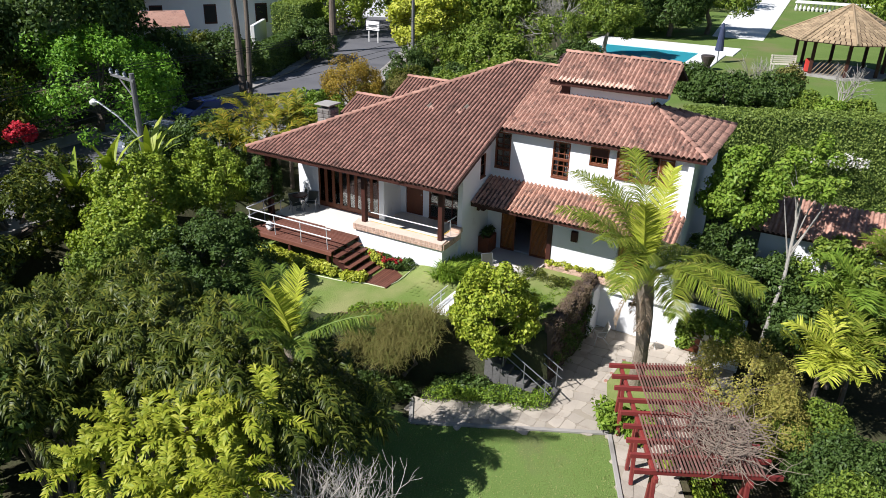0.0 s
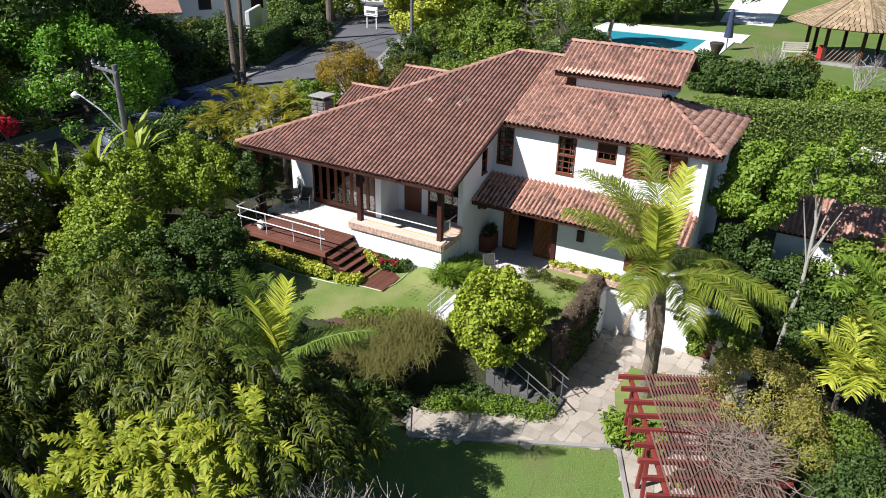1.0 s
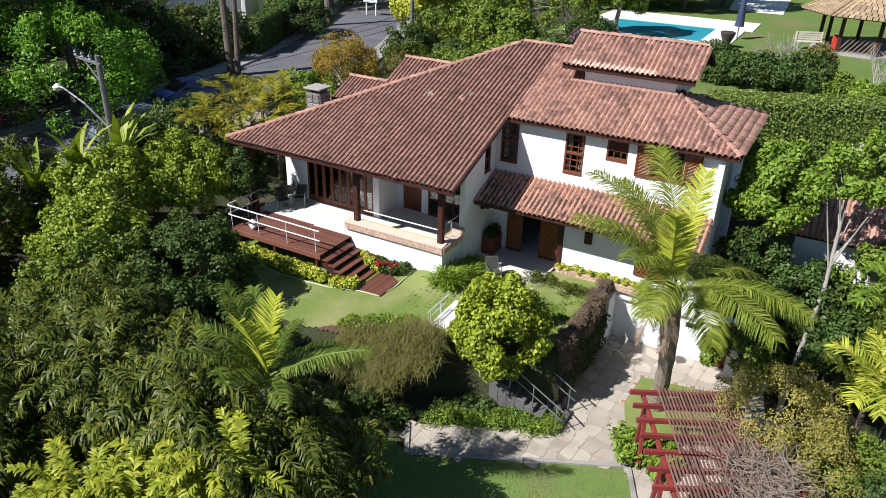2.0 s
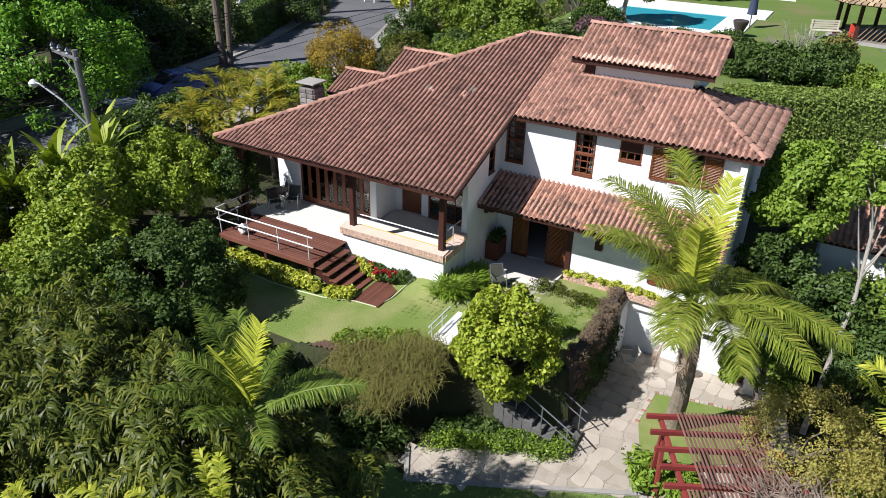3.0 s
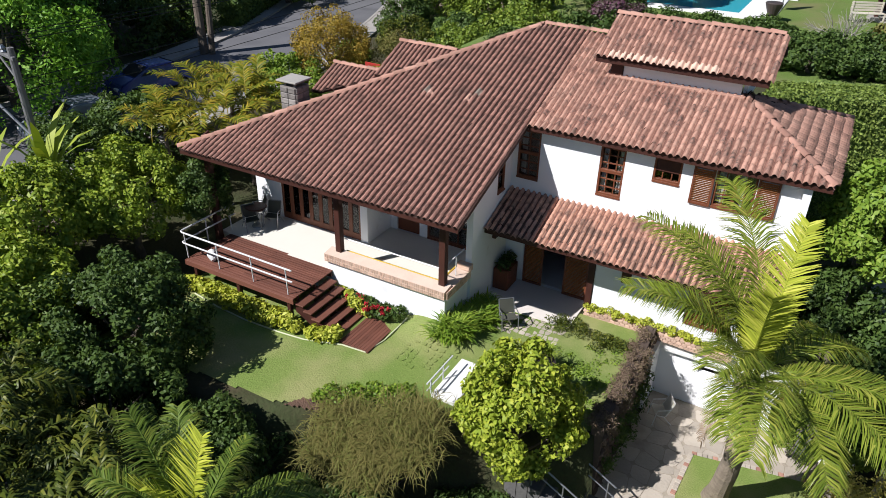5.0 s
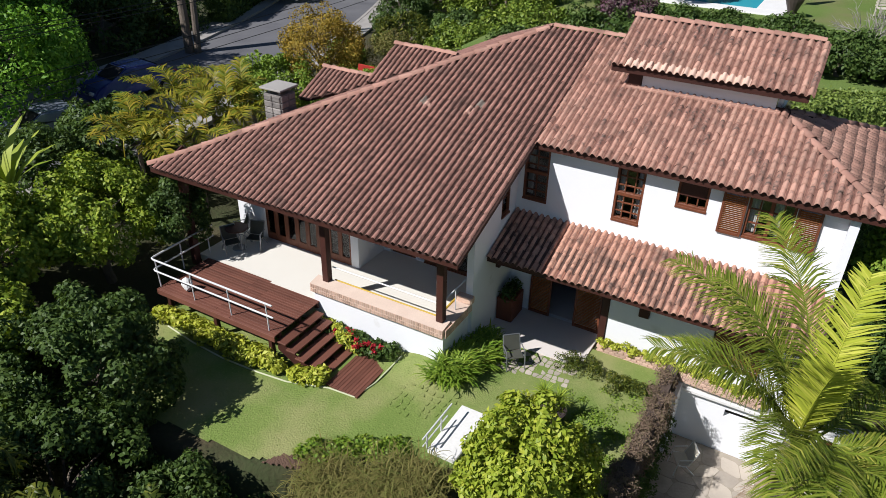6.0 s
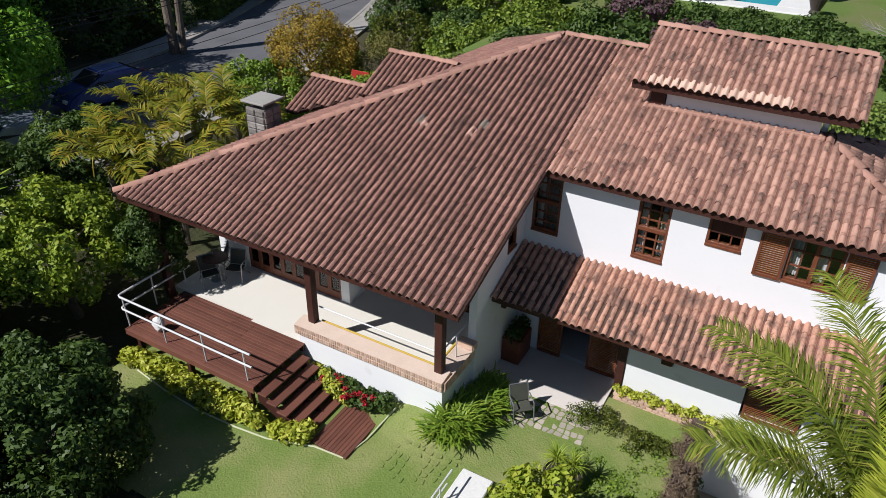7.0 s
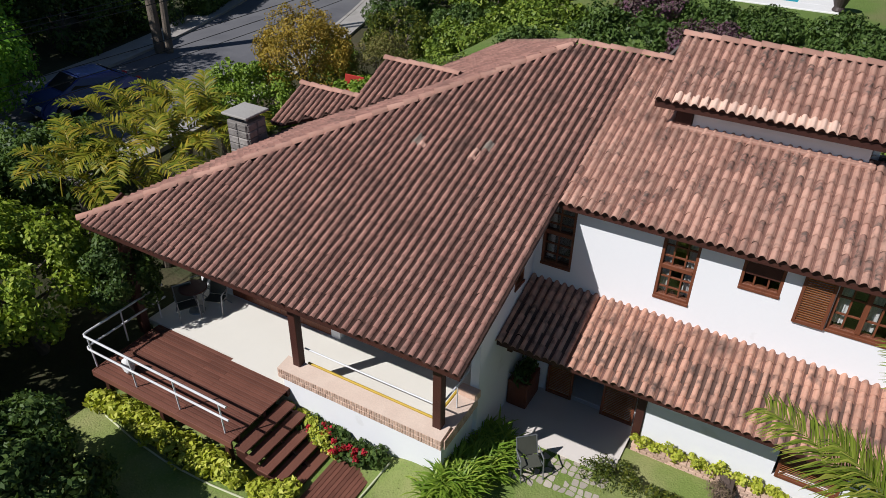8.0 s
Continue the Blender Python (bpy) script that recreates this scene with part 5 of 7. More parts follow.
# ---- plants near the house ----
def leaf_bed(name, at, label, points, radius, n, length, width, mat, seed, category="shrub", squash=0.8, group="", lift=0.4, bushes=0):
    """A low planting: many leaves in rounded clumps at the given places."""
    rng = np.random.default_rng(seed)
    c = np.array(points, float)
    pick = rng.integers(0, len(c), n)
    e = unit(rng.normal(0, 1, (n, 3)) + (0, 0, 0.4))
    r = radius * rng.uniform(0.75, 1.25, (len(c), 1))
    p = c[pick] + e * r[pick] * rng.uniform(0.5, 1, (n, 1)) * (1, 1, squash)
    if bushes:
        t = thing(name, (float(c[:, 0].mean()), float(c[:, 1].mean()), float(c[:, 2].min()) - radius), label, category, group)
        for k in range(bushes):
            own = pick * bushes // len(c) == k
            part("bush", mesh_from("bush", *leaves(rng, p[own], e[own], length, width, lift)), mat, t)
        return t
    v, f = leaves(rng, p, e, length, width, lift)
    return single(name, mesh_from(name, v, f), mat, label, category, group)


def along(points, n, seed, wobble, z=None, lift=0.15):
    """Places along a line on the ground."""
    rng = np.random.default_rng(seed)
    p = np.array(points, float)
    t = np.linspace(0, len(p) - 1, n)
    x, y = np.interp(t, np.arange(len(p)), p[:, 0]), np.interp(t, np.arange(len(p)), p[:, 1])
    x, y = x + rng.normal(0, wobble, n), y + rng.normal(0, wobble, n)
    zz = ground_z(x, y) + lift if z is None else np.full(n, z) + rng.normal(0, 0.05, n)
    return np.stack([x, y, zz], 1)


leaf_bed("croton_hedge", (0, 0, 0), "yellow-green variegated shrubs in the bed under the deck", along([(-8.2, -2.02), (-6, -2.1), (-4.0, -2.15)], 40, 1, 0.12, lift=0.30), 0.27, 3600, 0.17, 0.085, L_YELLOW, 51, bushes=10)
leaf_bed("croton_hedge", (0, 0, 0), "yellow-green variegated shrubs along the deck steps", along([(-4.0, -2.15), (-3.0, -2.1), (-2.5, -1.85)], 14, 2, 0.08, lift=0.20), 0.23, 1300, 0.16, 0.08, L_YELLOW, 52, bushes=4)
leaf_bed("croton_shrub", (0, 0, 0), "yellow-green shrub between the steps and the wall", along([(-4.05, -0.12), (-3.3, -0.2), (-2.7, -0.45)], 8, 3, 0.06, lift=0.45), 0.17, 900, 0.12, 0.06, L_YELLOW, 53)
leaf_bed("begonia_bed", (0, 0, 0), "dark green begonias against the white plinth", along([(-3.3, -0.18), (-2.4, -0.28), (-1.6, -0.34)], 16, 4, 0.09, lift=0.32), 0.27, 3000, 0.12, 0.08, L_DARK, 54)
bloom = thing("begonia_bloom", (-2.4, -0.4, UP), "red begonia flower heads above dark leaves", "flowers")
bloom_rng = np.random.default_rng(55)
for c in along([(-3.3, -0.28), (-2.4, -0.40), (-1.6, -0.46)], 18, 5, 0.20, lift=0.50):
    e = unit(bloom_rng.normal(0, 1, (34, 3)))
    v, f = leaves(bloom_rng, c + e * bloom_rng.uniform(0.02, 0.085, (34, 1)), e, 0.06, 0.05)
    part("flower_head", mesh_from("flower_head", v, f), L_RED, bloom)
leaf_bed("croton_shrub", (0, 0, 0), "yellow-green creeping shrub beside the lower steps", along([(-4.0, -0.10), (-3.3, -0.30), (-2.7, -0.42), (-2.3, -0.50)], 16, 31, 0.06, lift=0.26), 0.16, 1700, 0.10, 0.05, L_YELLOW, 65)
rng = np.random.default_rng(6)
pairs = []
for x, y in along([(0.10, -0.35), (0.35, 0.3), (0.50, 1.0), (0.60, 1.9)], 28, 6, 0.20)[:, :2]:
    pairs.append(straps(rng, (max(x, 0.18), y, float(ground_z(x, y))), 64, 0.70, 0.050, 1.5, (0.7, 1.5), 0.10))
for x, y in ((0.0, -0.35), (0.15, -0.45), (0.2, -0.15)):
    pairs.append(straps(rng, (x, y, float(ground_z(x, y))), 55, 0.6, 0.04, 1.7, (0.5, 1.5), 0.08))
for v, f in pairs:
    single("agapanthus", mesh_from("agapanthus", v, f), L_STRAP, "clump of arching green strap leaves at the foot of the wall", "plant", "agapanthus bed")
leaf_bed("potted_foliage", (0, 0, 0), "dark leafy plant growing in the brown patio planter", along([(0.36, 3.1), (0.36, 3.6)], 6, 44, 0.04, z=0.50), 0.22, 420, 0.16, 0.06, L_DARK, 68, "plant")
leaf_bed("creeper", (0, 0, 0), "yellow-green creepers hanging over the brick planter", along([(3.2, 3.22), (5.2, 3.22), (7.4, 3.12)], 34, 7, 0.08, z=-0.17), 0.14, 2300, 0.09, 0.06, L_YELLOW, 56)
leaf_bed("grey_shrub", (0, 0, 0), "loose grey-green shrub at the lawn's edge", along([(2.95, 2.1), (4.5, 1.9)], 14, 8, 0.2, lift=0.22), 0.26, 3000, 0.08, 0.03, L_OLIVE, 57)
leaf_bed("ground_cover", (0, 0, 0), "thin green ground cover on the lawn's corner", along([(3.4, 0.9), (4.8, 0.3), (4.6, -0.9), (3.8, -0.2), (4.9, 1.5)], 60, 9, 0.35, lift=0.02), 0.20, 3600, 0.06, 0.045, L_BRIGHT, 58, "plant", 0.35)
leaf_bed("low_hedge", (0, 0, 0), "low green hedge at the edge of the upper lawn", along([(-1.2, -4.0), (-0.4, -3.5), (0.7, -2.8)], 26, 10, 0.14, z=-0.34), 0.28, 3200, 0.11, 0.06, L_STRAP, 59)
leaf_bed("low_hedge", (0, 0, 0), "low bright green hedge beside the garden path", along([(2.3, -4.45), (4.4, -3.5), (5.8, -2.85)], 46, 11, 0.14, lift=0.25), 0.34, 7000, 0.08, 0.04, L_STRAP, 60)
leaf_bed("lily_clump", (0, 0, 0), "bright green leafy plants beside the pergola", along([(7.6, -2.2), (8.5, -3.0), (8.9, -2.4), (9.3, -3.4)], 26, 12, 0.25, lift=0.35), 0.33, 2400, 0.26, 0.09, L_BRIGHT, 61)
leaf_bed("lily_clump", (0, 0, 0), "pale green leafy plants under the pergola", along([(11.0, -4.2), (11.6, -5.4), (12.2, -6.6), (10.9, -6.9)], 24, 13, 0.3, lift=0.3), 0.33, 2000, 0.30, 0.10, L_LIME, 62)
leaf_bed("wall_creeper", (0, 0, 0), "dark creeper on the retaining wall", along([(5.5, -1.4), (5.5, 0.4), (5.55, 2.2)], 26, 14, 0.05, z=-1.6) + np.random.default_rng(2).normal(0, 1, (26, 1)) * (0, 0, 0.55), 0.25, 2600, 0.09, 0.05, L_DARK, 63)
leaf_bed("shade_planting", (0, 0, 0), "dark leafy plants on the shaded bank", along([(-2.6, -6.0), (-0.6, -5.6), (1.2, -4.9)], 40, 15, 0.35, lift=0.25), 0.36, 4200, 0.17, 0.07, L_DARK, 64)

# added dark leaves that stand for the shade on the stair bank
leaf_bed("shade_shrub", (0, 0, 0), "added dark shrubs standing for shade beside the garden stairs", along([(2.3, -4.0), (3.3, -3.5), (4.7, -3.25)], 34, 43, 0.16, lift=0.22), 0.34, 5200, 0.13, 0.07, L_DARK, 69)
leaf_bed("dry_creeper", (0, 0, 0), "dry grey-brown creeper over the top of the stone wall", along([(5.2, -1.6), (5.2, 0.5), (5.15, 2.9)], 46, 41, 0.10, z=-0.16), 0.20, 6500, 0.10, 0.02, L_VINE, 66, "creeper", 0.5)
leaf_bed("dry_creeper", (0, 0, 0), "dry grey-brown creeper hanging down the stone wall", along([(5.45, -1.5), (5.45, 0.4), (5.5, 1.9)], 30, 42, 0.05, z=-0.5) + np.random.default_rng(3).normal(0, 1, (30, 1)) * (0, 0, 0.22), 0.20, 3600, 0.11, 0.02, L_VINE, 67, "creeper", 1.2)
single("soil_bed", cut_mesh("soil_bed", *draped([(-2.0, -4.75), (-1.0, -4.35), (-0.75, -3.95), (-1.75, -4.3)], 0.06, 0.045)), BARK_LITTER, "bare reddish-brown soil bed at the lawn's edge", "soil", kind="structure")

# wispy brown shrub
ws = thing("wispy_shrub", (0.95, -4.2, -1.9), "brownish wispy drooping shrub on the bank", "shrub")
rng = np.random.default_rng(16)
c = [(-0.9 + 2.7 * s, -5.45 + 0.55 * s + 1.4 * q, -1.75 + 0.5 * s + 1.15 * q ** 0.7 + 0.25 * rng.random()) for s, q in rng.random((60, 2))]
part("foliage", mesh_from("foliage", *joined(*[straps(rng, q, 130, 0.62, 0.018, 2.3, (0.5, 1.5), 0.24) for q in c])), L_BROWN, ws)
part("stem", trunk_mesh(rng, (0.95, -4.3, -2.2), (0.95, -4.2, -0.4), 0.07, c, 10), BARK, ws)

tree("round_tree", (3.65, -2.7, LOW), (3.62, -2.55, 0.05), (1.42, 1.40, 1.95), L_ROUND, "round lime green tree with glossy leaves below the lawn", "tree", 71, 85, 0.36, 16000, 0.145, 0.08, 0.09)
tree("broadleaf_tree", (-6.7, -5.3, -1.2), (-6.9, -5.5, 0.60), (2.25, 2.05, 1.85), L_DARK, "dense dark green tree in front of the deck", "tree", 72, 130, 0.42, 24000, 0.14, 0.075, 0.11)
tree("broadleaf_tree", (-10.0, -6.6, -0.9), (-10.0, -6.6, 1.15), (1.9, 1.8, 1.45), L_LIME, "mid green leafy tree beside the house", "tree", 73, 95, 0.45, 16000, 0.15, 0.085, 0.13)
tree("broadleaf_tree", (-10.9, -1.6, -0.3), (-10.9, -1.5, 1.85), (1.85, 2.0, 1.6), L_LIME, "dense green tree at the terrace corner", "tree", 74, 95, 0.42, 17000, 0.14, 0.08, 0.13)
tree("broadleaf_tree", (-11.9, -4.6, 0.2), (-11.8, -4.4, 2.1), (1.9, 1.9, 1.6), L_LIME, "light green leafy tree near the road", "tree", 75, 85, 0.45, 13000, 0.16, 0.09, 0.13)
tree("broadleaf_tree", (-9.0, -7.8, -1.2), (-8.9, -7.8, 0.7), (2.1, 1.9, 1.7), L_MID, "leafy green tree on the shaded bank", "tree", 66, 100, 0.42, 15000, 0.14, 0.075, 0.11)
tree("broadleaf_tree", (-5.3, -7.6, -2.0), (-5.2, -7.5, -0.1), (1.9, 1.7, 1.6), L_DARK, "dark green tree on the shaded bank", "tree", 67, 95, 0.40, 15000, 0.14, 0.075, 0.10)
tree("broadleaf_tree", (-2.9, -6.9, -2.4), (-2.9, -6.8, -0.9), (1.5, 1.4, 1.3), L_DARK, "dark low tree below the upper lawn", "tree", 68, 70, 0.38, 10000, 0.14, 0.07, 0.09)
tree("corner_shrub", (-8.95, 0.1, -0.3), (-8.9, -0.1, 1.9), (0.60, 0.90, 1.40), L_DARK, "dark shrub climbing beside the terrace post", "shrub", 76, 60, 0.28, 6500, 0.12, 0.06, 0.05)
tree("broadleaf_tree", (-13.6, 9.4, 0.7), (-13.6, 9.6, 2.3), (1.8, 1.9, 1.3), L_BRIGHT, "bright green hedge shrub behind the chimney", "shrub", 77, 70, 0.38, 9000, 0.14, 0.08, 0.1)
tree("broadleaf_tree", (-9.9, 11.2, 0.3), (-9.9, 11.0, 2.2), (1.1, 1.5, 1.0), L_BRIGHT, "bright green leafy shrub by the street side", "shrub", 78, 50, 0.34, 5000, 0.2, 0.11, 0.08)


def coconut_palm(at, heart, count, length, seed, label, droop=(1.2, 2.5), dry=3, lean=0.15, trunk_r=0.18, leaf=L_COCO, rise=(0.05, 1.35), young=-1.5):
    """Ringed trunk, arching feather fronds, some dry hanging ones."""
    rng = np.random.default_rng(seed)
    p = thing("coconut_palm", at, label, "palm tree")
    a, b = Vector(at), Vector(heart)
    pts = [a.lerp(b, s / 10) + Vector((lean * math.sin(s * 0.31), 0, 0)) for s in range(11)]
    pts[-1] = b
    part("trunk", tubed(pts, [trunk_r * (1.15 if s == 0 else 0.72 + 0.045 * abs(s - 4) + 0.035 * (s % 2)) for s in range(11)], 12), PALM_BARK, p)
    def one(name, k, mat, label, ln, up, dr, leaflet, n, wd, hang, rib, tilt=0.25):
        v, f, lines = fronds(rng, heart, 1, ln, (up, up), dr, leaflet, n, wd, hang, azimuths=[k], ragged=0.10, petiole=0.2, spread=0.06, tilt=tilt)
        fr = part(name, mesh_from(name, v, f), mat, p, label)
        part("midrib", rachis(lines, rib), mat, fr)

    for k in range(count):
        u = (k * 0.618034 + 0.3) % 1.0
        one("frond", k * 2.39996 + rng.normal(0, 0.2), leaf, "", length * rng.uniform(0.85, 1.1), rise[0] + (rise[1] - rise[0]) * u, droop, 0.19 * length, int(40 * length), 0.028, 1.35 - 0.8 * u, 0.036, 0.05 + 0.22 * u)
    for k in range(2):
        one("young_frond", k * 2.9 + young, L_YELLOW, "upright yellow-green young frond", length * 0.85, 1.36 + 0.08 * k, (0.2, 0.5), 0.6, int(28 * length), 0.04, 0.1, 0.03, 0.3)
    for k in range(dry):
        one("dry_frond", k * 2.0 + 3.6, DRY, "dry brown hanging frond", length * 0.42, -0.9 - 0.15 * k, (0.6, 0.8), 0.42, 70, 0.022, 1.4, 0.03)
    return p


coconut_palm((8.15, -0.1, LOW), (8.18, -1.50, 2.40), 17, 4.2, 81, "tall coconut palm with arching yellow-green fronds by the pergola", rise=(0.38, 1.45), droop=(0.9, 1.75), dry=5, trunk_r=0.31)
coconut_palm((1.2, -10.2, LOW), (1.1, -10.2, 2.2), 12, 2.5, 82, "young coconut palm with upright arching fronds in the lower garden", dry=2, rise=(0.50, 1.45), droop=(0.5, 1.3), leaf=L_COCO_DARK, trunk_r=0.16)


def fishtail_palm(at, height, n, seed, leaf=L_OLIVE, spread=1.5):
    """A clump of stems with drooping fronds of hanging ragged leaflets."""
    rng = np.random.default_rng(seed)
    p = thing("fishtail_palm", at, "olive green palm clump with drooping ragged leaflets", "palm tree", "fishtail palms")
    arrs, ribs, stems = [], [], bmesh.new()
    for k in range(n):
        a, r = rng.uniform(0, 6.28), spread * math.sqrt(rng.random()) * 0.75
        top = (at[0] + r * math.cos(a), at[1] + r * math.sin(a), at[2] + height * rng.uniform(0.55, 1.0))
        tube(stems, [Vector((at[0] + 0.3 * r * math.cos(a), at[1] + 0.3 * r * math.sin(a), at[2])), Vector(top)], [0.06, 0.035], 6)
        v, f, lines = fronds(rng, top, 8, 1.40, (0.2, 1.3), (1.2, 2.6), 0.42, 28, 0.052, 1.7, 0.1, None, 0.2, 0.30)
        arrs.append((v, f))
        ribs += lines
    part("stem", stems, BARK, p)
    part("crown", mesh_from("crown", *joined(*arrs)), leaf, p)
    part("rachis", rachis(ribs, 0.016), leaf, p)
    return p


for i, (x, y, h) in enumerate(((-7.2, -11.0, 4.6), (-5.0, -10.2, 4.8), (-2.9, -9.6, 4.4), (-5.4, -13.0, 5.0), (-3.0, -11.8, 5.2), (-1.0, -11.2, 4.9), (-4.2, -14.0, 4.4), (-1.3, -9.2, 3.4), (-8.8, -13.0, 4.4), (0.2, -11.3, 5.0), (-6.8, -15.2, 4.2), (1.3, -10.9, 4.4), (1.9, -10.0, 3.6))):
    fishtail_palm((x, y, LOW if x > -8 else -1.5), h, 11, 90 + i, L_OLIVE)

# feathery yellow-green plants in the foreground
for i, (x, y, z, n) in enumerate(((-0.7, -13.9, 1.6, 28), (0.4, -13.3, 1.4, 26), (2.1, -13.8, 1.1, 24), (1.5, -12.3, 2.1, 26), (0.7, -12.7, 1.5, 22), (1.0, -14.6, 1.0, 24), (-0.6, -14.9, 1.1, 24))):
    rng = np.random.default_rng(130 + i)
    fp = thing("feather_bush", (x, y, LOW), "yellow-green bush with feathered leaves in sunlight", "shrub", "foreground bushes")
    part("trunk", tubed([(x, y, LOW), (x + 0.1, y, z)], [0.10, 0.06], 8), BARK, fp)
    v, f, lines = fronds(rng, (x + 0.1, y, z - 0.35), n, 1.25, (0.15, 1.45), (0.9, 2.3), 0.24, 32, 0.060, 0.7, 0.12, None, 0.30, 0.26)
    part("crown", mesh_from("crown", v, f), L_FERN, fp)
    part("rachis", rachis(lines, 0.014), L_FERN, fp)


def branches(bm, rng, p, d, length, r, depth):
    """Bare twigs that fork."""
    q = p + d * length
    mid = p + d * length * 0.5 + Vector(rng.normal(0, length * 0.05, 3))
    tube(bm, [p, mid, q], [r, r * 0.8, r * 0.6], 4)
    if depth:
        for _ in range(3 if depth > 1 else 2):
            e = (d + Vector(rng.normal(0, 0.42, 3)) + Vector((0, 0, 0.12))).normalized()
            branches(bm, rng, p + d * length * rng.uniform(0.55, 1.0), e, length * rng.uniform(0.6, 0.85), r * 0.6, depth - 1)


def bare_tree(at, height, seed, label, stems=5, depth=4, r=0.04, mat=PALE_BARK, group=""):
    rng = np.random.default_rng(seed)
    t = thing("bare_tree", at, label, "tree", group)
    bm = bmesh.new()
    for k in range(stems):
        d = Vector((rng.normal(0, 0.35), rng.normal(0, 0.35), 1)).normalized()
        branches(bm, rng, Vector(at), d, height * 0.36, r, depth)
    part("bare_crown", bm, mat, t)
    return t


bare_tree((4.1, -12.2, LOW), 4.3, 141, "leafless tree with pale grey twigs in the lower garden", 9, 4, 0.05, TWIG)
def vine_tangle(x, y, r, n, seed):
    """A flat tangle of thin dry stems lying over the slats."""
    rng = np.random.default_rng(seed)
    bm = bmesh.new()
    for _ in range(n):
        p = np.array((x, y, -0.10)) + rng.normal(0, 0.30 * r, 3) * (1, 1, 0.25)
        d = unit(rng.normal(0, 1, 3) * (1, 1, 0.25))
        pts = [p]
        for _ in range(4):
            d = unit(d + rng.normal(0, 0.35, 3) * (1, 1, 0.4) + (0, 0, (0.05 - (pts[-1][2] + 0.05)) * 0.8))
            pts.append(pts[-1] + d * rng.uniform(0.15, 0.32))
        tube(bm, [(q[0], q[1], max(q[2], -0.13)) for q in pts], [0.012, 0.012, 0.010, 0.008, 0.005], 4)
    return single("dry_vine", bm, VINE, "tangle of dry grey-brown vines lying on the pergola", "vine", "pergola vines", "", None)


VINE = surface("dry grey-brown stems", (0.30, 0.235, 0.185), (0.21, 0.165, 0.13), 4, 20, 0.9, 0.3)
vine_tangle(11.5, -4.3, 1.5, 170, 142)
vine_tangle(11.9, -5.3, 1.3, 130, 143)

# ---- right side of the garden ----
tree("gold_shrub", (12.0, -1.0, LOW), (11.6, -1.7, -0.15), (1.7, 1.7, 1.15), L_STRAW, "dry golden green shrub leaning over the pergola", "shrub", 151, 80, 0.36, 12000, 0.085, 0.035, 0.08)
tree("gold_shrub", (12.9, -2.6, LOW), (12.9, -2.6, -0.75), (1.1, 1.2, 1.0), L_STRAW, "dry golden green shrub beside the pergola", "shrub", 152, 50, 0.32, 7000, 0.085, 0.035, 0.07)
tree("courtyard_tree", (10.3, 2.4, LOW), (10.1, 2.2, -1.0), (1.15, 0.9, 0.95), L_MID, "glossy green tree before the basement wall", "tree", 153, 50, 0.34, 6000, 0.14, 0.08, 0.08)
tree("pale_trunk_tree", (11.7, 1.7, LOW), (12.0, 4.6, 4.6), (1.15, 1.2, 1.6), L_BRIGHT, "slender pale trunk with a loose bright green crown", "tree", 154, 34, 0.30, 3800, 0.17, 0.09, 0.075, PALE_BARK)
tree("broadleaf_tree", (9.9, 4.6, -0.5), (9.9, 5.0, 3.5), (1.2, 1.1, 1.9), L_BRIGHT, "bright green tree at the house corner", "tree", 155, 90, 0.40, 14000, 0.17, 0.09, 0.1)
tree("broadleaf_tree", (13.4, 4.6, -0.5), (13.5, 4.6, 1.5), (1.3, 1.2, 1.2), L_MID, "loose green tree in front of the tall hedge", "tree", 156, 45, 0.34, 4000, 0.17, 0.09, 0.11)
tree("broadleaf_tree", (12.0, 4.4, -0.6), (11.7, 4.2, 0.2), (1.5, 1.2, 1.4), L_DARK, "dark green shrub mass beside the house", "shrub", 157, 70, 0.45, 9000, 0.16, 0.085, 0.1)
tree("broadleaf_tree", (14.8, 4.2, -0.6), (14.8, 4.0, 0.6), (1.6, 1.3, 1.4), L_MID, "green shrub mass beside the neighbour's shed", "shrub", 158, 70, 0.45, 9000, 0.16, 0.085, 0.1)
tree("broadleaf_tree", (13.1, 2.6, -2.4), (13.1, 2.6, -0.4), (1.3, 1.4, 1.4), L_DARK, "dark green shrubs below the palms", "shrub", 159, 60, 0.42, 8000, 0.16, 0.085, 0.1)
for i, (x, y, z, s, lf) in enumerate(((14.2, 3.4, 1.1, 1.9, L_BRIGHT), (15.4, 4.6, 1.6, 2.0, L_COCO), (13.7, 0.2, 0.2, 1.5, L_YELLOW), (14.6, 1.6, 0.3, 1.6, L_COCO))):
    rng = np.random.default_rng(160 + i)
    ap = thing("areca_palm", (x, y, LOW), "green feather palm clump in the side garden", "palm tree", "side garden palms")
    part("stem", tubed([(x, y, LOW), (x, y, z)], [0.10, 0.07], 8), BARK, ap)
    v, f, lines = fronds(rng, (x, y, z), 16, s, (0.3, 1.45), (0.7, 1.8), 0.6, 36, 0.055, 0.4, 0.15, None, 0.25, 0.18)
    part("crown", mesh_from("crown", v, f), lf, ap)
    part("rachis", rachis(lines, 0.02), lf, ap)


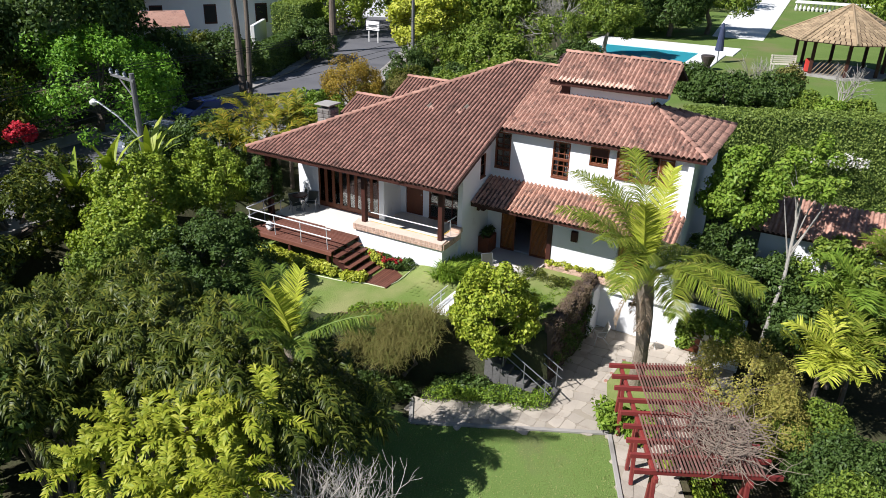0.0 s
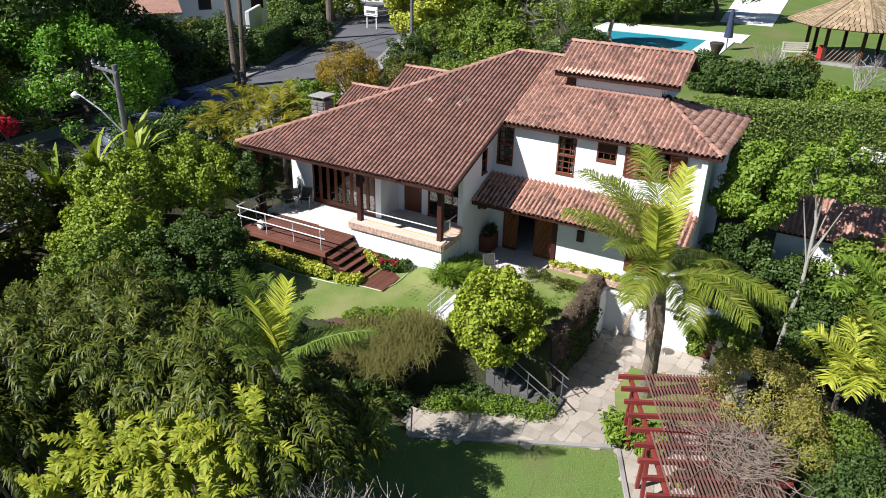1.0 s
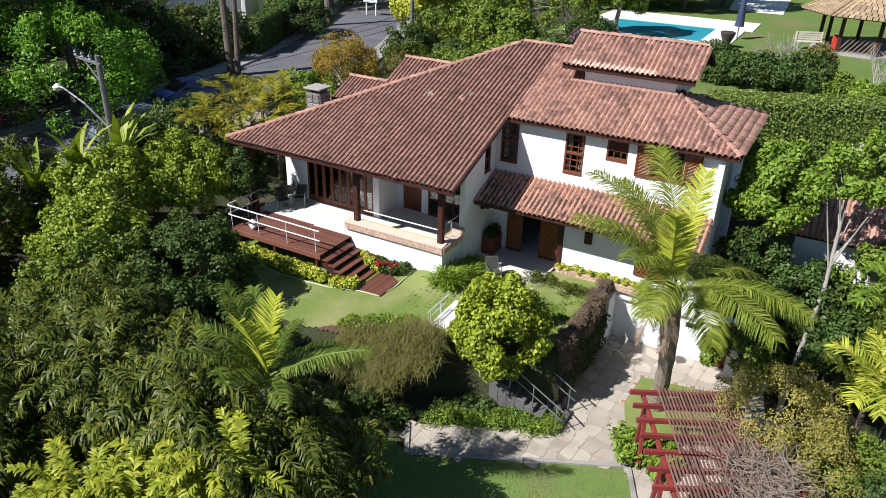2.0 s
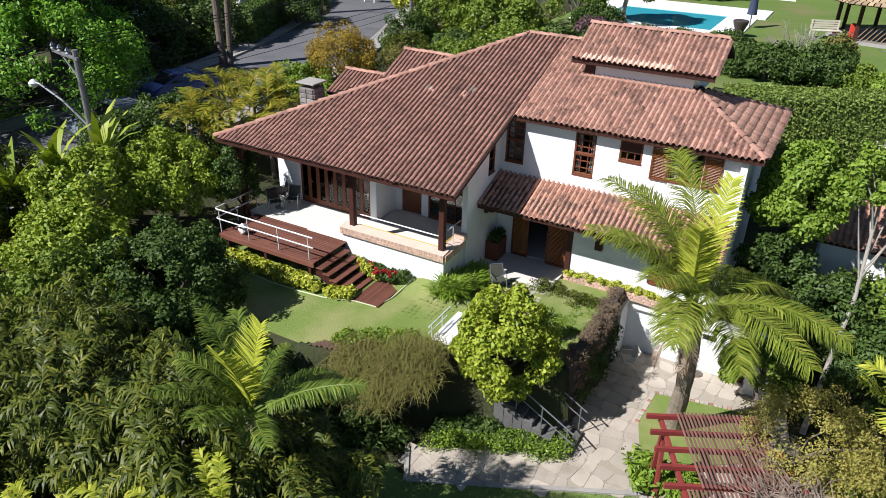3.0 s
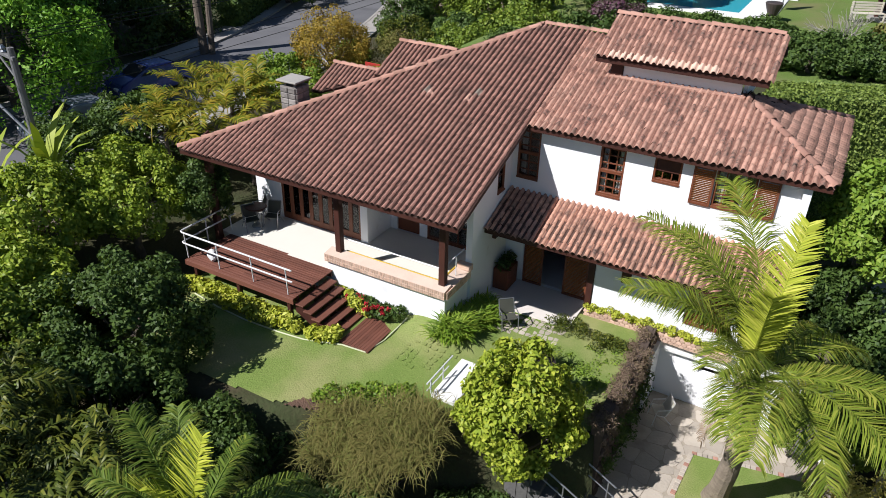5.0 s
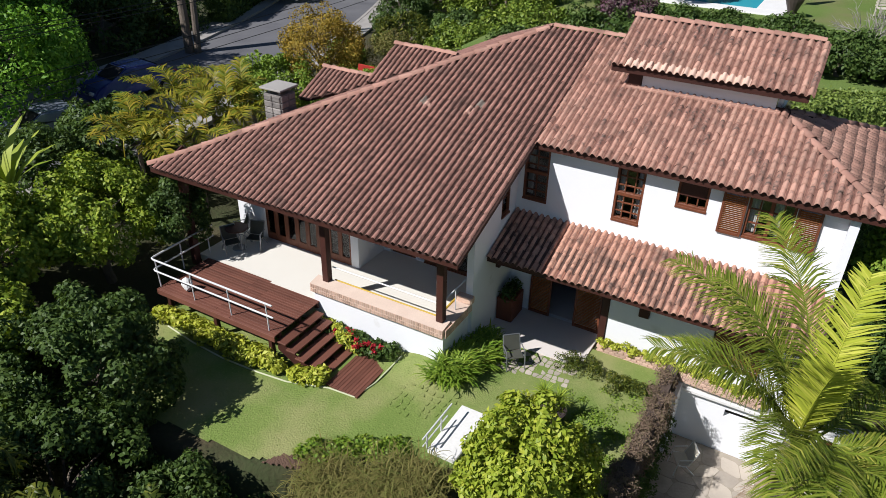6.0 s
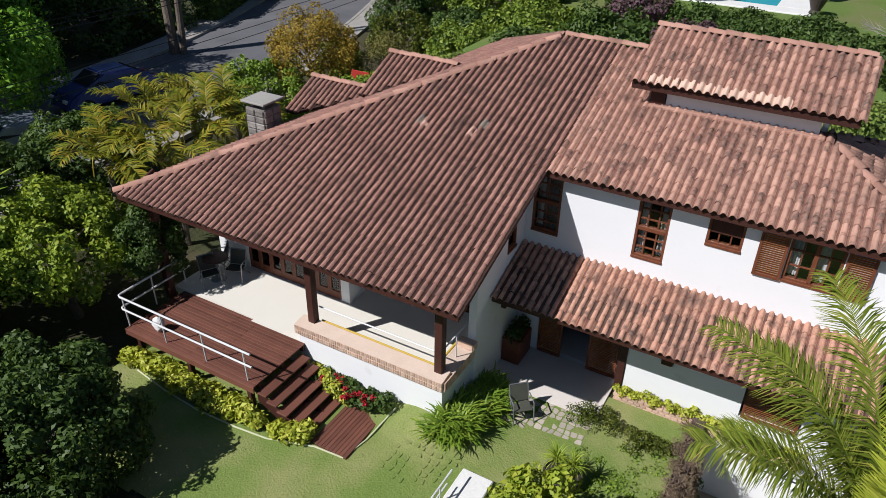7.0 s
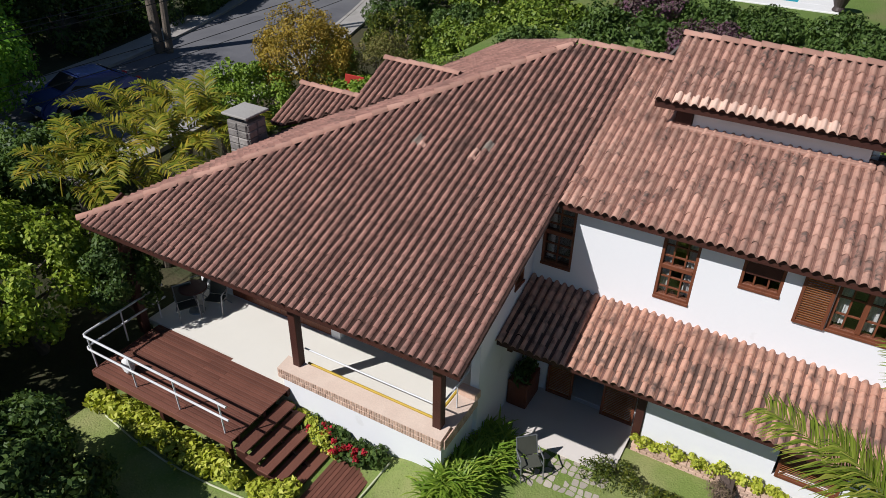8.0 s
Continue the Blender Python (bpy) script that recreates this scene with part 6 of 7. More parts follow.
def clipped_hedge(name, a, b, thick, z0, z1, n, mat, label, seed, length=0.10):
    """A hedge cut square: a dense core with leaves all over its faces."""
    rng = np.random.default_rng(seed)
    h = thing(name, (*a, z0), label, "hedge")
    d = Vector((b[0] - a[0], b[1] - a[1], 0))
    m = pose(a[0], a[1], z0, 0, 0, math.degrees(math.atan2(d.y, d.x)))
    L, H = d.length, z1 - z0
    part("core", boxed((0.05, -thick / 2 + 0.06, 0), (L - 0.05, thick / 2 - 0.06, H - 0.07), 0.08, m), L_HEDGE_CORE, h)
    area = np.array((L * H, L * H, L * thick, thick * H, thick * H))
    k = rng.choice(5, n, p=area / area.sum())
    u, w, t = rng.uniform(0, 1, n), rng.uniform(0, 1, n), thick / 2
    bump = rng.normal(0, 0.05, n)
    p = np.zeros((n, 3))
    o = np.zeros((n, 3))
    for face, (x, y, z, nx) in enumerate(((u * L, -t + bump, w * H, (0, -1, 0)), (u * L, t + bump, w * H, (0, 1, 0)), (u * L, (w - 0.5) * thick, H + bump, (0, 0, 1)), (bump, (u - 0.5) * thick, w * H, (-1, 0, 0)), (L + bump, (u - 0.5) * thick, w * H, (1, 0, 0)))):
        s = k == face
        p[s] = np.stack([x, y, np.broadcast_to(z, n)], 1)[s]
        o[s] = nx
    v, f = leaves(rng, p, o, length, length * 0.6, 0.3, 0.6)
    M = np.array(m)
    part("foliage", mesh_from("foliage", v @ M[:3, :3].T + M[:3, 3], f), mat, h)
    return h


clipped_hedge("clipped_hedge", (6.2, 12.25), (26.0, 21.9), 1.5, -0.4, 4.85, 70000, L_HEDGE, "tall clipped green hedge behind the house", 171, 0.12)
for i, (x, y, r, h, mt) in enumerate(((13.9, -1.9, 1.25, 1.15, L_MID), (14.7, -3.6, 1.4, 1.3, L_DARK), (15.2, -5.4, 1.4, 1.35, L_MID), (16.2, -3.0, 1.5, 1.2, L_DARK), (16.0, -7.3, 1.5, 1.3, L_DARK))):
    tree("dense_shrub", (x, y, LOW), (x, y, LOW + h), (r, r, h), mt, "dense soft-leaved green shrub along the garden's edge", "shrub", 320 + i, 110, 0.30, 15000, 0.12, 0.05, 0.08, group="edge shrubs")
clipped_hedge("clipped_hedge", (-7.6, 13.6), (-4.6, 13.0), 1.6, -0.4, 3.9, 5000, L_HEDGE, "rounded clipped hedge behind the roof", 173, 0.13)
leaf_bed("flowering_shrub", (0, 0, 0), "white flowering shrub against the tall hedge", along([(12.0, 13.5), (13.6, 14.3)], 16, 21, 0.25, z=3.0), 0.38, 500, 0.11, 0.09, L_WHITE, 174, "flowers")

tree("broadleaf_tree", (9.7, 4.5, -0.6), (9.7, 4.6, 0.9), (1.1, 0.8, 1.6), L_DARK, "dark leafy shrub filling the house corner", "shrub", 350, 60, 0.36, 8000, 0.15, 0.08, 0.08)

# tiled annex in the side garden
annex = thing("annex", (13.2, 7.6, -0.5), "low outbuilding with a faded clay tile roof", "outbuilding")
part("wall", boxed((10.8, 5.8, -0.6), (16.6, 9.2, 2.2)), PLASTER, annex)
for y0, s in ((5.5, 1), (9.5, -1)):
    u, vd = ((1, 0, 0), (0, 1, 0.4)) if s > 0 else ((-1, 0, 0), (0, -1, 0.4))
    o = Vector((10.4 if s > 0 else 17.0, y0, 2.15))
    uu, vv = Vector(u), Vector(vd).normalized()
    nn = uu.cross(vv)
    m = Matrix(((uu.x, vv.x, nn.x, o.x), (uu.y, vv.y, nn.y, o.y), (uu.z, vv.z, nn.z, o.z), (0, 0, 0, 1)))
    part("roof", prism(bmesh.new(), [(0, 0), (6.6, 0), (6.6, 2.16), (0, 2.16)], -0.1, m), CHANNEL, annex)
    gu, gw = (a.ravel() for a in np.meshgrid(np.arange(0.11, 6.6, PITCH), np.arange(-0.05, 1.9, ROW)))
    t = TV[None] + np.stack([gu, gw, 0 * gu], 1)[:, None]
    M = np.array(m)
    tagged(part("roof_tiles", mesh_from("roof_tiles", t.reshape(-1, 3) @ M[:3, :3].T + M[:3, 3], (TF[None] + np.arange(len(gu))[:, None, None] * len(TV)).reshape(-1, 4), True), TILES, annex), kind="stuff")

# ---- pool garden behind the hedge ----
PG = [(-14, 22), (-9, 14.5), (2, 14), (10, 17.5), (26, 24.5), (40, 60), (30, 110), (-30, 110), (-14, 60)]
v, f = draped(PG, 0.9, 0.05)
single("lawn_pool_garden", cut_mesh("lawn_pool_garden", v, f), LAWN_POOL, "mown lawn round the neighbour's pool, dimmed for shade", "lawn", kind="structure")
pool = thing("swimming_pool", (-1, 35.5, POOL_Z), "blue swimming pool with a pale stone surround", "pool", kind="structure")
for lo, hi in (((-6.6, 28.2), (4.1, 29.4)), ((-6.6, 35.6), (4.6, 39.6)), ((2.2, 29.4), (4.1, 35.6)), ((-6.6, 29.4), (-5.0, 35.6))):
    part("surround", boxed((*lo, POOL_Z - 0.2), (*hi, POOL_Z + 0.12), 0.02), WHITE, pool, "pale stone pool surround")
part("water", boxed((-5.0, 29.4, POOL_Z - 0.2), (2.2, 35.6, POOL_Z + 0.07)), WATER, pool, "clear blue pool water")
single("drive", prism(bmesh.new(), [(1.2, 46.0), (5.4, 46.0), (3.2, 92), (-3.2, 92)], 0.05), WHITE, "pale paved drive in sunlight", "drive", kind="structure", m=pose(0, 0, POOL_Z + 0.05))
urn = thing("garden_urn", (4.0, 28.6, POOL_Z + 0.12), "dark round garden urn on the pool surround", "urn")
part("body", lathe([(0.2, 0), (0.28, 0.05), (0.22, 0.2), (0.42, 0.7), (0.46, 0.85), (0.40, 0.9), (0.05, 0.85)], 16), POT_DARK, urn, "", pose(4.0, 28.6, POOL_Z + 0.12))
um = thing("parasol", (4.1, 32.0, POOL_Z + 0.12), "closed dark blue parasol by the pool", "parasol")
part("pole", tubed([(4.1, 32.0, POOL_Z + 0.1), (4.1, 32.0, POOL_Z + 2.6)], 0.04, 8), STEEL, um)
part("canopy", lathe([(0.05, 2.65), (0.16, 2.3), (0.24, 1.4), (0.30, 0.8), (0.05, 0.85)], 12), BLUE_CLOTH, um, "", pose(4.1, 32.0, POOL_Z + 0.1))

gz = thing("gazebo", (11.6, 33.2, POOL_Z), "eight-sided gazebo with a straw brown shingle roof", "gazebo")
gm = pose(11.6, 33.2, POOL_Z, 0, 0, 12)
part("floor", lathe([(0.1, 0), (3.2, 0), (3.2, 0.18), (0.1, 0.18)], 8), CONCRETE, gz, "", gm)
for k in range(8):
    a = 2 * math.pi * k / 8
    part("post", boxed((-0.10, -0.10, 0.15), (0.10, 0.10, 2.6), 0.01, gm @ pose(2.75 * math.cos(a), 2.75 * math.sin(a), 0)), DARK_WOOD, gz)
arr, nf = [], 0
for k in range(8):
    a0, a1 = 2 * math.pi * k / 8, 2 * math.pi * (k + 1) / 8
    for j in range(13):
        r0, r1 = 4.2 * (1 - j / 13), 4.2 * (1 - (j + 1.3) / 13) if j < 12 else 0.02
        z0, z1 = 2.35 + 2.0 * j / 13, 2.35 + 2.0 * min(1, (j + 1.3) / 13)
        m_ = max(1, int(round(10 * (1 - j / 13))))
        for i in range(m_):
            e0, e1 = i / m_ + 0.01, (i + 1) / m_ - 0.01
            pt = lambda r, e, z: ((r * math.cos(a0) * (1 - e) + r * math.cos(a1) * e), (r * math.sin(a0) * (1 - e) + r * math.sin(a1) * e), z)
            arr += [pt(r0, e0, z0 + 0.07), pt(r0, e1, z0 + 0.07), pt(r1, e1, z1), pt(r1, e0, z1), pt(r0, e0, z0), pt(r0, e1, z0)]
            nf += 1
q = np.arange(nf)[:, None] * 6
M = np.array(gm)
tagged(part("shingles", mesh_from("shingles", np.array(arr) @ M[:3, :3].T + M[:3, 3], np.concatenate([q + (0, 1, 2, 3), q + (4, 5, 1, 0)])), SHINGLE, gz), kind="stuff")
part("ceiling_cone", lathe([(4.15, 2.30), (0.02, 4.25), (0.01, 4.25)], 8), DARK_WOOD, gz, "", gm)
for k in range(8):
    a = 2 * math.pi * k / 8
    part("hip_strip", tubed([gm @ Vector((4.21 * math.cos(a), 4.21 * math.sin(a), 2.42)), gm @ Vector((0.03, 0, 4.42))], 0.07, 6), SHINGLE, gz)
for k in (4, 5):
    a0, a1 = 2 * math.pi * k / 8, 2 * math.pi * (k + 1) / 8
    p0, p1 = Vector((2.75 * math.cos(a0), 2.75 * math.sin(a0), 0)), Vector((2.75 * math.cos(a1), 2.75 * math.sin(a1), 0))
    if k == 5:
        for j in range(8):
            part("lattice", tubed([gm @ (p0.lerp(p1, j / 8) + Vector((0, 0, 0.2))), gm @ (p0.lerp(p1, min(1, j / 8 + 0.3)) + Vector((0, 0, 1.1)))], 0.03, 4), SHINGLE, gz)
bench = thing("garden_bench", (8.4, 31.4, POOL_Z + 0.05), "pale wooden slatted bench beside the gazebo", "bench")
bmx = pose(8.6, 31.0, POOL_Z + 0.1, 0, 0, 25)
for j in range(4):
    part("slat", boxed((-0.85, 0.0 + 0.13 * j, 0.42), (0.85, 0.10 + 0.13 * j, 0.46), 0.005, bmx), PALE_CLOTH, bench)
for j in range(4):
    part("back_slat", boxed((-0.85, 0.52, 0.50 + 0.13 * j), (0.85, 0.56, 0.60 + 0.13 * j), 0.005, bmx), PALE_CLOTH, bench)
for x in (-0.8, 0.75):
    part("leg", boxed((x, 0.0, 0), (x + 0.07, 0.07, 0.42), 0.005, bmx), PALE_CLOTH, bench)
    part("leg", boxed((x, 0.48, 0), (x + 0.07, 0.56, 1.0), 0.005, bmx), PALE_CLOTH, bench)
chp = thing("red_cushion", (9.6, 31.0, POOL_Z + 0.18), "red upright cushion in the gazebo", "cushion")
part("cushion", boxed((-0.2, -0.15, 0), (0.2, 0.15, 0.9), 0.08, pose(9.9, 31.3, POOL_Z + 0.18)), RED_CLOTH, chp)
bal = thing("balustrade", (5, 70, POOL_Z), "far white balustrade above the pool garden", "balustrade")
for j in range(30):
    part("baluster", lathe([(0.10, 0), (0.18, 0.3), (0.08, 0.7), (0.12, 0.9)], 8), WHITE, bal, "", pose(5.2 + 0.45 * j, 76 + 0.05 * j, POOL_Z))
part("top_rail", boxed((5.0, 75.8, POOL_Z + 0.9), (18.6, 77.6, POOL_Z + 1.1), 0.02), WHITE, bal)
for i, (x, y, rx, h, mt) in enumerate(((-5.4, 26.0, 2.1, 2.0, L_MID), (-3.4, 24.6, 1.5, 0.9, L_DARK), (-2.8, 22.6, 1.5, 0.6, L_PURPLE), (-0.4, 22.9, 1.4, 0.5, L_DARK), (1.9, 22.8, 1.3, 0.5, L_DARK), (5.5, 19.0, 1.1, 0.9, L_DARK), (6.9, 18.6, 1.2, 0.9, L_DARK), (8.3, 18.8, 1.0, 0.8, L_DARK), (9.4, 19.6, 1.1, 1.1, L_DARK), (10.6, 19.4, 0.8, 0.5, L_MID), (4.6, 20.6, 1.2, 0.9, L_DARK), (11.9, 19.2, 0.7, 0.35, L_BRIGHT), (13.3, 19.8, 0.7, 0.35, L_MID), (9.5, 22.9, 0.7, 0.9, L_BROWN))):
    tree("garden_shrub", (x, y, POOL_Z), (x, y, POOL_Z + h * 0.75), (rx, rx, h), mt, "rounded leafy shrub at the pool garden's edge", "shrub", 180 + i, 45, 0.4, 4500, 0.17, 0.09, 0.08, group="pool garden shrubs")
bare_tree((7.7, 23.6, POOL_Z), 2.6, 191, "leafless pale shrub in the pool garden", 7, 3, 0.04)
bare_tree((12.3, 20.4, POOL_Z), 3.0, 192, "leafless pale shrub in the pool garden", 5, 3, 0.04)
tree("willow_tree", (-3.0, 28.8, POOL_Z), (-3.0, 28.8, POOL_Z + 3.0), (2.0, 1.9, 2.0), L_MID, "feathery grey-green tree by the pool", "tree", 193, 80, 0.55, 13000, 0.30, 0.08, 0.16, PALE_BARK)
tree("willow_tree", (0.5, 47, POOL_Z), (0.2, 47, POOL_Z + 4.0), (4.0, 2.5, 3.4), L_MID, "dark feathery tree behind the pool", "tree", 194, 80, 0.8, 9000, 0.4, 0.12, 0.2)

for i, (x, y, r, h) in enumerate(((-8.6, 39.5, 2.6, 3.2), (-5.4, 42.0, 2.8, 3.4), (-2.0, 43.4, 2.8, 3.2))):
    tree("willow_tree", (x, y, POOL_Z), (x, y, POOL_Z + h * 0.95), (r, r, h), L_DARK if i else L_MID, "dense feathery tree standing behind the pool", "tree", 330 + i, 100, 0.75, 12000, 0.40, 0.13, 0.2, group="pool trees")
# planting behind the roof
for i, (x, y, z, r, mt) in enumerate(((-8.8, 17.6, 2.6, 1.9, L_MID), (-5.6, 16.6, 2.9, 1.6, L_DARK), (-10.6, 20.6, 2.6, 2.0, L_DARK))):
    tree("broadleaf_tree", (x, y, float(ground_z(x, y))), (x, y, z), (r, r, 1.5), mt, "leafy green shrub mass behind the wing", "shrub", 340 + i, 70, 0.45, 9000, 0.17, 0.10, 0.1)
tree("broadleaf_tree", (-9.6, 24, 0.5), (-9.5, 24, 3.4), (2.9, 2.4, 2.2), L_MID, "large green tree behind the house", "tree", 201, 90, 0.6, 13000, 0.24, 0.13, 0.2)
tree("broadleaf_tree", (-6.6, 20, 0.5), (-6.6, 20, 2.9), (2.6, 2.0, 1.8), L_MID, "green shrub mass behind the roof", "shrub", 202, 80, 0.55, 11000, 0.22, 0.12, 0.15)
tree("broadleaf_tree", (-2.5, 20, 1), (-2.5, 19, 3.4), (2.6, 2.0, 1.8), L_DARK, "green shrub mass behind the ridge", "shrub", 203, 80, 0.5, 11000, 0.2, 0.11, 0.15)
tree("bougainvillea", (0.6, 18.2, 1.5), (0.6, 17.2, 4.2), (1.6, 1.2, 1.3), L_PURPLE, "bougainvillea with purple flowers behind the ridge", "shrub", 204, 50, 0.42, 6500, 0.14, 0.09, 0.08)
tree("gold_tree", (-12.6, 11.6, 0.9), (-12.6, 11.6, 3.7), (1.75, 1.75, 1.65), L_GOLD, "golden olive rounded tree beside the road", "tree", 205, 85, 0.42, 13000, 0.12, 0.05, 0.14)
tree("brown_shrub", (-10.2, 13.0, 0.6), (-10.2, 13.0, 3.0), (1.2, 1.2, 1.4), L_BROWN, "thin brownish shrub beside the golden tree", "shrub", 206, 50, 0.36, 5000, 0.10, 0.04, 0.08)
tree("yellow_tree", (-19.0, 31, 1.2), (-19, 31, 5.0), (3.3, 3.0, 3.4), L_YELLOW, "tall yellow-green tree beyond the road bend", "tree", 207, 90, 0.75, 11000, 0.34, 0.18, 0.2)
tree("broadleaf_tree", (-13.5, 38, 1.5), (-13.5, 38, 6), (4, 3, 3.4), L_MID, "green tree beyond the pool garden", "tree", 208, 90, 0.9, 10000, 0.38, 0.2, 0.25)
bare_tree((-8.5, 37, 2.5), 6.5, 209, "large leafless grey tree behind the pool", 4, 5, 0.12)
arec_rng = np.random.default_rng(210)
for i, (x, y, z, s) in enumerate(((-12.4, 1.4, 2.8, 1.8), (-11.4, 2.9, 3.0, 1.9), (-12.8, 3.6, 3.1, 1.9), (-11.7, 4.8, 3.1, 1.8), (-13.3, 5.6, 2.9, 1.7), (-12.2, 6.6, 2.8, 1.6))):
    ap = thing("areca_palm", (x, y, float(ground_z(x, y))), "yellowish areca palm clump behind the roof corner", "palm tree", "street side palms")
    part("stem", tubed([(x, y, float(ground_z(x, y))), (x, y, z)], [0.12, 0.07], 8), BARK, ap)
    v, f, lines = fronds(arec_rng, (x, y, z - 0.1), 13, s * 1.1, (0.55, 1.5), (0.9, 2.2), 0.48, 34, 0.055, 0.5, 0.25, None, 0.35, 0.10)
    part("crown", mesh_from("crown", v, f), L_ARECA, ap)
    part("rachis", rachis(lines, 0.022), L_ARECA, ap)
for i, (x, y, h) in enumerate(((-13.4, -4.4, 3.0), (-12.6, -3.0, 3.2), (-14.2, -5.6, 2.4))):
    rng = np.random.default_rng(220 + i)
    bp = thing("banana_plant", (x, y, float(ground_z(x, y))), "banana plant with broad torn yellow-green leaves", "banana plant", "banana plants")
    part("stem", tubed([(x, y, float(ground_z(x, y))), (x, y, h - 0.6)], [0.14, 0.08], 8), L_LIME, bp)
    v, f = straps(rng, (x, y, h - 0.6), 9, 2.4, 0.28, 1.1, (1.0, 1.5), 0.03)
    part("leaves", mesh_from("leaves", v, f), L_LIME, bp)

# ---- road and street ----
ROAD = [(-18.5, -40), (-19.0, -10), (-19.6, 4), (-20.6, 14), (-23.6, 24), (-29.5, 38), (-40, 56), (-60, 80)]


def strip(points, left_w, right_w, z, step=2.0):
    """A band along a line, from left_w to right_w across it."""
    p = np.array(points, float)
    s = np.concatenate([[0], np.cumsum(np.hypot(*np.diff(p, axis=0).T))])
    t = np.arange(0, s[-1], step)
    x, y = np.interp(t, s, p[:, 0]), np.interp(t, s, p[:, 1])
    k = np.ones(5) / 5
    xs, ys = np.convolve(np.pad(x, 2, "edge"), k, "valid"), np.convolve(np.pad(y, 2, "edge"), k, "valid")
    d = unit(np.stack([np.gradient(xs), np.gradient(ys)], 1))
    n = np.stack([-d[:, 1], d[:, 0]], 1)
    a, b = np.stack([xs, ys], 1) + n * left_w, np.stack([xs, ys], 1) + n * right_w
    bm = bmesh.new()
    prev = None
    for i in range(len(t)):
        ring = [bm.verts.new((*a[i], z)), bm.verts.new((*b[i], z)), bm.verts.new((*b[i], z - 0.4)), bm.verts.new((*a[i], z - 0.4))]
        if prev:
            for j in range(4):
                bm.faces.new((prev[j], prev[(j + 1) % 4], ring[(j + 1) % 4], ring[j]))
        prev = ring
    return bm


single("road", strip(ROAD, 3.4, -3.4, ROAD_Z + 0.03), ASPHALT, "patched grey asphalt street", "road", kind="structure")
single("kerb", strip(ROAD, 3.58, 3.4, ROAD_Z + 0.15), CONCRETE, "concrete kerb", "kerb", kind="structure")
single("kerb", strip(ROAD, -3.4, -3.58, ROAD_Z + 0.15), CONCRETE, "concrete kerb", "kerb", kind="structure")
single("pavement", strip(ROAD, 5.0, 3.58, ROAD_Z + 0.13), CONCRETE, "pale concrete pavement across the street", "pavement", kind="structure")
single("pavement", strip(ROAD, -3.58, -4.8, ROAD_Z + 0.13), CONCRETE, "pale concrete pavement beside the garden", "pavement", kind="structure")


def car(at, turn, paint, label):
    """A parked hatchback: shaped body, dark glass, wheels with tyre and rim, lights."""
    c = thing("car", at, label, "car", turn=turn)
    m = W[c]
    side = [(-2.1, 0.30), (-2.12, 0.62), (-1.95, 0.88), (-1.55, 0.98), (-0.9, 1.42), (0.35, 1.46), (1.05, 1.02), (1.85, 0.86), (2.1, 0.62), (2.1, 0.30)]
    bm = prism(bmesh.new(), side, 1.62, Matrix(((1, 0, 0, 0), (0, 0, 1, -0.81), (0, 1, 0, 0), (0, 0, 0, 1))))
    for q in bm.verts:
        if q.co.z > 1.0:
            q.co.y *= 0.80
    bmesh.ops.bevel(bm, geom=list(bm.edges), offset=0.06, segments=2, affect="EDGES")
    bmesh.ops.transform(bm, matrix=m, verts=bm.verts)
    part("body", bm, paint, c)
    for s in (-1, 1):
        part("side_window", prism(bmesh.new(), [(-1.25, 1.04), (-0.82, 1.36), (0.30, 1.38), (0.80, 1.06)], 0.02, m @ Matrix(((1, 0, 0, 0), (0, -0.35 * s, s, 0.70 * s + 0.37 * s), (0, 1, 0, 0), (0, 0, 0, 1)))), BLACK, c, "dark side glass")
    part("windscreen", boxed((-0.02, -0.60, 0), (0.02, 0.60, 0.72), 0.01, m @ pose(1.03, 0, 1.05, 0, -58, 0)), BLACK, c, "dark glass")
    part("rear_window", boxed((-0.02, -0.56, 0), (0.02, 0.56, 0.62), 0.01, m @ pose(-1.53, 0, 1.02, 0, 54, 0)), BLACK, c, "dark glass")
    for x in (-1.3, 1.3):
        for s in (-1, 1):
            w = part("wheel", lathe([(0.14, -0.10), (0.30, -0.10), (0.32, -0.05), (0.32, 0.05), (0.30, 0.10), (0.14, 0.10)], 18), BLACK, c, "", m @ pose(x, 0.76 * s, 0.32, 90, 0, 0))
            part("rim", lathe([(0.02, -0.105), (0.20, -0.105), (0.20, 0.105), (0.02, 0.105)], 12), STEEL, w, "", m @ pose(x, 0.77 * s, 0.32, 90, 0, 0))
    for s in (-1, 1):
        part("tail_light", boxed((-2.14, 0.52 * s - 0.12, 0.66), (-2.0, 0.52 * s + 0.12, 0.84), 0.03, m), RED_CLOTH, c, "red tail light")
        part("headlight", boxed((1.98, 0.55 * s - 0.14, 0.62), (2.12, 0.55 * s + 0.14, 0.76), 0.03, m), RAIL, c, "clear headlight")
    return c


car((-20.6, 7.6, ROAD_Z + 0.03), 262, CAR_BLUE, "dark blue hatchback parked at the shaded kerb")
car((-18.6, 2.2, ROAD_Z + 0.03), 262, CAR_SILVER, "silver blue hatchback parked at the shaded kerb")

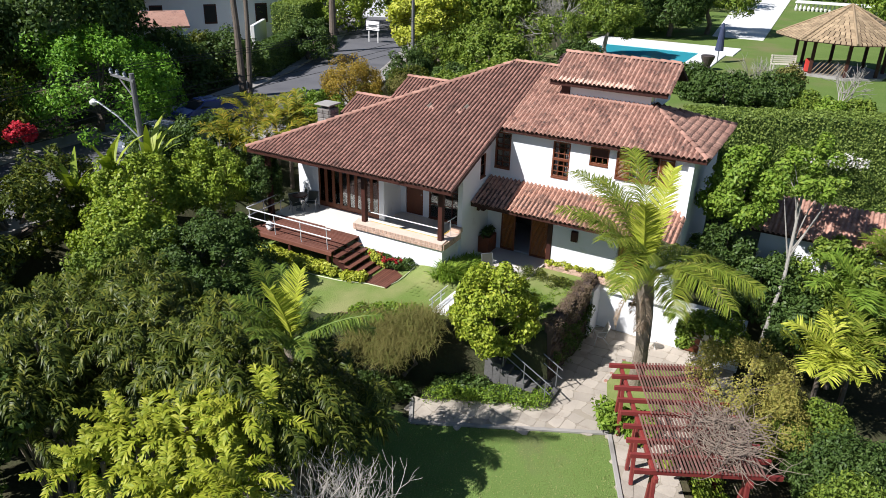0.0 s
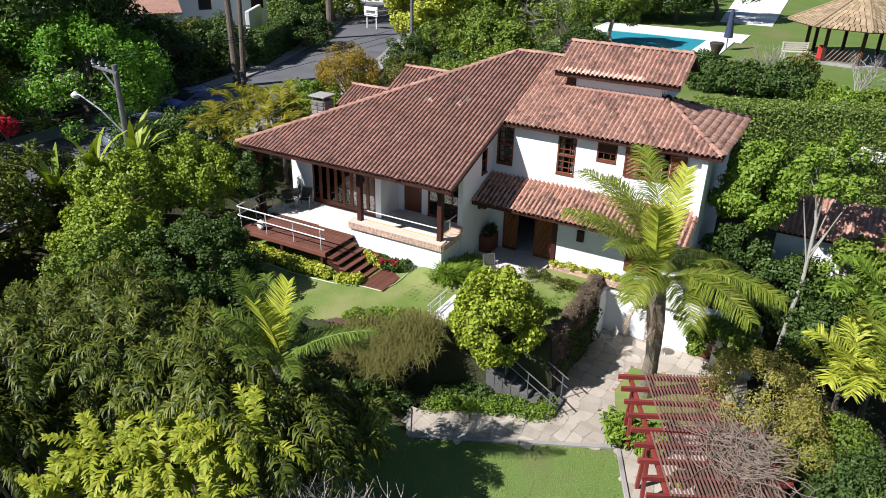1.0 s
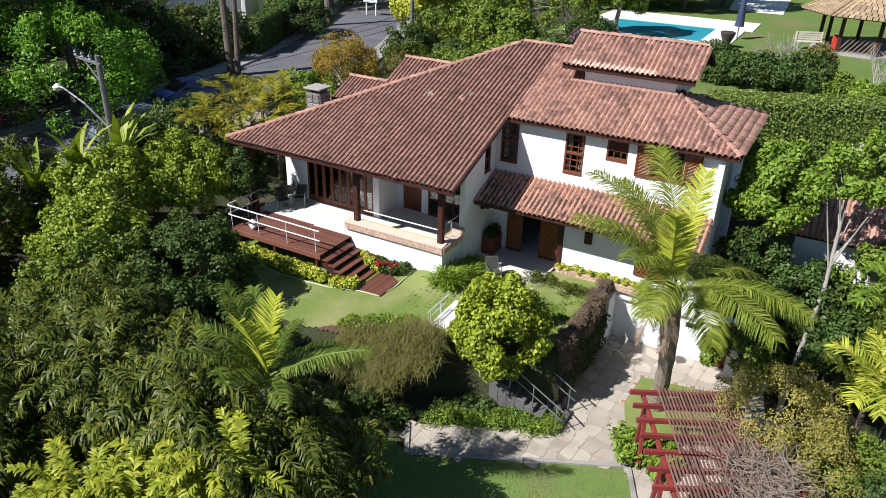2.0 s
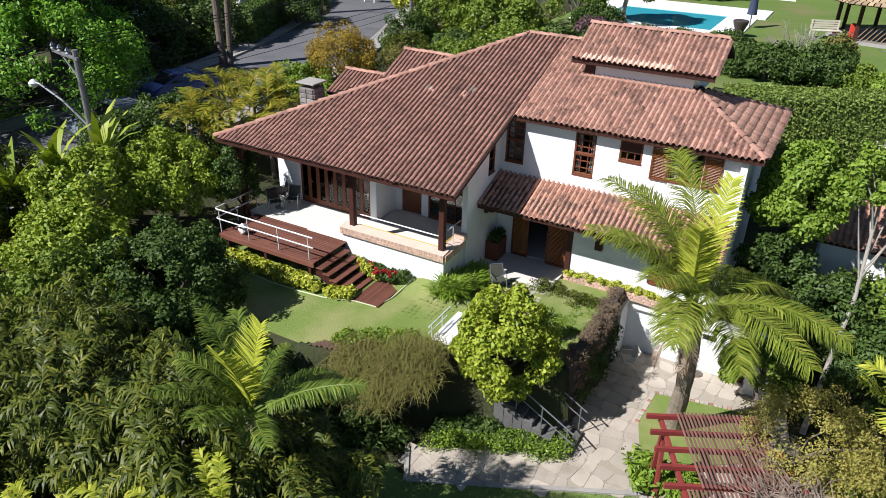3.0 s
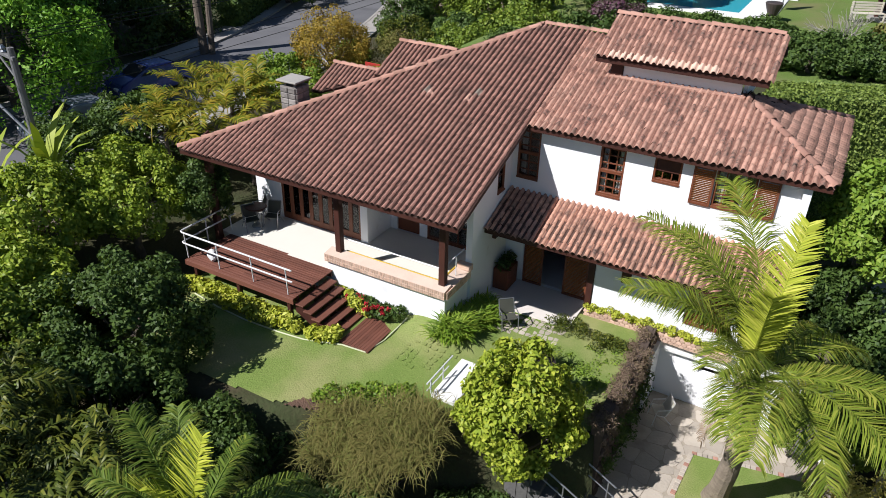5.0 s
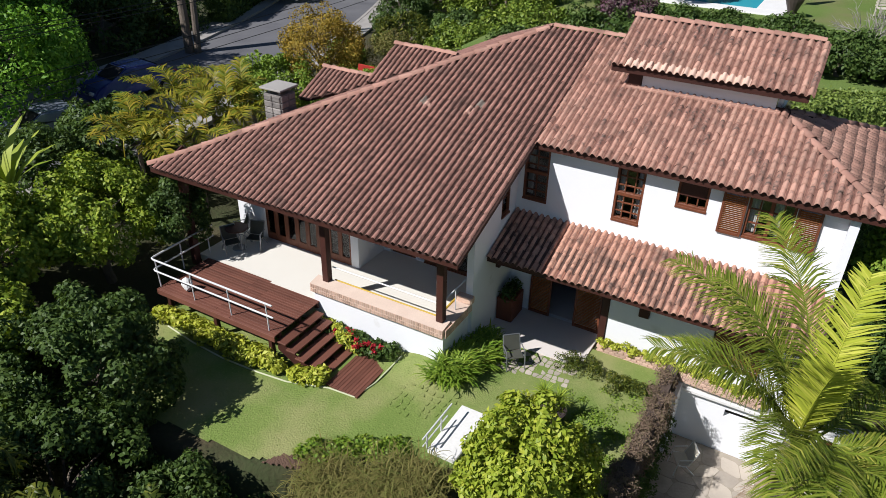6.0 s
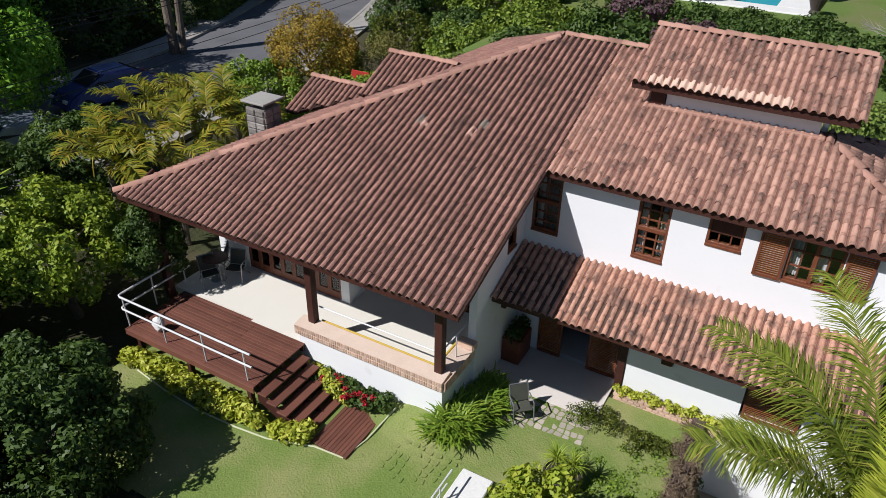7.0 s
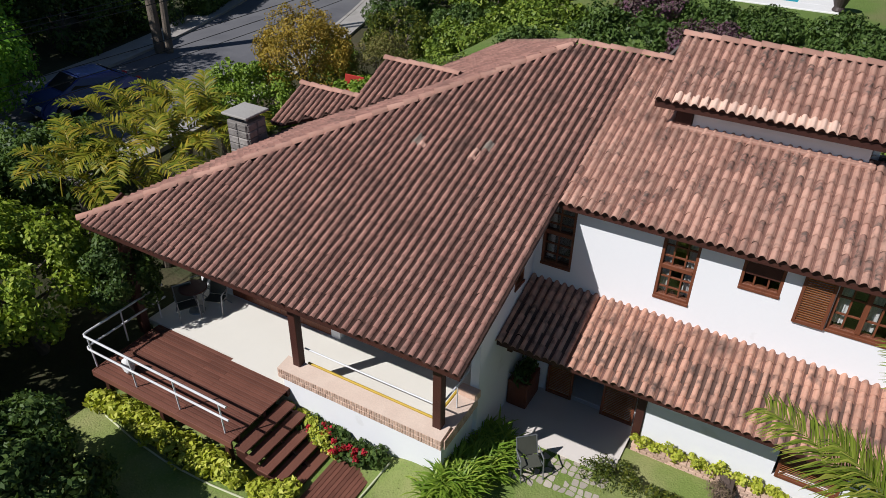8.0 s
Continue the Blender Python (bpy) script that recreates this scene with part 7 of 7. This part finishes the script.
pole = thing("utility_pole", (-13.2, -2.8, 0.5), "grey concrete utility pole with a crossarm and street lamp", "utility pole")
part("shaft", tubed([(-13.2, -2.8, 0.0), (-13.2, -2.8, 6.6)], [0.15, 0.10], 10), POLE, pole)
part("crossarm", boxed((-15.0, -2.88, 6.25), (-13.0, -2.78, 6.36), 0.01, Matrix.Translation((-13.2, -2.8, 6.3)) @ Matrix.Rotation(radians(-12), 4, "Z") @ Matrix.Translation((13.2, 2.8, -6.3))), POLE, pole)
part("brace", tubed([(-13.25, -2.75, 5.5), (-14.3, -2.6, 6.27)], 0.035, 6), POLE, pole)
ins = [(-14.95, -2.45), (-14.4, -2.56), (-13.8, -2.68), (-13.2, -2.8)]
for x, y in ins:
    part("insulator", lathe([(0.03, 0), (0.09, 0.02), (0.05, 0.08), (0.09, 0.12), (0.05, 0.18), (0.02, 0.24)], 10), STEEL, pole, "", pose(x, y, 6.36))
lamp = part("lamp_arm", tubed([(-13.25, -2.85, 3.9), (-14.2, -3.0, 4.7), (-15.1, -3.15, 5.2), (-15.3, -3.18, 5.24)], 0.045, 8), STEEL, pole)
part("lamp_head", lathe([(0.05, -0.16), (0.15, -0.08), (0.18, 0.02), (0.10, 0.10), (0.04, 0.14)], 12), WHITE, lamp, "white street lamp head", pose(-15.4, -3.2, 5.2))
for i, (x, y) in enumerate(ins[:3] + [(-13.3, -2.8), (-13.35, -2.85), (-13.4, -2.9)]):
    z = 6.6 if i < 3 else 5.6 - 0.35 * (i - 3)
    back = [(x - 0.06 * s, y + s, z - 0.0010 * s * (46 - s)) for s in (0, 8, 16, 24, 32, 40, 46)]
    front = [(x, y - s, z - 0.0010 * s * (46 - s)) for s in (46, 36, 26, 16, 8)]
    single("power_line", tubed(front + back, 0.014, 4), BLACK, "thin black overhead cable on the poles", "cable", "power lines")
p2_ = thing("utility_pole", (-18.5, 27.5, ROAD_Z), "grey concrete pole at the road bend", "utility pole")
part("shaft", tubed([(-18.0, 27.0, ROAD_Z - 0.3), (-18.0, 27.0, 7.2)], [0.16, 0.11], 8), POLE, p2_)
sg = thing("street_sign", (-30.5, 39.5, ROAD_Z), "white board sign on two posts beside the road", "sign")
part("board", boxed((-31.2, 39.4, 2.4), (-29.6, 39.5, 3.3), 0.02), WHITE, sg)
for x in (-31.0, -29.9):
    part("post", boxed((x, 39.5, 1.0), (x + 0.1, 39.6, 2.6)), WHITE, sg)
part("text_bar", boxed((-30.9, 39.38, 2.75), (-29.9, 39.396, 2.95)), STEEL, sg)

# trees and houses across the street
tall = thing("tall_tree", (-24.8, 13.6, ROAD_Z), "tall bare double trunk across the street", "tree")
part("trunk", tubed([(-23.7, 14.0, 1.0), (-23.9, 14.1, 6), (-24.5, 14.3, 12)], [0.25, 0.20, 0.15], 10), BARK, tall)
part("trunk", tubed([(-23.3, 14.2, 1.0), (-23.3, 14.5, 6), (-23.6, 14.9, 12)], [0.18, 0.15, 0.12], 10), BARK, tall)
far_trunk = thing("tall_tree", (-30.2, 32.6, ROAD_Z), "tall dark trunk beside the far pavement", "tree")
part("trunk", tubed([(-30.2, 32.6, 1.0), (-30.3, 32.8, 6), (-30.0, 33.1, 13)], [0.36, 0.28, 0.2], 10), BARK, far_trunk)
tree("fern_tree", (-23.6, 2.6, ROAD_Z), (-22.8, 2.2, 3.8), (4.4, 4.6, 3.2), L_EMERALD, "broad bright green tree across the street", "tree", 231, 110, 0.8, 17000, 0.22, 0.10, 0.22)
tree("broadleaf_tree", (-25, -5, ROAD_Z), (-24.6, -5, 3.4), (3.6, 3.6, 3.0), L_OLIVE, "olive green shrubs across the street", "tree", 232, 80, 0.8, 10000, 0.24, 0.12, 0.2)
tree("red_shrub", (-20.6, -3.6, ROAD_Z), (-20.6, -3.6, 3.1), (0.55, 0.6, 0.45), L_RED, "shrub with bright red flowers across the street", "shrub", 233, 22, 0.26, 1200, 0.16, 0.10, 0.08)
for i, (x, y, z, r, h, mt) in enumerate(((-26.5, -11, 4.5, 4.0, 4.2, L_DARK), (-28, -3, 7.0, 4.0, 4.4, L_DARK), (-26.0, 1.8, 7.4, 3.4, 3.2, L_DARK), (-30, 5, 7.2, 4.0, 4.6, L_DARK), (-27.5, 5.5, 7.0, 3.4, 3.2, L_DARK), (-28.8, 12.5, 2.6, 3.0, 2.6, L_DARK), (-28.5, 17.5, 2.6, 2.4, 2.2, L_DARK), (-15.0, 2.4, 2.1, 1.9, 1.4, L_DARK), (-15.4, -0.4, 2.0, 1.5, 1.3, L_DARK), (-15.4, -5.8, 2.0, 1.7, 1.6, L_OLIVE), (-14.2, -8.2, 1.6, 2.1, 2.0, L_OLIVE), (-15.2, -11.5, 1.6, 2.4, 2.2, L_MID), (-12.0, -12.0, 0.9, 2.4, 2.4, L_OLIVE), (-9.5, -14.5, 0.4, 2.4, 2.4, L_DARK), (-5.5, -15.5, 0.2, 2.2, 2.2, L_DARK), (-52, 14, 6, 6, 6, L_DARK), (-48, 22, 7, 4, 5.5, L_OLIVE), (-36, 41, 4.5, 3, 3.5, L_LIME), (-25, 46, 5, 4.2, 4.4, L_BRIGHT), (-10, 44, 6.5, 4.0, 4.0, L_OLIVE), (-4, 49, 6.5, 3.4, 4.0, L_MID), (-33, 58, 5, 5, 5, L_DARK), (10, 90, 6, 6, 5, L_MID), (-12, 88, 7, 8, 7, L_DARK), (22, 80, 6, 7, 6, L_DARK), (-31, 8, 5.0, 4.0, 4.4, L_DARK), (-34, 0, 5.0, 4.4, 4.6, L_DARK), (-30, 16, 2.8, 2.4, 1.9, L_OLIVE), (-15.6, 22.6, 2.6, 1.7, 1.5, L_DARK), (-13.0, 18.6, 2.4, 1.5, 1.4, L_OLIVE), (-16.6, 28.2, 2.8, 2.0, 1.6, L_MID), (-12.6, 28.0, 3.6, 2.4, 2.2, L_MID), (-17.5, 35, 3.4, 2.4, 2.2, L_MID), (-14.6, 15.6, 2.0, 1.1, 1.0, L_MID), (-38, 12, 6, 4.5, 5, L_DARK), (-30.5, -10, 4, 4.5, 4, L_MID), (-46, 6, 6, 6, 6, L_DARK), (-29.0, 27.5, 2.6, 2.4, 1.8, L_DARK), (-44, 40, 4, 5, 4, L_BRIGHT), (-38, 48, 4, 5, 4.5, L_MID), (-28, 56, 5, 6, 5.5, L_MID), (-16, 58, 6, 6, 6, L_MID), (-8, 56, 6, 5, 5.5, L_DARK), (-40, 66, 5, 7, 6, L_DARK), (-22, 74, 6, 8, 7, L_MID), (-6, 72, 7, 6, 6, L_DARK), (18, 62, 6, 6, 5, L_MID), (26, 50, 6, 6, 5, L_DARK), (28, 36, 5.5, 5, 4, L_MID), (-58, 20, 6, 7, 6, L_DARK), (-70, 45, 6, 8, 7, L_MID), (-56, 60, 6, 8, 7, L_DARK))):
    tree("street_tree", (x, y, float(ground_z(x, y)) - 0.2), (x, y, z), (r, r, h), mt, "dark leafy tree in the neighbourhood", "tree", 240 + i, 60, r * 0.24, 6500, 0.075 * r + 0.05, 0.04 * r + 0.02, 0.22, group="neighbourhood trees")
for i, (x, y, z) in enumerate(((-27.5, -4.0, 3.6), (-29.5, 2.0, 4.6), (-34, 10.5, 8.5), (-37, 14.5, 8.5))):
    rng = np.random.default_rng(270 + i)
    ap = thing("street_palm", (x, y, ROAD_Z), "green feather palm across the street", "palm tree", "street palms")
    part("stem", tubed([(x, y, ROAD_Z - 0.2), (x, y, z)], [0.2, 0.12], 8), BARK, ap)
    v, f, lines = fronds(rng, (x, y, z), 18, 2.6, (0.0, 1.3), (1.2, 2.2), 0.6, 36, 0.09, 0.8, 0.1)
    part("crown", mesh_from("crown", v, f), L_OLIVE, ap)
    part("rachis", rachis(lines, 0.03), L_OLIVE, ap)
clipped_hedge("clipped_hedge", (-27.0, 19.5), (-34.5, 36.0), 1.4, ROAD_Z, 3.6, 9000, L_DARK, "dark clipped hedge along the far pavement", 281, 0.2)
clipped_hedge("clipped_hedge", (-36.0, 33.0), (-39.0, 40.0), 3.0, ROAD_Z, 5.0, 7000, L_HEDGE, "green clipped hedge by a white gateway", 282, 0.2)
leaf_bed("bougainvillea", (0, 0, 0), "pink flowering shrub on the far pavement", along([(-30.2, 28.0), (-32, 31.5)], 8, 22, 0.3, z=2.0), 0.6, 1500, 0.16, 0.12, L_PURPLE, 283, "flowers")


def far_house(at, size, ridge_h, turn, label):
    """A plain neighbour's house: walls, tiled gable roof, windows."""
    h = thing("neighbour_house", at, label, "house", turn=turn)
    m = W[h]
    w, d, z = size
    part("wall", boxed((-w / 2, -d / 2, -1.0), (w / 2, d / 2, z), 0.0, m), PLASTER, h)
    for s in (-1, 1):
        bm = prism(bmesh.new(), [(0, z), (s * (d / 2 + 0.6), z - 0.25), (s * (d / 2 + 0.6), z - 0.1), (0, z + ridge_h)], w + 1.2, m @ Matrix(((0, 0, 1, -w / 2 - 0.6), (1, 0, 0, 0), (0, 1, 0, 0), (0, 0, 0, 1))))
        part("roof", bm, TILES, h, "clay tile roof slope")
    for k in range(3):
        x = -w / 2 + w * (k + 0.5) / 3
        wd = part("window", boxed((x - 0.6, -d / 2 - 0.04, z * 0.35), (x + 0.6, -d / 2 + 0.02, z * 0.75), 0.01, m), DARK_WOOD, h)
        part("pane", boxed((x - 0.5, -d / 2 - 0.05, z * 0.38), (x + 0.5, -d / 2 - 0.041, z * 0.72), 0, m), BLACK, wd, "dark glass")
    return h


far_house((-47, 33, 1.2), (15, 8, 4.6), 1.6, 55, "white house with a clay tile roof across the street")
far_house((-40.5, 20.5, 1.2), (5, 4, 3.0), 0.9, 55, "small white annex with a red tile roof")
far_house((-42, 62, 2), (14, 9, 4.5), 1.6, 20, "far white house among trees")
gate = thing("white_gateway", (-37.5, 37, ROAD_Z), "curved white garden wall in sunlight", "wall")
part("wall", boxed((-0.2, -2.5, 0), (0.2, 2.5, 2.2), 0.05, pose(-38.0, 31.2, ROAD_Z, 0, 0, 30)), WHITE, gate)
rc = thing("red_sunbed", (-10.1, 10.9, 2.4), "red folding garden seat behind the roof", "chair")
part("seat", boxed((-0.35, -0.5, 0), (0.35, 0.4, 0.05), 0.01, pose(-10.1, 10.9, 2.9, 18, 8, 20)), RED_CLOTH, rc)
part("backrest", boxed((-0.35, 0.38, 0), (0.35, 0.43, 0.5), 0.01, pose(-10.1, 10.9, 2.9, 0, 8, 20)), RED_CLOTH, rc)
for x in (-0.3, 0.3):
    part("leg", boxed((x - 0.03, -0.4, -2.6), (x + 0.03, -0.34, 0), 0, pose(-10.1, 10.9, 2.9, 0, 0, 20)), STEEL, rc)
